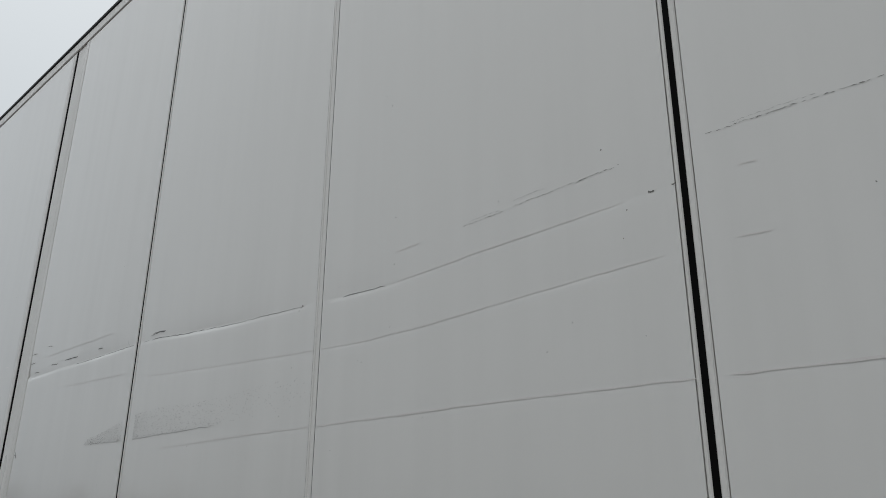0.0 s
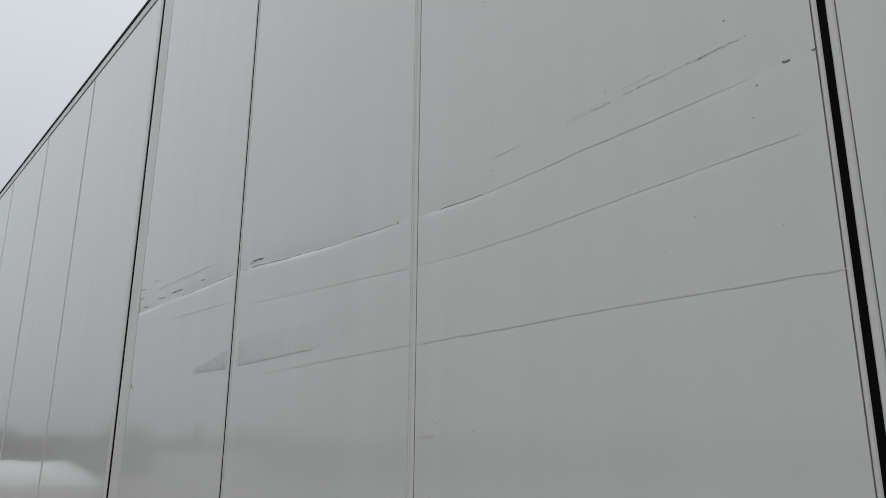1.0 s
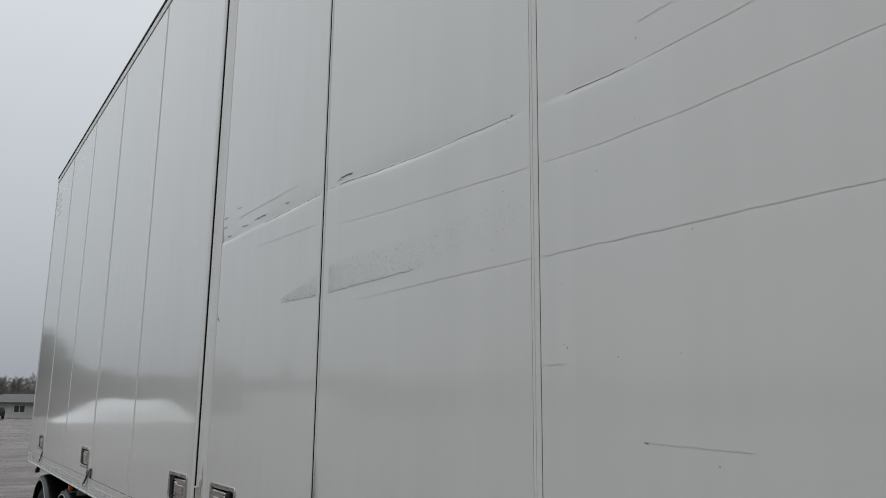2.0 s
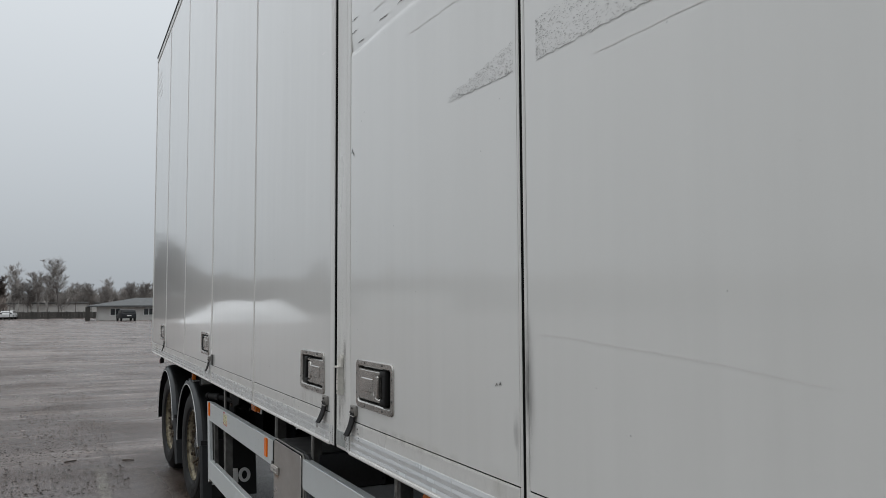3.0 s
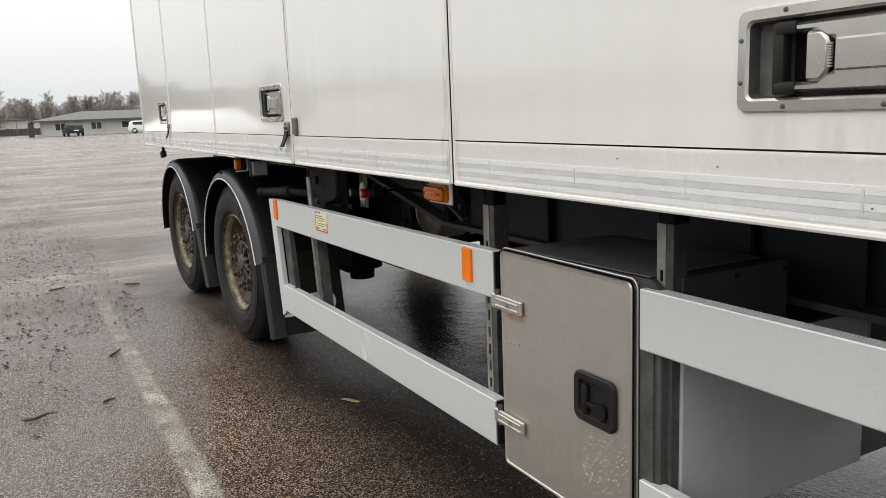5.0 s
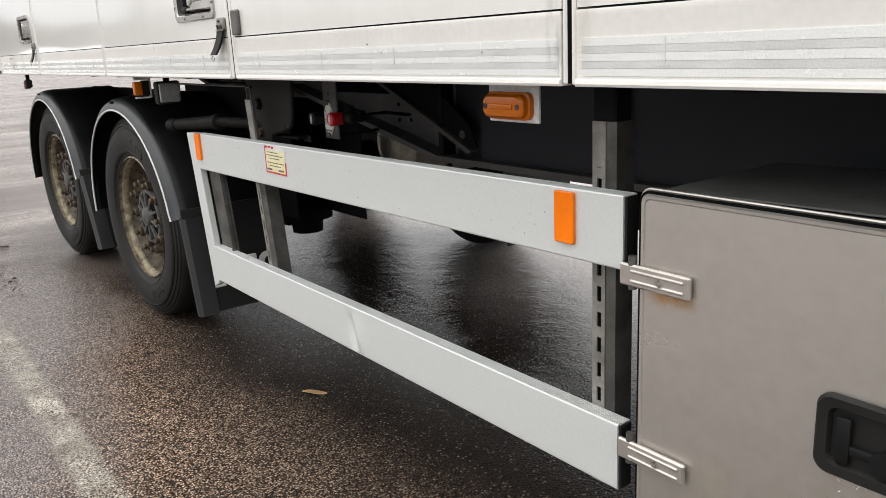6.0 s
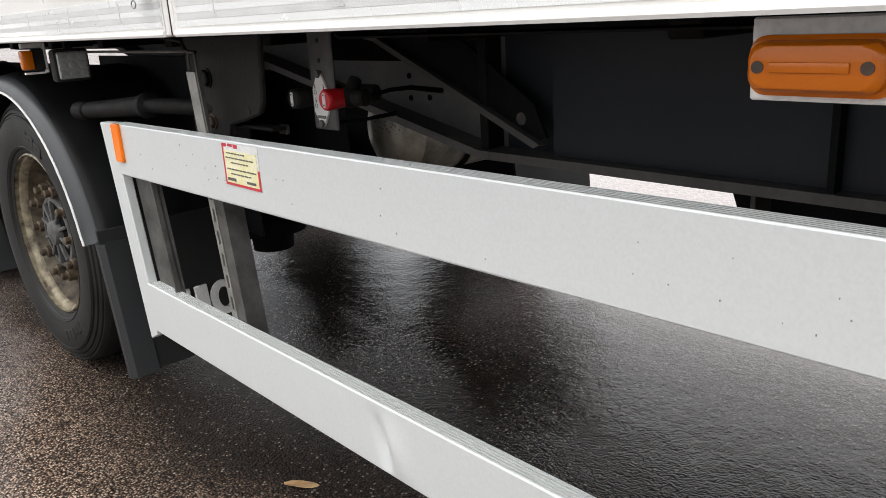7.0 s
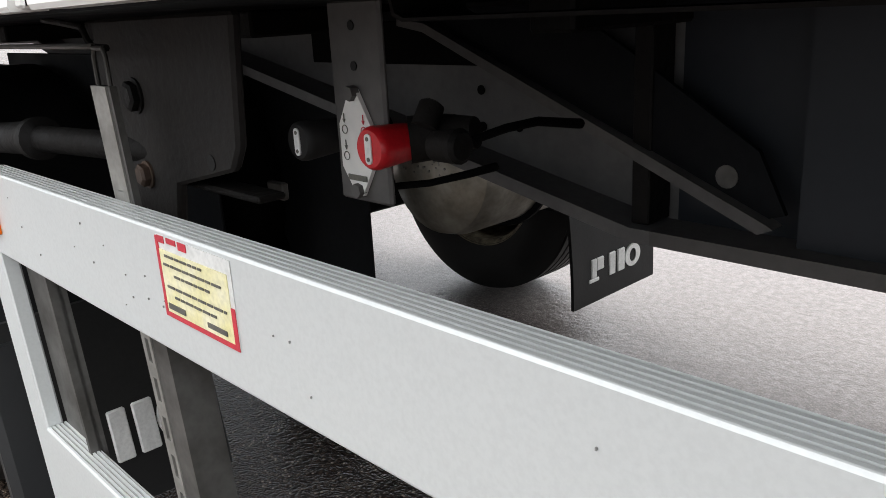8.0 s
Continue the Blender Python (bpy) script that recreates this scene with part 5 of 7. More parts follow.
def reflector(rail, x0, x1, z0, z1):
    bm = B()
    cx, cz = (x0 + x1) / 2, (z0 + z1) / 2
    w, h = x1 - x0, z1 - z0
    loft(bm, [[(cx + a, 1.3995, cz + b) for a, b in rounded(w, h, 0.004, 3)], [(cx + a, 1.393, cz + b) for a, b in rounded(w, h, 0.004, 3)],
              [(cx + a, 1.3915, cz + b) for a, b in rounded(w - 0.004, h - 0.004, 0.003, 3)], [(cx + a, 1.3925, cz + b) for a, b in rounded(w - 0.012, h - 0.012, 0.002, 3)]], False, True)
    tp("reflector", bm, ORANGE, rail, "orange side reflector")


up1 = guard_rail(-7.706, -5.632, 0.873, 1.008, (), 0.021)
lo1 = guard_rail(-7.655, -5.640, 0.430, 0.568, ((-6.625, 0.013), (-7.22, 0.002)), 0.012)
up2 = guard_rail(-5.042, -3.890, 0.882, 1.018, (), 0.008)
lo2 = guard_rail(-5.042, -3.890, 0.435, 0.571)
reflector(up1, -7.702, -7.656, 0.889, 0.988)
reflector(up1, -5.794, -5.745, 0.901, 1.000)
reflector(up2, -3.943, -3.894, 0.898, 1.004)
bm = B()
for k in range(34):
    px, pz = rng.uniform(-7.6, -5.7), rng.uniform(0.885, 0.965)
    r = rng.uniform(0.0003, 0.0007)
    box(bm, px - r, px + r, 1.3982, 1.3996, pz - r * 1.8, pz + r * 1.8)
tp("mud_specks", bm, GROOVE, up1, kind="stuff")
# notice on the upper rail: border, paper, text bars
tp("notice", box(B(), -7.091, -6.946, 1.3990, 1.3998, 0.902, 0.988), WHITE, up1, "worn yellow notice with a red border")
tp("notice_paper", box(B(), -7.085, -6.953, 1.3982, 1.3989, 0.9075, 0.974), YELLOW, up1, "pale yellow paper")
for x0, x1, z0, z1 in ((-7.091, -6.946, 0.902, 0.9072), (-7.091, -7.0855, 0.9072, 0.987), (-6.9525, -6.946, 0.9072, 0.943), (-7.086, -7.072, 0.981, 0.988), (-7.066, -7.047, 0.9825, 0.988), (-7.042, -7.026, 0.980, 0.988)):
    tp("notice_border", box(B(), x0, x1, 1.3980, 1.3989, z0, z1), REDINK, up1)
for k, (a, b) in enumerate(((-7.073, -6.998), (-7.078, -6.963), (-7.058, -6.988), (-7.076, -6.960), (-7.063, -6.978))):
    z = 0.969 - 0.0095 * k - (0.004 if k > 2 else 0)
    x = a
    while x < b - 0.004:
        w = min(rng.uniform(0.006, 0.017), b - x)
        tp("text_bar", box(B(), x, x + w, 1.3970, 1.3978, z - 0.0012, z + 0.0012), INK, up1)
        x += w + 0.0028
tp("text_bar", box(B(), -7.080, -7.045, 1.3970, 1.3978, 0.912, 0.918), INK, up1)
tp("text_bar", box(B(), -7.000, -6.964, 1.3970, 1.3978, 0.9125, 0.9175), INK, up1)

# slanted end post
bm = B()
prism(bm, [(-7.806, 0.984), (-7.708, 0.9875), (-7.708, 0.852), (-7.656, 0.556), (-7.652, 0.404), (-7.704, 0.380), (-7.716, 0.45)], 1.4015, 1.428, 0.003)
ep = tp("guard_end_post", bm, ALU, label="slanted aluminium end post")
bm = B()
prism(bm, [(-7.70, 0.852), (-7.565, 0.852), (-7.51, 0.54), (-7.645, 0.54)], 1.432, 1.438)
prism(bm, [(-7.575, 0.852), (-7.565, 0.852), (-7.51, 0.54), (-7.52, 0.54)], 1.42, 1.445)
tp("channel", bm, GALV, ep, "grey steel channel")


def slotted_post(x, z0, z1, lean=0.0, w=0.048, face=0.5, cap=True, deep=0.05, plain=0.0):
    """Galvanised channel: a narrow face with a column of slots and a wide muddy return."""
    y = 1.436
    fr = w * face

    def sx(z):
        return x + lean * (z - z1)

    def slab(bm, a, b, p, q, y0, y1):
        vs = [bm.verts.new((sx(z) + dx, yy, z)) for z in (p, q) for dx, yy in ((a, y0), (b, y0), (b, y1), (a, y1))]
        for f in ((0, 1, 5, 4), (1, 2, 6, 5), (2, 3, 7, 6), (3, 0, 4, 7), (3, 2, 1, 0), (4, 5, 6, 7)):
            bm.faces.new([vs[i] for i in f])

    bm = B()
    m0, m1 = fr * 0.36, fr * 0.72
    slab(bm, 0, m0, z0, z1, y, y + 0.004)
    slab(bm, m1, fr, z0, z1, y, y + 0.004)
    for z in np.arange(z0, z1, 0.052):
        if z < z1 - plain:
            slab(bm, m0, m1, z, min(z1, z + 0.021), y, y + 0.004)
    if plain:
        slab(bm, m0, m1, z1 - plain, z1, y, y + 0.004)
    bmesh.ops.recalc_face_normals(bm, faces=bm.faces)
    p = tp("slotted_post", bm, ZINC, label="slotted galvanised steel post")
    bm = B()
    slab(bm, fr, w, z0, z1, y + 0.002, y + deep)
    bmesh.ops.recalc_face_normals(bm, faces=bm.faces)
    tp("post_return", bm, GALV, p, "muddy galvanised side")
    # black sheet added behind the slots for the shade inside the channel
    bm = B()
    slab(bm, 0, fr, z0, z1, y + 0.0075, y + min(deep, 0.012))
    bmesh.ops.recalc_face_normals(bm, faces=bm.faces)
    tp("slot_shade", bm, SEAL, p)
    if cap:
        tp("post_cap", box(B(), x - 0.004, x + min(w, 0.05), y + 0.004, y + 0.05, z1 - 0.004, BOT - 0.004, 0.004), CHASSIS, p)
    return p


slotted_post(-7.288, 0.40, 0.93, -0.135, 0.068, 0.4, False)
wp = slotted_post(-7.292, 0.93, 1.122, -0.12, 0.050, 0.84, False, 0.010, 0.12)
tp("wire_loop", tube(B(), [(-7.288, 1.444, 1.112), (-7.288, 1.444, 1.155), (-7.284, 1.444, 1.163), (-7.259, 1.444, 1.163), (-7.254, 1.444, 1.155), (-7.253, 1.444, 1.112)], 0.0028, 8), GALV, wp, "thin wire loop")
tp("wire_rod", tube(B(), [(-8.0, 1.446, 1.165), (-7.288, 1.446, 1.165)], 0.0035, 8), GALV, wp)
slotted_post(-5.736, 0.40, 1.128, 0.0, 0.056, 0.56, True, 0.05, 0.085)
slotted_post(-5.030, 0.38, 1.150, 0.0, 0.046, 0.55, True, 0.04, 0.10)
slotted_post(-3.990, 0.40, 1.125, 0.0, 0.05)

# ---- tool lockers ----


def locker(x0, x1, z0, z1, depth, full=True):
    bm = B()
    prism(bm, [(x0, z0 + 0.02), (x0, z1 - 0.015), (x0 + 0.02, z1), (x1 + 0.04, z1 + 0.01), (x1 + 0.07, z1 - 0.01), (x1 + 0.07, z0)], 1.416, 1.416 + depth, 0.006)
    lk = tp("tool_locker", bm, DARKBOX, label="stainless tool locker with black paddle latch")
    # door skin with a rolled, shiny rim
    cx, cz, w, h = (x0 + x1) / 2, (z0 + z1) / 2, x1 - x0, z1 - z0

    def ring(ww, hh, r, y):
        return [(cx + a, y, cz + b) for a, b in rounded(ww, hh, r)]

    bm = loft(B(), [ring(w, h, 0.016, 1.414), ring(w, h, 0.016, 1.402), ring(w - 0.006, h - 0.006, 0.014, 1.398), ring(w - 0.016, h - 0.016, 0.012, 1.3985), ring(w - 0.02, h - 0.02, 0.011, 1.401)], True, True)
    tp("locker_door", bm, STEEL, lk, "brushed stainless door")
    bm = tube(B(), [(cx + a, 1.412, cz + b) for a, b in rounded(w + 0.012, h + 0.012, 0.02)] + [(cx + w / 2 + 0.006, 1.412, cz + h / 2 - 0.014)], 0.0032, 8, False)
    tp("door_rim", bm, STEEL, lk, "bright rolled rim")
    tp("locker_flange", box(B(), x1 + 0.014, x1 + 0.055, 1.411, 1.4175, z0 + 0.01, z1 - 0.02, 0.002), GALV, lk, "grey side flange")
    bm = tube(B(), [(cx + a, 1.4035, cz + b) for a, b in rounded(w + 0.004, h + 0.004, 0.018)] + [(cx + w / 2 + 0.002, 1.4035, cz + h / 2 - 0.016)], 0.0026, 8, False)
    tp("door_seal", bm, SEAL, lk)
    if not full:
        return lk
    bm = B()
    prism(bm, [(x0 + 0.03, z1 + 0.0035), (x1 + 0.03, z1 + 0.0130), (x1 + 0.03, z1 + 0.0160), (x0 + 0.03, z1 + 0.0065)], 1.424, 1.424 + depth - 0.012)
    tp("top_sheet", bm, TOPDUST, lk, "dusty grey top sheet")
    for zz in (0.872, 0.533):
        bm = box(B(), x0 - 0.036, x0 + 0.110, 1.388, 1.398, zz - 0.020, zz + 0.020, 0.003)
        box(bm, x0 - 0.01, x0 + 0.10, 1.384, 1.389, zz + 0.006, zz + 0.012, 0.002)
        box(bm, x0 - 0.01, x0 + 0.10, 1.384, 1.389, zz - 0.012, zz - 0.006, 0.002)
        tp("hinge", bm, STEEL, lk, "steel strap hinge")
        tp("hinge_bolt", tube(B(), [(x0 + 0.05, 1.389, zz), (x0 + 0.05, 1.382, zz)], 0.005, 8), HANDLE, lk)
        tp("hinge_knuckle", tube(B(), [(x0 - 0.012, 1.396, zz - 0.026), (x0 - 0.012, 1.396, zz + 0.034)], 0.008, 10), GALV, lk)
    hx, hz = -5.19, 0.710
    ringh = lambda ww, hh, r, y: [(hx + a, y, hz + b) for a, b in rounded(ww, hh, r)]
    bm = loft(B(), [ringh(0.150, 0.125, 0.022, 1.400), ringh(0.150, 0.125, 0.022, 1.394), ringh(0.142, 0.117, 0.020, 1.390), ringh(0.112, 0.090, 0.014, 1.390), ringh(0.104, 0.082, 0.012, 1.3995)], False, True)
    tp("latch_dish", bm, RUBBER, lk, "black plastic latch dish")
    bm = box(B(), hx - 0.044, hx - 0.022, 1.3885, 1.3992, hz - 0.040, hz + 0.034, 0.005, 2)
    box(bm, hx - 0.024, hx + 0.022, 1.3890, 1.3990, hz - 0.022, hz - 0.006, 0.004, 2)
    tube(bm, [(hx + 0.026, 1.3885, hz - 0.018), (hx + 0.026, 1.3990, hz - 0.018)], 0.020, 16)
    tp("latch_paddle", bm, FENDER, lk)
    stain(lk, RUSTRUN, x0 + 0.005, x0 + 0.125, 0.822, 0.868, 1.3972)
    stain(lk, GREASE, x0 + 0.02, x1 - 0.02, 0.41, 0.62, 1.3978)
    stain(lk, GREASE, -5.30, -5.09, 0.44, 0.66, 1.3975)
    bm = B()
    for k in range(150):  # rain drops under the latch
        px, pz, r = rng.uniform(-5.24, -5.08), rng.uniform(0.47, 0.645), rng.uniform(0.0006, 0.0015)
        tube(bm, [(px, 1.4012, pz), (px, 1.3995, pz), (px, 1.3988, pz - 0.0005)], [r, r * 0.9, r * 0.3], 6)
    tp("water_drops", bm, STEEL, lk, kind="stuff")
    return lk


locker(-5.594, -5.068, 0.395, 1.018, 0.36)
locker(-3.862, -3.20, 0.42, 1.000, 0.40, False)
# grey pallet bin behind the second guard
tp("pallet_bin", box(B(), -5.36, -4.985, 1.785, 2.30, 0.46, 0.868, 0.006), DARKBOX, label="grey steel storage bin under the floor")
bm = box(B(), -4.985, -4.975, 1.46, 2.10, 0.46, 0.866, 0.002)
tp("bin_plate", bm, BINGREY, label="streaked grey side plate")
bp = tp("bin_plate", box(B(), -4.985, -4.977, 1.46, 1.79, 0.872, 1.035, 0.002), DARKBOX)
for yy, zz in ((1.775, 1.015), (1.775, 0.90), (1.62, 1.02)):
    tp("screw", tube(B(), [(-4.978, yy, zz), (-4.973, yy, zz)], 0.006, 8), RUBBER, bp)
tp("bin_wall", box(B(), -4.97, -3.30, 2.10, 2.116, 0.60, 0.86, 0.003), DARKBOX, label="streaked grey bin wall")

# ---- chassis ----
for y, near in ((2.005, True), (3.195, False)):
    bm = B()
    top = BOT - 0.03
    low = [(-10.6, 1.162), (-9.05, 1.162), (-8.9, 1.125), (-7.95, 1.125), (-7.83, 1.102), (-6.89, 0.905), (REAR - 0.2, 0.905)]
    lo_a, lo_b = [p for p in low if p[0] <= -6.86] + [(-6.86, 0.905)], [(-6.86, 0.905)] + [p for p in low if p[0] > -6.86]
    prism(bm, [(-10.6, top), *lo_a, (-6.86, top)], y - 0.005, y + 0.005)
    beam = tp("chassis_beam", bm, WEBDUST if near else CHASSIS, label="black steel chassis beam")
    bm = B()
    prism(bm, [(-6.86, top), *lo_b, (REAR - 0.2, top)], y - 0.005, y + 0.005)
    tp("beam_web", bm, PLATE if near else CHASSIS, beam)
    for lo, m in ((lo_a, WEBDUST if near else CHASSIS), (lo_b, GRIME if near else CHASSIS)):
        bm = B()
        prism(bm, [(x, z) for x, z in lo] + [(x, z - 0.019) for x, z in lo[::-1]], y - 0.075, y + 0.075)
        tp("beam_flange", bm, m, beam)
    tp("beam_flange", box(B(), -10.6, REAR - 0.2, y - 0.07, y + 0.07, top, top + 0.014), CHASSIS, beam)
    for xx in (-6.1, -5.2, -4.3, -3.4, -2.5, -1.5):
        tp("web_stiffener", box(B(), xx - 0.006, xx + 0.006, y - 0.07, y - 0.005, 0.905, top), CHASSIS, beam)
for xx in [-10.6 + 0.62 * k for k in range(21)]:
    bm = box(B(), xx - 0.03, xx + 0.03, FACE + 0.46, FAR - 0.46, BOT - 0.045, BOT - 0.003, 0.004)
    tp("cross_member", bm, DUSTED)
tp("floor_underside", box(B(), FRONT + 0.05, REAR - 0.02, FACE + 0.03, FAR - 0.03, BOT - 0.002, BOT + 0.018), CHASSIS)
# stiffener where the beam drops, its lit edge put in as a paler strip
bm = box(B(), -6.897, -6.871, 1.945, 1.998, 0.907, 1.17, 0.002)
st = tp("web_stiffener", bm, DUSTED, label="black stiffener plate on the beam web")
tp("stiffener_lit_edge", box(B(), -6.911, -6.8975, 1.985, 1.999, 0.907, 0.972, 0.001), GRIME, st, "paler strip for the lit plate edge")
tp("upper_strip", box(B(), -7.62, -7.13, 1.975, 1.998, 1.100, 1.17, 0.002), SEAL, label="black strip along the top of the beam")
for xx, zz in ((-7.207, 1.061), (-7.205, 1.004), (-7.13, 1.008)):
    tp("web_hole", tube(B(), [(xx, 1.9995, zz), (xx, 1.9975, zz)], 0.0075, 14), SEAL, st)
# diagonal outrigger: a web band with its flange, in front of the beam
bm = B()
prism(bm, [(-7.25, 1.170), (-7.25, 1.160), (-6.725, 0.937), (-6.70, 0.945), (-6.735, 1.015), (-6.90, 1.120), (-6.985, 1.170)], 1.950, 1.958)
og = tp("outrigger", bm, CHASSIS, label="black diagonal outrigger plate")
bm = B()
prism(bm, [(-7.32, 1.163), (-7.262, 1.153), (-6.722, 0.924), (-6.705, 0.932), (-6.712, 0.9365), (-7.258, 1.1655), (-7.32, 1.173)], 1.930, 1.957)
tp("outrigger_flange", bm, GRIME, og, "dusty flange edge")
tp("lightening_hole", tube(B(), [(-6.771, 1.9496, 0.982), (-6.771, 1.9486, 0.982)], 0.014, 16), GALV, og)
bm = B()
prism(bm, [(-6.69, 0.9065), (-6.69, 1.169), (-4.9, 1.169), (-4.9, 0.9065)], 1.962, 1.968)
tp("side_plate", bm, PLATE, label="black closing plate along the chassis")
# folded edge rail under the floor
bm = B()
prism(bm, [(-6.948, 1.199), (-6.944, 1.182), (-6.930, 1.1765), (-5.2, 1.1765), (-5.2, 1.180), (-6.928, 1.180), (-6.940, 1.185), (-6.944, 1.199)], 1.60, 1.70)
tp("edge_rail", bm, DUSTED, label="folded steel rail under the floor edge")
tp("bent_rod", tube(B(), [(-7.45, 1.45, 1.198), (-7.36, 1.45, 1.190), (-7.325, 1.45, 1.186), (-7.312, 1.45, 1.170), (-7.30, 1.45, 1.164), (-7.262, 1.45, 1.163)], 0.004, 8), DUSTED, label="bent steel rod under the floor")
# plate with a cut corner that hangs between the beams
bm = B()
prism(bm, [(-6.44, 1.15), (-6.415, 0.84), (-6.395, 0.785), (-6.345, 0.72), (-6.30, 0.70), (-5.5, 0.70), (-5.5, 1.15)], 2.20, 2.212, 0.002)
hp = tp("hanging_plate", bm, CHASSIS, label="black cross plate hung between the chassis beams")
tp("plate_fold", box(B(), -6.33, -6.318, 2.13, 2.198, 0.71, 1.14, 0.002), GRIME, hp)
# suspension hanger with its bolts
bm = B()
prism(bm, [(-7.443, 1.195), (-7.08, 1.195), (-7.098, 1.055), (-7.116, 1.028), (-7.253, 0.996), (-7.28, 0.90), (-7.443, 0.90)], 1.505, 1.519, 0.004)
hg = tp("suspension_hanger", bm, HANGDUST, label="dusty black suspension hanger bracket")
for xx, zz, m, r in ((-7.335, 1.101, DUSTED, 0.019), (-7.334, 1.001, RUST, 0.015)):
    tp("hanger_bolt", tube(B(), [(xx, 1.507, zz), (xx, 1.494, zz), (xx, 1.491, zz)], [r, r, r * 0.75], 6), m, hg)
    tp("washer", tube(B(), [(xx, 1.506, zz), (xx, 1.502, zz)], r * 1.2, 16), m, hg)
tp("hanger_hole", tube(B(), [(-7.159, 1.5046, 1.034), (-7.159, 1.5036, 1.034)], 0.009, 14), RUBBER, hg)
tp("hanger_foot", box(B(), -7.268, -7.098, 1.522, 1.56, 0.990, 0.998, 0.003), DUSTED, hg, "dusty foot plate")
tp("hanger_lug", box(B(), -7.208, -7.173, 1.60, 1.61, 0.968, 0.990, 0.002), GALV, hg)
# trailing arm, air bag, brake pipe
for ax in AXLES:
    bm = box(B(), ax - 0.12, ax + 0.60, 1.93, 2.03, 0.46, 0.56, 0.02, 2)
    tp("trailing_arm", bm, CHASSIS)
    bm = B()
    lathe(bm, [(0.0, -0.12), (0.07, -0.12), (0.075, -0.06), (0.12, -0.055), (0.12, -0.02), (0.13, 0.0), (0.115, 0.03), (0.13, 0.06), (0.135, 0.10), (0.12, 0.13), (0.135, 0.17), (0.135, 0.30), (0.10, 0.37), (0.10, 0.42), (0.0, 0.42)], 32)
    bmesh.ops.rotate(bm, verts=bm.verts, cent=(0, 0, 0), matrix=Matrix.Rotation(radians(90), 3, "X"))
    bmesh.ops.translate(bm, verts=bm.verts, vec=(ax + 0.72, 1.98, 0.575))
    tp("air_bag", bm, SEAL, label="black rubber air spring")
te = tp("tube_end", tube(B(), [(-8.10, 1.475, 0.992), (-7.66, 1.475, 1.026), (-7.655, 1.475, 1.026), (-7.63, 1.475, 1.028), (-7.625, 1.475, 1.028), (-7.30, 1.53, 1.03)], [0.024, 0.027, 0.033, 0.033, 0.020, 0.020], 18), DUSTED, label="dusty black steel tube under the floor")
tp("tube_cap", tube(B(), [(-8.195, 1.475, 0.985), (-8.19, 1.475, 0.985), (-8.11, 1.475, 0.991), (-8.105, 1.475, 0.991)], [0.024, 0.029, 0.029, 0.025], 18), DUSTED, te)
# air tank
bm = B()
lathe(bm, [(0.0, -0.055), (0.06, -0.05), (0.11, -0.033), (0.145, -0.005), (0.155, 0.03), (0.155, 0.70), (0.0, 0.74)], 40)
bmesh.ops.translate(bm, verts=bm.verts, vec=(-7.53, 2.20, 0.872))
tk = tp("air_tank", bm, TANK, label="dirty metal air tank")
bm = B()
for k in range(120):
    r, a = 0.11 * math.sqrt(rng.random()), rng.uniform(0, 2 * math.pi)
    px, pz = -7.51 + r * math.cos(a), 0.922 + r * 0.6 * math.sin(a)
    rr = math.hypot(px + 7.53, pz - 0.872)
    if rr < 0.105:
        yy = 2.20 - 0.055 + 0.022 * (rr / 0.11) ** 2
        tube(bm, [(px, yy + 0.002, pz), (px, yy - 0.002, pz)], rng.uniform(0.001, 0.003), 5)
tp("mud_spots", bm, SCRATCH, tk, kind="stuff")
tp("tank_strap", tube(B(), [(-7.53 + 0.159 * math.cos(a), 2.38, 0.872 + 0.159 * math.sin(a)) for a in np.linspace(0, 2 * math.pi, 33)], 0.010, 8, False), CHASSIS, tk)
# brake control: bracket, plate, red and black knobs
bm = box(B(), -7.044, -6.959, 1.596, 1.604, 0.992, 1.20, 0.003)
vb = tp("valve_bracket", bm, GRIME, label="steel bracket with brake valve knobs")
bm = B()
prism(bm, [(-7.029, 1.055), (-7.029, 1.075), (-7.008, 1.112), (-6.998, 1.112), (-6.976, 1.075), (-6.976, 1.035), (-6.998, 1.000), (-7.008, 1.000), (-7.029, 1.03)], 1.590, 1.595)
tp("valve_plate", bm, TRIM, vb, "pale instruction plate")
for xx, zz, m in ((-7.019, 1.070, INK), (-6.987, 1.070, REDINK), (-7.019, 1.042, INK)):
    bm = tube(B(), [(xx + 0.0045 * math.cos(a), 1.589, zz + 0.0045 * math.sin(a)) for a in np.linspace(0, 2 * math.pi, 13)], 0.0005, 5, False)
    prism(bm, [(xx - 0.0022, zz + 0.011), (xx + 0.0022, zz + 0.011), (xx, zz + 0.007)], 1.5885, 1.5895)
    box(bm, xx - 0.0004, xx + 0.0004, 1.5885, 1.5895, zz + 0.011, zz + 0.017)
    tp("plate_mark", bm, m, vb)
tp("plate_mark", box(B(), -7.019, -6.988, 1.5885, 1.5897, 1.0165, 1.0225), INK, vb)
for xx, zz in ((-7.003, 1.108), (-7.003, 1.006)):
    tp("plate_bolt", tube(B(), [(xx, 1.594, zz), (xx, 1.584, zz)], 0.008, 6), GRIME, vb)
for xx, zz in ((-7.003, 1.135), (-7.003, 1.175)):
    tp("bracket_hole", tube(B(), [(xx, 1.5955, zz), (xx, 1.5945, zz)], 0.005, 10), RUBBER, vb)


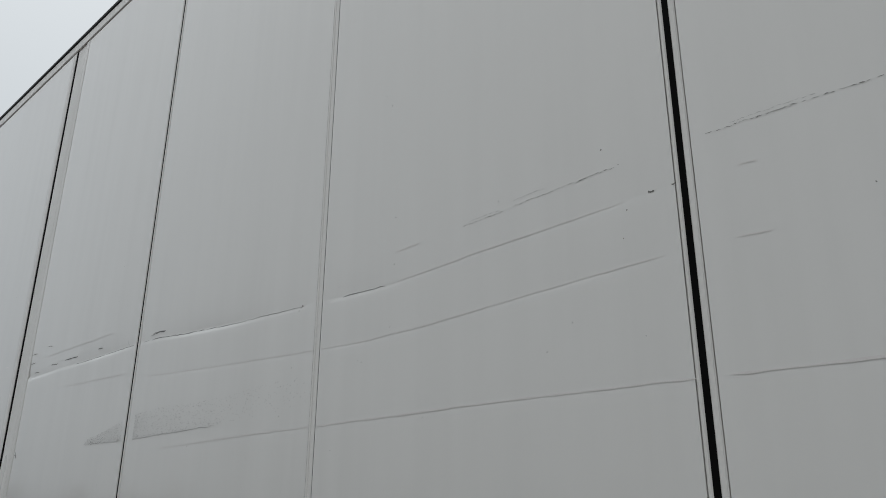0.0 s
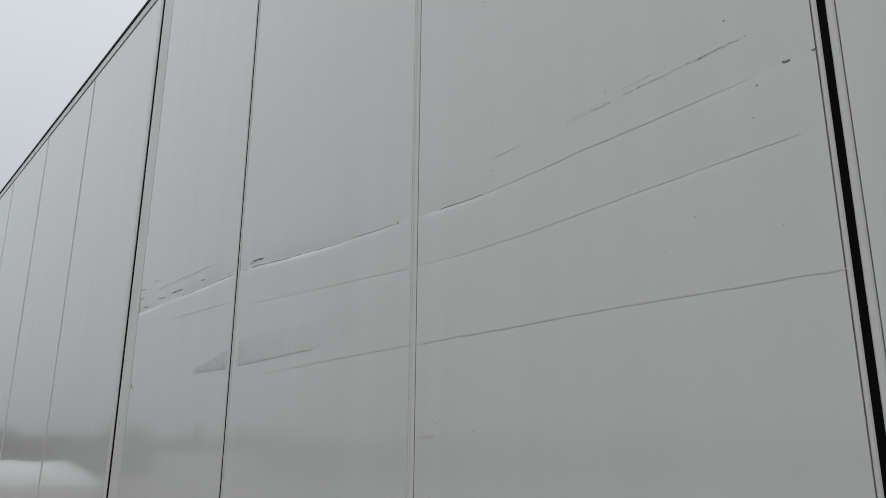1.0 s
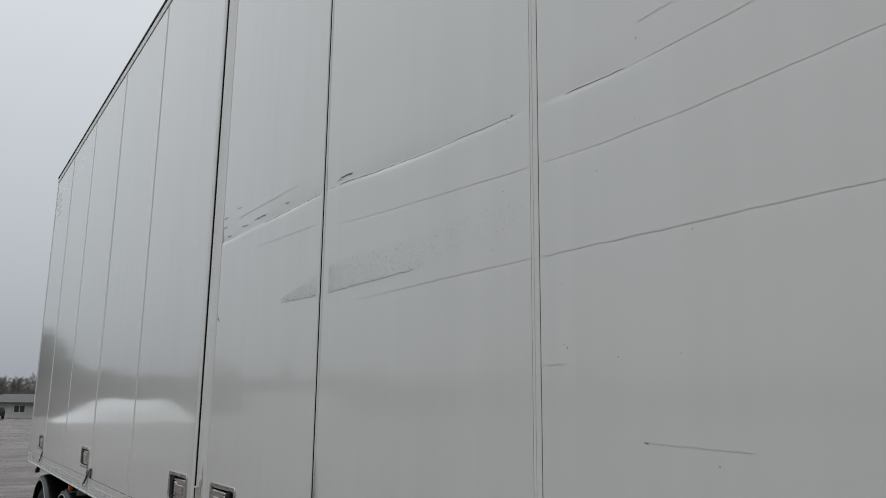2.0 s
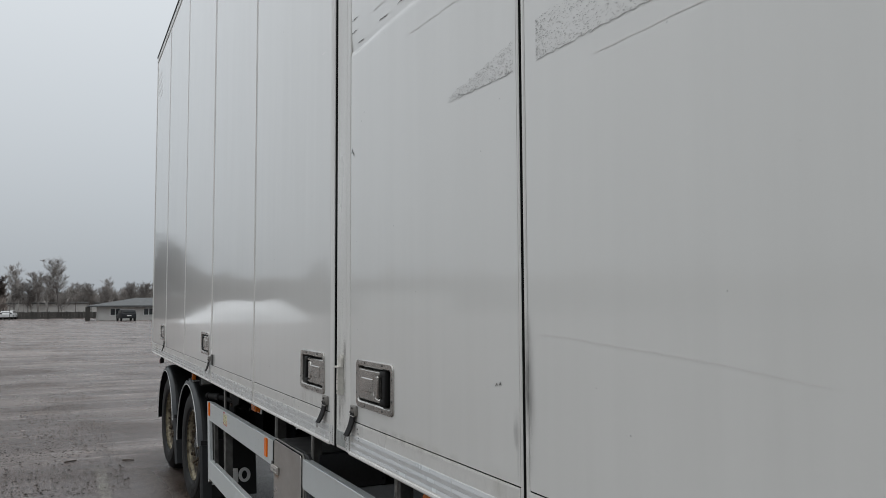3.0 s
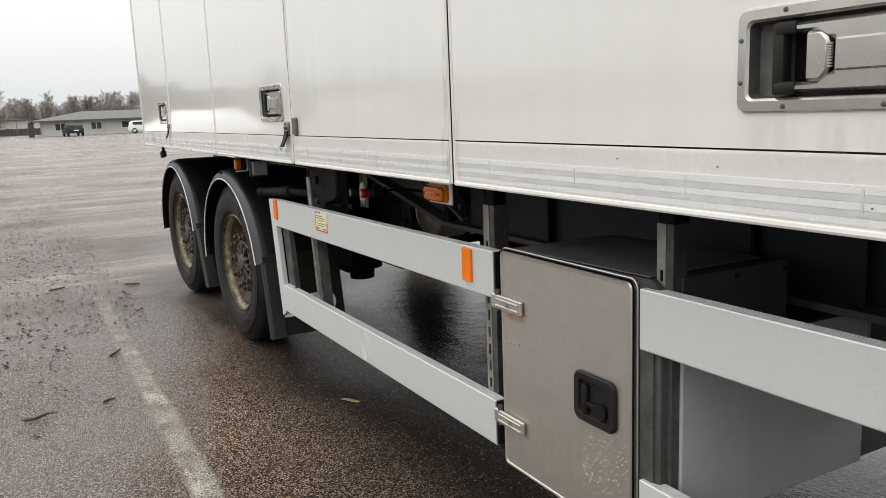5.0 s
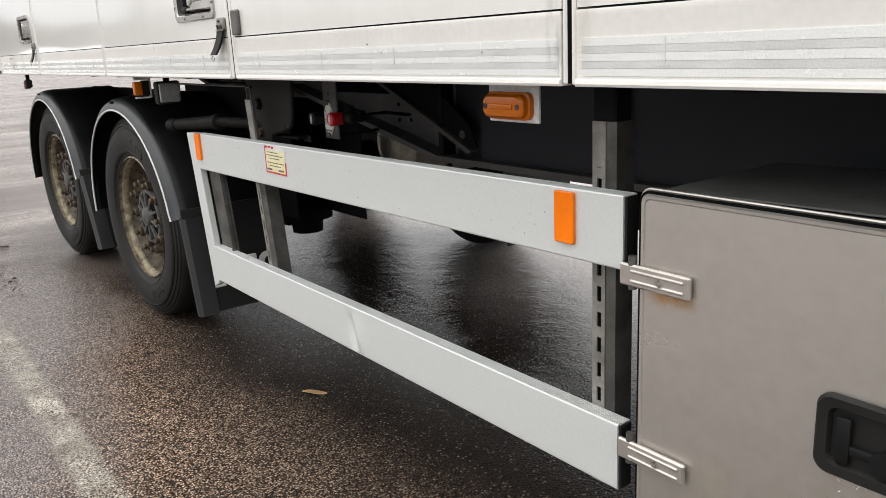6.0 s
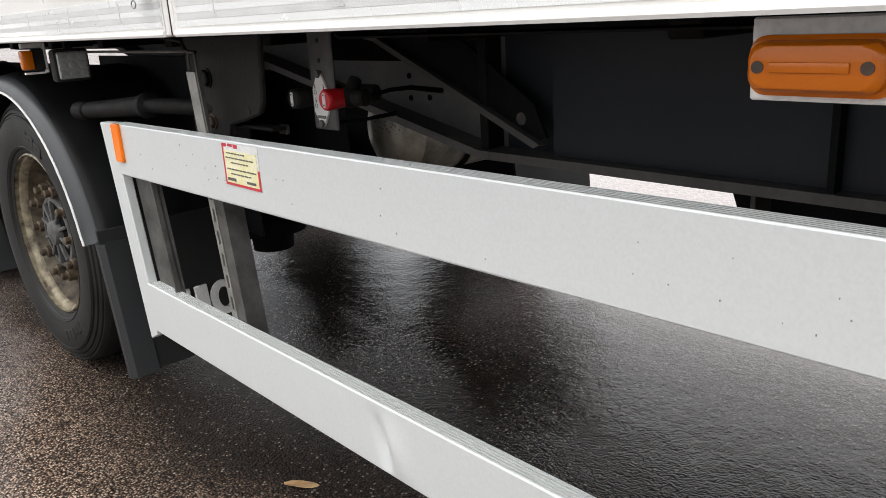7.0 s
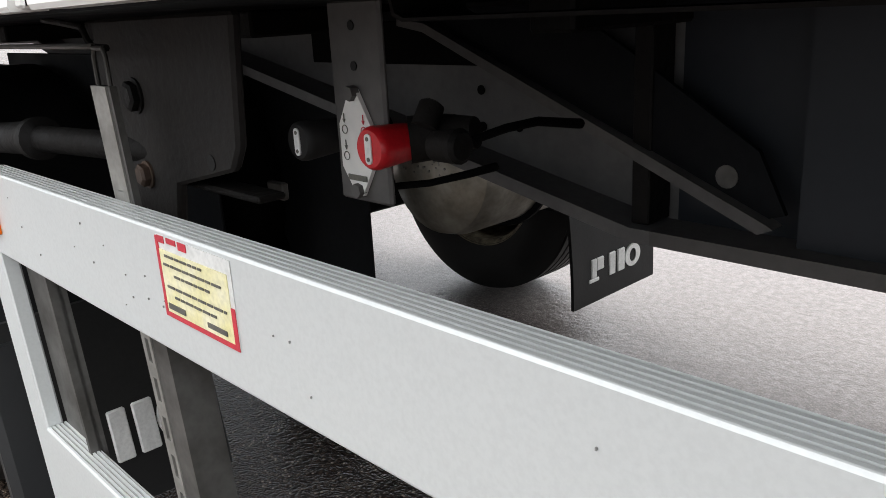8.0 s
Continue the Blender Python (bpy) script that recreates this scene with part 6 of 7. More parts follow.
def knob(x, z, m, y0=1.545):
    bm = B()
    lathe(bm, [(0.0, 0.0), (0.0185, 0.0), (0.0212, 0.003), (0.022, 0.008), (0.0212, 0.02), (0.019, 0.05), (0.0, 0.05)], 28)
    bmesh.ops.translate(bm, verts=bm.verts, vec=(x, y0, z))
    k = tp("valve_knob", bm, m, vb, "red valve knob" if m == RED else "black valve knob")
    bm = B()
    loft(bm, [[(x + a, y0 + 0.0004, z + b) for a, b in rounded(0.0095, 0.030, 0.0045, 4)], [(x + a, y0 - 0.0015, z + b) for a, b in rounded(0.0095, 0.030, 0.0045, 4)]], False, True)
    badge = tp("knob_badge", bm, WHITE, vb)
    for zz in (-0.010, 0.010):
        tp("badge_rivet", tube(B(), [(x, y0 - 0.001, z + zz), (x, y0 - 0.0022, z + zz)], 0.0022, 8), INK, badge)
    tp("valve_stem", tube(B(), [(x, y0 + 0.045, z), (x, y0 + 0.12, z)], [0.019, 0.019], 14), CHASSIS, vb)
    return k


knob(-6.944, 1.060, RED, 1.56)
knob(-7.066, 1.057, TYRE, 1.56)
bm = tube(B(), [(-6.941, 1.61, 1.062), (-6.916, 1.64, 1.064), (-6.886, 1.65, 1.068)], [0.024, 0.022, 0.016], 12)
tube(bm, [(-6.918, 1.61, 1.075), (-6.921, 1.625, 1.096), (-6.921, 1.627, 1.099)], [0.014, 0.013, 0.008], 14)
tube(bm, [(-6.891, 1.60, 1.062), (-6.859, 1.60, 1.064), (-6.855, 1.60, 1.064)], [0.015, 0.017, 0.013], 16)
tp("valve_body", bm, DUSTED, vb, "dusty valve body with pipe fitting")
tp("hose", tube(B(), [(-6.861, 1.61, 1.066), (-6.855, 1.66, 1.073), (-6.865, 1.72, 1.071), (-6.893, 1.83, 1.052)], [0.004, 0.0045, 0.005, 0.006], 10), SEAL, vb)
tp("hose", tube(B(), [(-6.998, 1.62, 1.004), (-6.968, 1.66, 1.005), (-6.948, 1.70, 1.010), (-6.943, 1.74, 1.012)], [0.004, 0.004, 0.0045, 0.005], 10), SEAL, vb)

# ---- side lamps ----


def marker(xc, zc, w, h, y=1.345, plate=True):
    bm = box(B(), xc - w / 2 - 0.004, xc + w / 2 + 0.012, y + 0.004, y + 0.012, zc - h / 2 - 0.006, BOT - 0.004, 0.002)
    lamp = tp("side_marker", bm, WHITE, label="amber side marker lamp on a white bracket")
    rl = lambda ww, hh, r, yy: [(xc + a, yy, zc + b) for a, b in rounded(ww, hh, r, 5)]
    tp("lamp_base", loft(B(), [rl(w, h, h * 0.3, y + 0.004), rl(w, h, h * 0.3, y - 0.006), rl(w - 0.01, h - 0.01, h * 0.25, y - 0.008)], False, True), AMBER, lamp)
    tp("lamp_lens", loft(B(), [rl(w - 0.008, h - 0.008, h * 0.28, y - 0.006), rl(w - 0.01, h - 0.01, h * 0.27, y - 0.018), rl(w - 0.018, h - 0.016, h * 0.24, y - 0.0225), rl(w - 0.024, h - 0.022, h * 0.2, y - 0.0235)], False, True), AMBER, lamp, "amber lens")
    for s in (-1, 1):
        tp("lamp_screw", tube(B(), [(xc + s * (w / 2 - 0.0165), y - 0.020, zc), (xc + s * (w / 2 - 0.0165), y - 0.0245, zc)], 0.0055, 16), RUST, lamp)
    tp("lens_rib", box(B(), xc - w * 0.28, xc + w * 0.26, y - 0.0262, y - 0.022, zc - 0.0045, zc + 0.0045, 0.0015, 2), AMBER, lamp)


marker(-5.888, 1.156, 0.124, 0.052, 1.372)
marker(-3.50, 1.150, 0.122, 0.056, 1.37)
# small marker and square work lamp that face along the trailer
bm = box(B(), -8.215, -8.195, 1.404, 1.412, 1.108, BOT - 0.004, 0.002)
box(bm, -8.215, -8.195, 1.345, 1.4035, 1.106, 1.112, 0.002)
box(bm, -8.215, -8.195, 1.345, 1.4035, 1.182, BOT - 0.004, 0.002)
sm = tp("small_marker", bm, WHITE, label="small amber marker on a white bracket")
tp("lamp_body", box(B(), -8.213, -8.190, 1.372, 1.403, 1.116, 1.180, 0.004), RUBBER, sm)
tp("lamp_lens", box(B(), -8.213, -8.180, 1.338, 1.3715, 1.120, 1.176, 0.006, 2), AMBER, sm, "amber lens")
bm = box(B(), -8.075, -8.030, 1.380, 1.480, 1.084, 1.176, 0.010, 2)
wl = tp("work_lamp", bm, RUBBER, label="square black work lamp with clear lens")
tp("lamp_glass", box(B(), -8.031, -8.024, 1.388, 1.472, 1.092, 1.168, 0.004), LENS, wl)
for i in range(3):
    for j in range(3):
        py, pz = 1.403 + 0.027 * i, 1.105 + 0.025 * j
        tp("led_cup", tube(B(), [(-8.026, py, pz), (-8.0232, py, pz), (-8.0228, py, pz)], [0.012, 0.011, 0.008], 12), LENS, wl)
tp("lamp_stay", box(B(), -8.06, -8.04, 1.42, 1.44, 1.17, BOT - 0.003), CHASSIS, wl)
fl = tp("front_lamp", box(B(), -10.495, -10.455, FACE + 0.02, FACE + 0.06, 1.115, 1.165, 0.006), RUBBER, label="small dark red marker lamp under the front corner")
tp("lamp_lens", box(B(), -10.515, -10.4955, FACE + 0.018, FACE + 0.055, 1.108, 1.155, 0.005), DARKRED, fl, "dark red lens")
tp("lamp_stay", box(B(), -10.485, -10.465, FACE + 0.03, FACE + 0.05, 1.165, BOT - 0.003), CHASSIS, fl)

# ---- litter on the lot ----


def stick(pts, r):
    solid("twig", tube(B(), pts, [r, r * 1.1, r * 0.8, r * 0.3][:len(pts)], 6), STICK, "wet brown twig lying on the asphalt", "twig", group="twigs on the lot")


stick([(-7.95, 0.16, 0.008), (-7.93, 0.21, 0.012), (-7.98, 0.26, 0.009), (-7.97, 0.31, 0.008)], 0.008)
stick([(-8.0, 0.52, 0.006), (-8.015, 0.55, 0.008), (-8.02, 0.58, 0.006)], 0.006)
stick([(-9.0, -0.18, 0.006), (-9.04, -0.14, 0.008), (-9.06, -0.10, 0.006)], 0.006)
stick([(-9.27, -0.27, 0.006), (-9.2, -0.2, 0.008), (-9.12, -0.16, 0.006)], 0.007)
stick([(-11.08, 1.0, 0.006), (-11.05, 1.06, 0.008), (-11.02, 1.12, 0.006)], 0.007)
for k in range(9):
    x, y, a = rng.uniform(-16, -8.5), rng.uniform(-2.6, 0.9), rng.uniform(0, 3.14)
    l = rng.uniform(0.06, 0.14)
    stick([(x - l * math.cos(a), y - l * math.sin(a), 0.006), (x + 0.02, y, 0.010), (x + l * math.cos(a), y + l * math.sin(a), 0.006)], rng.uniform(0.004, 0.008))


def leaf(x, y, a, l):
    bm = B()
    n = 7
    ring = []
    for k in range(n):
        f = k / (n - 1)
        w = l * 0.16 * math.sin(math.pi * f) ** 0.7 + 0.0008
        ring.append((bm.verts.new((l * (f - 0.5), -w, 0.006 + 0.004 * math.sin(5 * f))), bm.verts.new((l * (f - 0.5), 0, 0.0045)), bm.verts.new((l * (f - 0.5), w, 0.007 + 0.003 * math.cos(4 * f)))))
    for p, q in zip(ring, ring[1:]):
        bm.faces.new((p[0], q[0], q[1], p[1]))
        bm.faces.new((p[1], q[1], q[2], p[2]))
    ex = bmesh.ops.extrude_face_region(bm, geom=bm.faces[:])
    bmesh.ops.translate(bm, verts=[v for v in ex["geom"] if isinstance(v, bmesh.types.BMVert)], vec=(0, 0, 0.001))
    solid("dead_leaf", bm, DEADLEAF, "narrow orange-brown dead leaf on wet asphalt", "leaf", at=pose(x, y, 0, 0, 0, math.degrees(a)), group="dead leaves")


leaf(-7.285, 1.585, 0.72, 0.10)
# loose grit and leaf crumbs
bm = B()
for k in range(34000):
    x = -7.6 - abs(rng.gauss(0, 6.5))
    y = rng.gauss(-1.5, 2.0) if k % 3 else rng.uniform(-7.5, 1.0)
    if x > -9.5 and y > 0.45 or y > 1.0 or noise.noise((x * 0.6, y * 0.6, 4.0)) < rng.uniform(-0.9, 0.1):
        continue
    if x > -8.8 and rng.random() < 0.75:
        continue
    r = rng.uniform(0.0038, 0.0105) * rng.choice((0.8, 1, 1, 1, 1.7))
    a = rng.uniform(0, 3.14)
    c, s = math.cos(a) * r, math.sin(a) * r
    e = rng.uniform(0.35, 0.8)
    b0 = [bm.verts.new((x + c, y + s, 0.001)), bm.verts.new((x - s * e, y + c * e, 0.001)), bm.verts.new((x - c, y - s, 0.001)), bm.verts.new((x + s * e, y - c * e, 0.001))]
    t = bm.verts.new((x + rng.uniform(-0.3, 0.3) * r, y, r * 0.55))
    for i in range(4):
        bm.faces.new((b0[i], b0[(i + 1) % 4], t))
solid("grit", bm, GRITM, "scattered dark grit and leaf crumbs on asphalt", "grit", kind="stuff")

# ---- far side of the lot ----
# low house with a hipped roof
HX = -113.0
house = thing("house", "low pale single-storey house with a grey-green hipped roof", "house", at=pose(HX, 14.5, 0))
part("wall", box(B(), -5, 0, -10.4, 14, 0, 1.84, 0.02), RENDERWALL, house)
bm = B()
e = [bm.verts.new(p) for p in ((1.0, -11.6, 1.76), (1.0, 15, 1.76), (-6, 15, 1.76), (-6, -11.6, 1.76))]
e2 = [bm.verts.new(p) for p in ((1.0, -11.6, 1.92), (1.0, 15, 1.92), (-6, 15, 1.92), (-6, -11.6, 1.92))]
r = [bm.verts.new(p) for p in ((-2.5, -5.6, 2.95), (-2.5, 11, 2.95))]
for q in ((e[3], e[2], e[1], e[0]), (e[0], e[1], e2[1], e2[0]), (e[1], e[2], e2[2], e2[1]), (e[2], e[3], e2[3], e2[2]), (e[3], e[0], e2[0], e2[3]), (e2[0], e2[1], r[1], r[0]), (e2[1], e2[2], r[1]), (e2[2], e2[3], r[0], r[1]), (e2[3], e2[0], r[0])):
    bm.faces.new(q)
part("roof", bm, ROOFING, house)
for yy, w, z0, z1 in ((-8.3, 1.4, 0.60, 1.6), (-4.2, 1.4, 0.60, 1.6), (-0.4, 1.8, 0.65, 1.65), (6.5, 2.2, 0.65, 1.6)):
    win = part("window", box(B(), 0.0, 0.06, yy - w / 2, yy + w / 2, z0, z1, 0.01), WHITE, house)
    part("pane", box(B(), 0.06, 0.075, yy - w / 2 + 0.12, yy - 0.05, z0 + 0.1, z1 - 0.1), GLASS_DARK, win)
    part("pane", box(B(), 0.06, 0.075, yy + 0.05, yy + w / 2 - 0.12, z0 + 0.1, z1 - 0.1), GLASS_DARK, win)
part("door", box(B(), 0.0, 0.07, 1.6, 2.6, 0.05, 1.74, 0.01), GLASS_DARK, house)
part("entrance_wall", box(B(), 0.0, 0.8, -11.9, -11.3, 0, 1.75, 0.02), FENCE, house)


def car(name, label, paint, at, length=4.5, width=1.8, height=1.6, van=0.0):
    """A parked car: body, glasshouse, wheels, lamps, plate as a bar. It faces +x in its own frame."""
    c = thing(name, label, "car", at=at, group="parked cars")
    L2, W2 = length / 2, width / 2
    sec = [(-L2, 0.35), (-L2 - 0.03, 0.7), (-L2 + 0.08, 0.95), (-L2 + 0.25, height * 0.93), (-L2 + 0.55, height), (0.35, height), (0.95, 1.0), (L2 - 0.25, 0.85), (L2, 0.62), (L2, 0.32)]
    loops = []
    for f, s in ((-1, 0.86), (-0.93, 0.97), (-0.5, 1), (0.5, 1), (0.93, 0.97), (1, 0.86)):
        loops.append([(x * s if z < 0.95 else x * s, W2 * f * (1 if z < 1.0 else 0.86), 0.32 + (z - 0.32) * (s * 0.3 + 0.7)) for x, z in sec])
    part("body", loft(B(), loops, True, True), paint, c)
    for s in (-1, 1):
        bm = B()
        prism(bm, [(-L2 + 0.55, 1.02), (0.75, 1.02), (0.35, height - 0.12), (-L2 + 0.68, height - 0.12)], W2 * s * 0.93 - 0.02, W2 * s * 0.93 + 0.02)
        part("side_glass", bm, GLASS_DARK, c)
        part("tail_lamp", box(B(), -L2 - 0.03, -L2 + 0.12, *sorted((s * W2 * 0.6, s * W2 * 0.9)), 0.78, 0.95, 0.02), GLASS_DARK, c)
        part("head_lamp", box(B(), L2 - 0.2, L2 - 0.02, *sorted((s * W2 * 0.55, s * W2 * 0.85)), 0.62, 0.76, 0.02), LENS, c)
        for x in (-L2 * 0.62, L2 * 0.62):
            bm = B()
            lathe(bm, [(0.2, -0.1), (0.3, -0.1), (0.33, -0.06), (0.33, 0.06), (0.3, 0.1), (0.2, 0.1)], 24, True)
            w = part("wheel", bm, TYRE, c, at=pose(x, s * (W2 - 0.1), 0.33))
            bm = B()
            lathe(bm, [(0.0, -0.07), (0.19, -0.085), (0.205, -0.06), (0.205, 0.06), (0.19, 0.085), (0.0, 0.07)], 20)
            part("rim", bm, HANDLE, w)
    part("rear_window", box(B(), -L2 + 0.10, -L2 + 0.16, -W2 * 0.7, W2 * 0.7, 1.02, height - 0.2, 0.02), GLASS_DARK, c)
    part("plate_bar", box(B(), -L2 - 0.06, -L2 - 0.02, -0.26, 0.26, 0.62, 0.73), WHITE, c)
    return c


car("parked_car", "dark parked estate car seen from behind", CAR_DARK, pose(-106.5, 7.1, 0, 0, 0, 186), 4.2, 1.75, 1.42)
car("parked_car", "white parked car beside the house", CAR_WHITE, pose(-107, 15.3, 0, 0, 0, 80), 4.1, 1.75, 1.5)
car("parked_car", "white parked car below the dark trees", CAR_WHITE, pose(-133.2, -7.2, 0, 0, 0, 172), 3.8, 1.7, 1.3)

# board fence along the lot edge: posts and boards
fence = thing("board_fence", "dark weathered board fence along the lot", "fence", at=pose(-135, 0, 0))
for k in range(46):
    yy = -14.0 + 0.42 * k
    part("board", box(B(), -0.03, 0.03, yy, yy + 0.412, 0.02, 1.02 + 0.03 * math.sin(k * 1.7) - (0.2 if k < 12 else 0)), FENCE, fence)
for k in range(9):
    part("fence_post", box(B(), -0.15, -0.04, -14.0 + 2.4 * k, -13.88 + 2.4 * k, 0, 1.15), FENCE, fence)
hall = thing("long_hall", "long pale low hall behind the fence", "building", at=pose(-168, -2, 0))
part("wall", box(B(), -6, 0, -8.8, 9, 0, 2.45, 0.03), RENDERWALL, hall)
part("roof", box(B(), -6.4, 0.4, -9.2, 9.4, 2.45, 2.65, 0.05), ROOFING, hall)
shed = thing("pale_shed", "plain pale metal shed at the lot edge", "building", at=pose(-98, -37.5, 0))
part("wall", box(B(), -5, 0, -7.8, 4.2, 0, 3.9, 0.03), WHITE, shed)
part("roof", box(B(), -5.3, 0.3, -8.1, 4.5, 3.9, 4.15, 0.05), ROOFING, shed)

wire_fence = thing("wire_fence", "thin grey wire fence with steel posts", "fence", at=pose(-125, -9.6, 0))
for k in range(5):
    part("fence_post", tube(B(), [(0, -3.0 + 1.5 * k, 0), (0, -3.0 + 1.5 * k, 2.3)], 0.045, 8), GALV, wire_fence)
for zz in (0.4, 1.3, 2.25):
    part("fence_rail", tube(B(), [(0.05, -3.0, zz), (0.05, 3.0, zz)], 0.03, 6), GALV, wire_fence)

# heap of old snow pushed to the lot edge
bm = B()
n1, n2 = 40, 22
hv = []
for i in range(n1 + 1):
    row = []
    for j in range(n2 + 1):
        u, v = i / n1 * 2 - 1, j / n2 * 2 - 1
        b = max(0.0, 1 - abs(u) ** 5.0) * max(0.0, 1 - abs(v) ** 2.5)
        x, y = v * 4.5, u * 6.6
        h = 2.4 * b ** 0.6 * (0.9 + 0.22 * noise.noise((x * 0.5, y * 0.4, 3.0)) + 0.08 * noise.noise((x * 1.9, y * 1.9, 1.0)))
        if u > 0.45:
            h *= 1 - 0.8 * ((u - 0.45) / 0.55) ** 0.9
        row.append(bm.verts.new((x, y, h - 0.03)))
    hv.append(row)
for i in range(n1):
    for j in range(n2):
        bm.faces.new((hv[i][j], hv[i + 1][j], hv[i + 1][j + 1], hv[i][j + 1]))
bmesh.ops.recalc_face_normals(bm, faces=bm.faces)
solid("snow_heap", bm, SNOW, "heap of old ploughed snow on the lot", "snow heap", at=pose(-90, -15.4, 0))

# flood-light mast
mast = thing("light_mast", "tall steel mast with two flood lamps", "light mast", at=pose(-128, -10.0, 0))
part("pole", tube(B(), [(0, 0, 0), (0, 0, 7), (0, 0, 12.4)], [0.10, 0.08, 0.05], 12), GALV, mast)
part("cross_arm", box(B(), -0.04, 0.04, -0.95, 0.95, 12.2, 12.28), GALV, mast)
for yy in (-0.52, 0.52):
    fl = part("flood_lamp", box(B(), -0.18, 0.2, yy - 0.22, yy + 0.22, 12.36, 13.02, 0.06), CHASSIS, mast)
    part("lamp_bracket", box(B(), -0.05, 0.05, yy - 0.05, yy + 0.05, 12.28, 12.38), GALV, mast)
    part("lamp_glass", box(B(), 0.2, 0.22, yy - 0.14, yy + 0.14, 12.48, 12.9), GLASS_DARK, fl)


# ---- trees ----
def sliver(bm, a, b, w):
    d = (b - a)
    u = d.orthogonal().normalized() * w
    v = d.cross(u).normalized() * w
    p = [bm.verts.new(a + u), bm.verts.new(a - u * 0.5 + v * 0.87), bm.verts.new(a - u * 0.5 - v * 0.87)]
    t = bm.verts.new(b)
    for i in range(3):
        bm.faces.new((p[i], p[(i + 1) % 3], t))


def bare_tree(h, seed, bark, spread=0.42, twigs=9, fine_mat=None, width=0.012, label="leafless grey-brown deciduous tree", reach=0.9):
    """Tapered trunk, rising limbs and a haze of fine twigs, or of withered leaves where fine_mat is given."""
    r = random.Random(seed)
    t = thing("bare_tree", label, "tree", group="bare trees")
    wood, fine = B(), B()

    def grow(p, d, length, rad, level):
        pts, rads = [p], [rad]
        n = (6, 4, 3, 2)[level]
        q, dd = p.copy(), d.copy()
        for i in range(n):
            dd = (dd + Vector((r.uniform(-1, 1), r.uniform(-1, 1), r.uniform(-0.15, 0.45))) * (0.10 + 0.05 * level)).normalized()
            q = q + dd * length / n
            pts.append(q.copy())
            rads.append(max(0.012, rad * (1 - 0.8 * (i + 1) / n)))
        tube(wood, pts, rads, (8, 5, 4, 3)[level], False)
        if level < 3:
            m = (15, 7, 6)[level]
            for i in range(m):
                f = r.uniform(0.32 if level == 0 else 0.15, 1.0)
                k = min(n - 1, int(f * n))
                s = pts[k].lerp(pts[k + 1], f * n - k)
                a = r.uniform(0, 6.283)
                side = Vector((math.cos(a), math.sin(a), 0))
                nd = (dd * 0.75 + side * (spread + 0.12 * level) + Vector((0, 0, 0.22))).normalized()
                grow(s, nd, length * (r.uniform(0.34, 0.52) if level == 0 else r.uniform(0.4, 0.6)) * (1.15 - 0.45 * f), rads[k] * 0.5, level + 1)
        else:
            for i in range(twigs):
                s = pts[r.randrange(n + 1)]
                e = s + (dd + Vector((r.uniform(-1, 1), r.uniform(-1, 1), r.uniform(-0.5, 0.8))) * 0.9).normalized() * length * reach * r.uniform(0.5, 1.0)
                sliver(fine, s, e, width)

    grow(Vector((0, 0, -0.1)), Vector((0, 0, 1)), h * 0.86, h * 0.017, 0)
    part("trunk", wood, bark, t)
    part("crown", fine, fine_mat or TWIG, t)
    return t


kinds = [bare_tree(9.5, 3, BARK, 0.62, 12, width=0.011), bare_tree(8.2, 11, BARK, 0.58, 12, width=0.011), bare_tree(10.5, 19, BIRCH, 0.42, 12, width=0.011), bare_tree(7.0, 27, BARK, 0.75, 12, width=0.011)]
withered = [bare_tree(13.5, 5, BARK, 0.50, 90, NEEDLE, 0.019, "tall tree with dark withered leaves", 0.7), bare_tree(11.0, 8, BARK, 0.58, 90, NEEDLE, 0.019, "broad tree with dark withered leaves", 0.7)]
EYE0 = (-3.0, 0.3)


def place(src, az, dist, scale, turn):
    a = radians(az)
    return pose(EYE0[0] + dist * math.cos(a), EYE0[1] + dist * math.sin(a), 0, 0, 0, turn) @ Matrix.Diagonal((scale, scale, scale, 1))


def put(src, m):
    c = copy_thing(src, m)
    c.matrix_basis = m
    return c


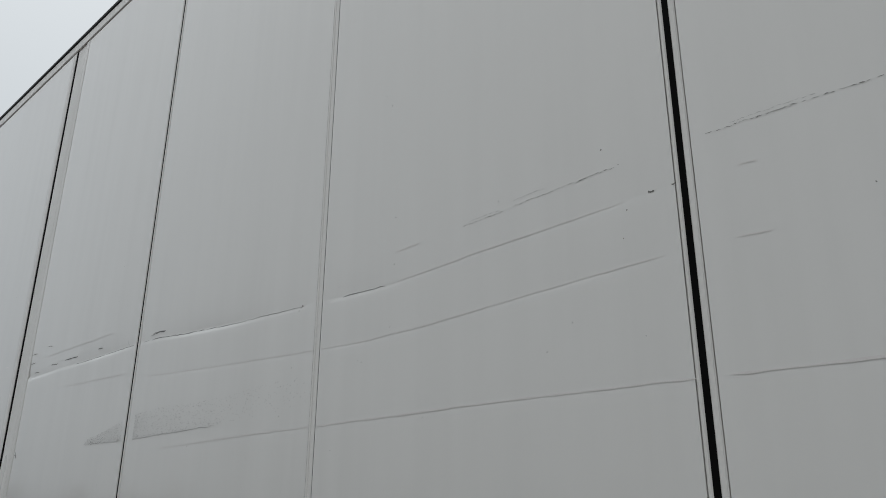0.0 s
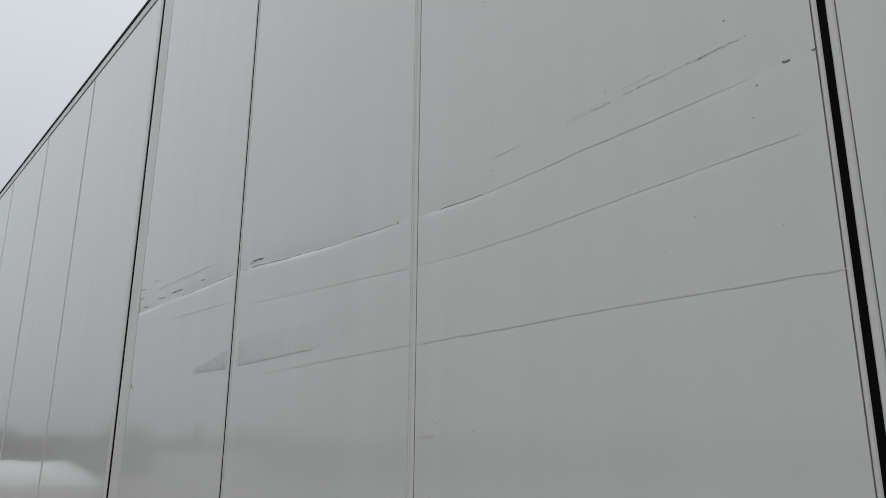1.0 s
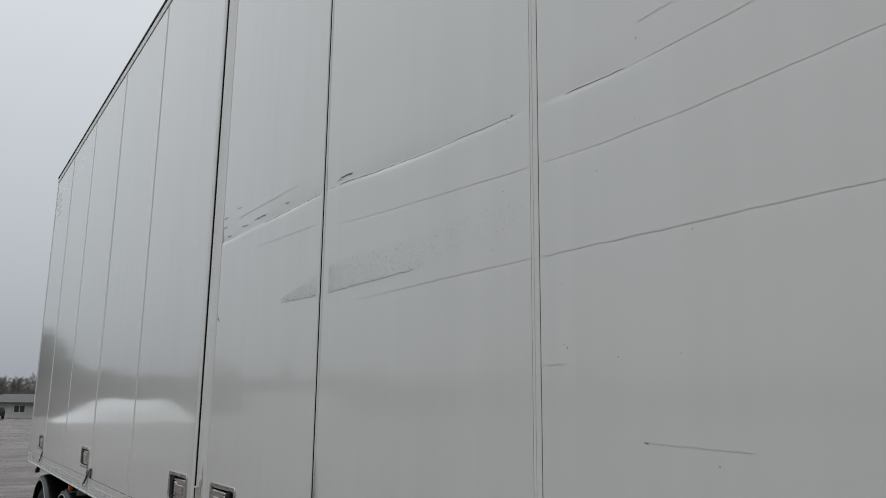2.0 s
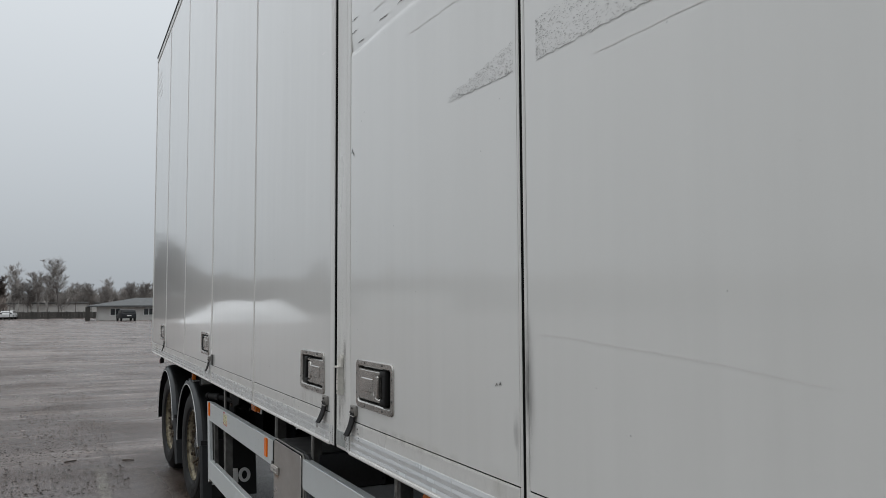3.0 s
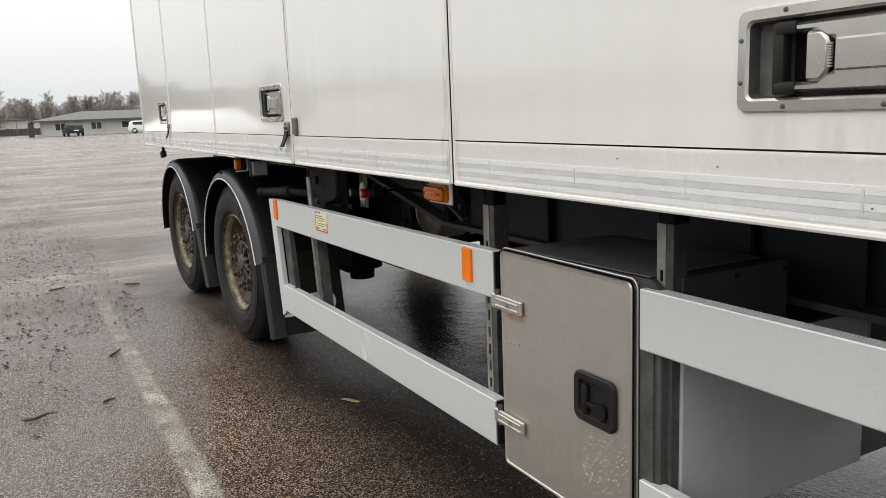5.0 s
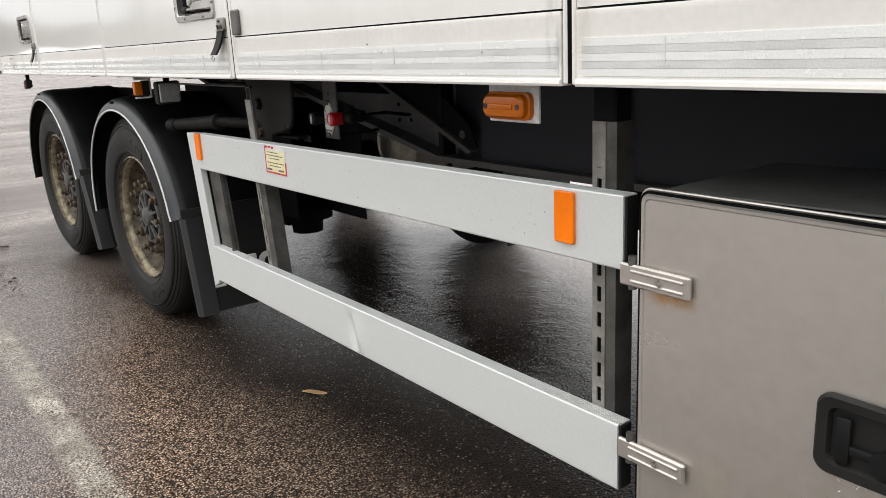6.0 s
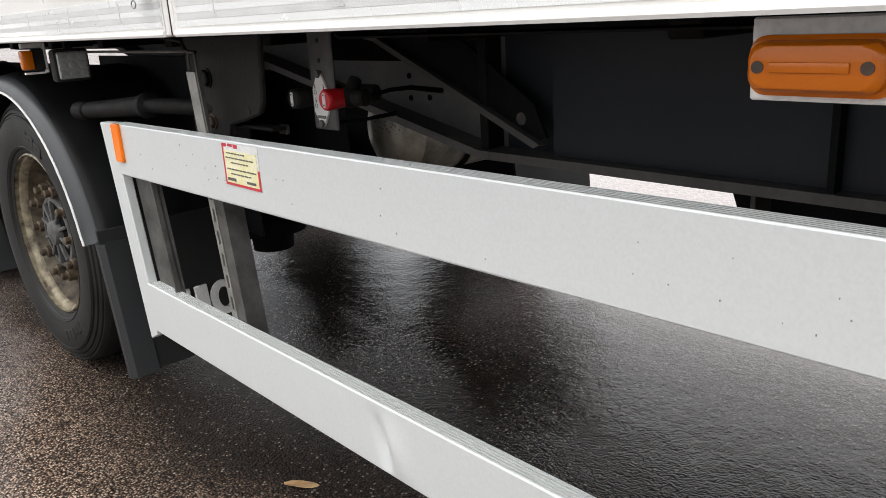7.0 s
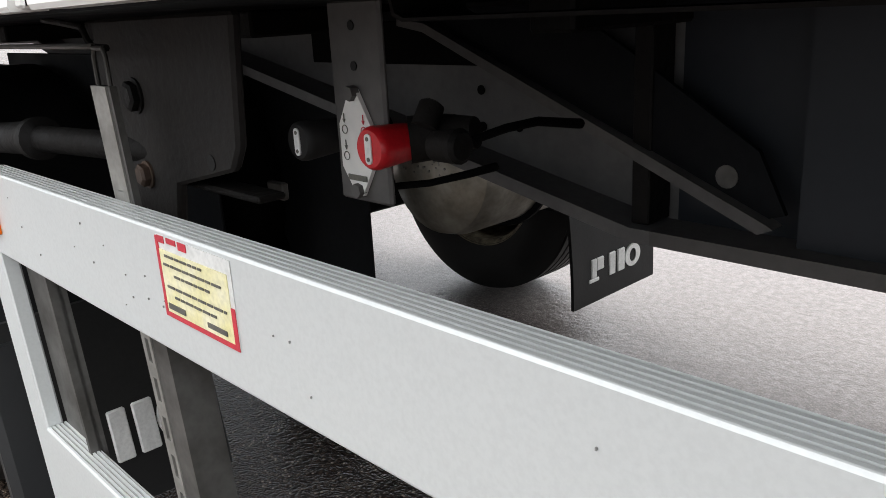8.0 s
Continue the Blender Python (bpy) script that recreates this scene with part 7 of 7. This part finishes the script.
# single trees that stand out against the sky
SINGLES = [(0, -179.6, 140, 0.92), (2, -178.9, 146, 0.62), (1, -177.8, 142, 0.66), (3, -177.0, 140, 0.70), (0, 179.4, 150, 0.58), (3, 178.6, 150, 0.70), (1, 177.6, 150, 0.60),
           (0, 176.2, 140, 0.56), (1, 175.2, 138, 0.64), (2, 174.2, 136, 0.56), (0, 173.4, 138, 0.60), (1, 172.4, 136, 0.70)]
used = set()
for k, az, d, s in SINGLES:
    m = place(None, az, d, s, rng.uniform(0, 360))
    if k not in used:
        used.add(k)
        kinds[k].matrix_basis = m
    else:
        put(kinds[k], m)
for n, (k, az, d, s) in enumerate(((0, -174.9, 134, 0.75), (1, -175.3, 137, 0.70), (0, -173.9, 136, 0.74), (1, -173.3, 132, 0.74), (1, -175.9, 141, 0.58), (1, -175.05, 133, 0.82), (0, -174.5, 134, 0.84))):
    m = place(None, az, d, s, rng.uniform(0, 360))
    if n < 2:
        withered[k].matrix_basis = m
    else:
        put(withered[k], m)
# thinner wood behind and round the lot
for n in range(150):
    az = 166 + n * 0.24 + rng.uniform(-0.3, 0.3) if n < 70 else 181.5 + (n - 70) * 1.35 + rng.uniform(-0.4, 0.4)
    d = rng.uniform(158, 190)
    put(kinds[rng.randrange(4)], place(None, az, d, rng.uniform(0.55, 0.95) * (0.70 if n < 70 else 1.25), rng.uniform(0, 360)))
# dark thicket under the withered trees
bm = B()
for n in range(2600):
    az = radians(rng.uniform(183.6, 188.5))
    d = rng.uniform(131, 140)
    p = Vector((EYE0[0] + d * math.cos(az), EYE0[1] + d * math.sin(az), 0))
    h = rng.uniform(1.2, 4.6) * (0.75 + 0.5 * noise.noise((math.degrees(az) * 0.9, 3.0, 0)))
    for j in range(4):
        s = p + Vector((rng.uniform(-0.5, 0.5), rng.uniform(-0.5, 0.5), h * rng.uniform(0, 0.85)))
        sliver(bm, s, s + Vector((rng.uniform(-0.6, 0.6), rng.uniform(-0.6, 0.6), rng.uniform(0.4, 1.2))), 0.07)
solid("thicket", bm, NEEDLE, "dark withered thicket below the trees", "bushes", kind="stuff")
# undergrowth belt closing the horizon
bm = B()
for n in range(16000):
    az = radians(rng.uniform(158, 292))
    d = rng.uniform(185, 205)
    p = Vector((EYE0[0] + d * math.cos(az), EYE0[1] + d * math.sin(az), 0))
    h = rng.uniform(2.0, 7.0) * (0.8 + 0.5 * noise.noise((math.degrees(az) * 0.3, 0, 0)))
    if math.degrees(az) > 187.5:
        h = 4.0 + h * 0.95
    for j in range(5):
        s = p + Vector((rng.uniform(-1, 1), rng.uniform(-1, 1), h * rng.uniform(0, 0.95)))
        sliver(bm, s, s + Vector((rng.uniform(-1, 1), rng.uniform(-1, 1), rng.uniform(0.6, 1.8))), 0.16)
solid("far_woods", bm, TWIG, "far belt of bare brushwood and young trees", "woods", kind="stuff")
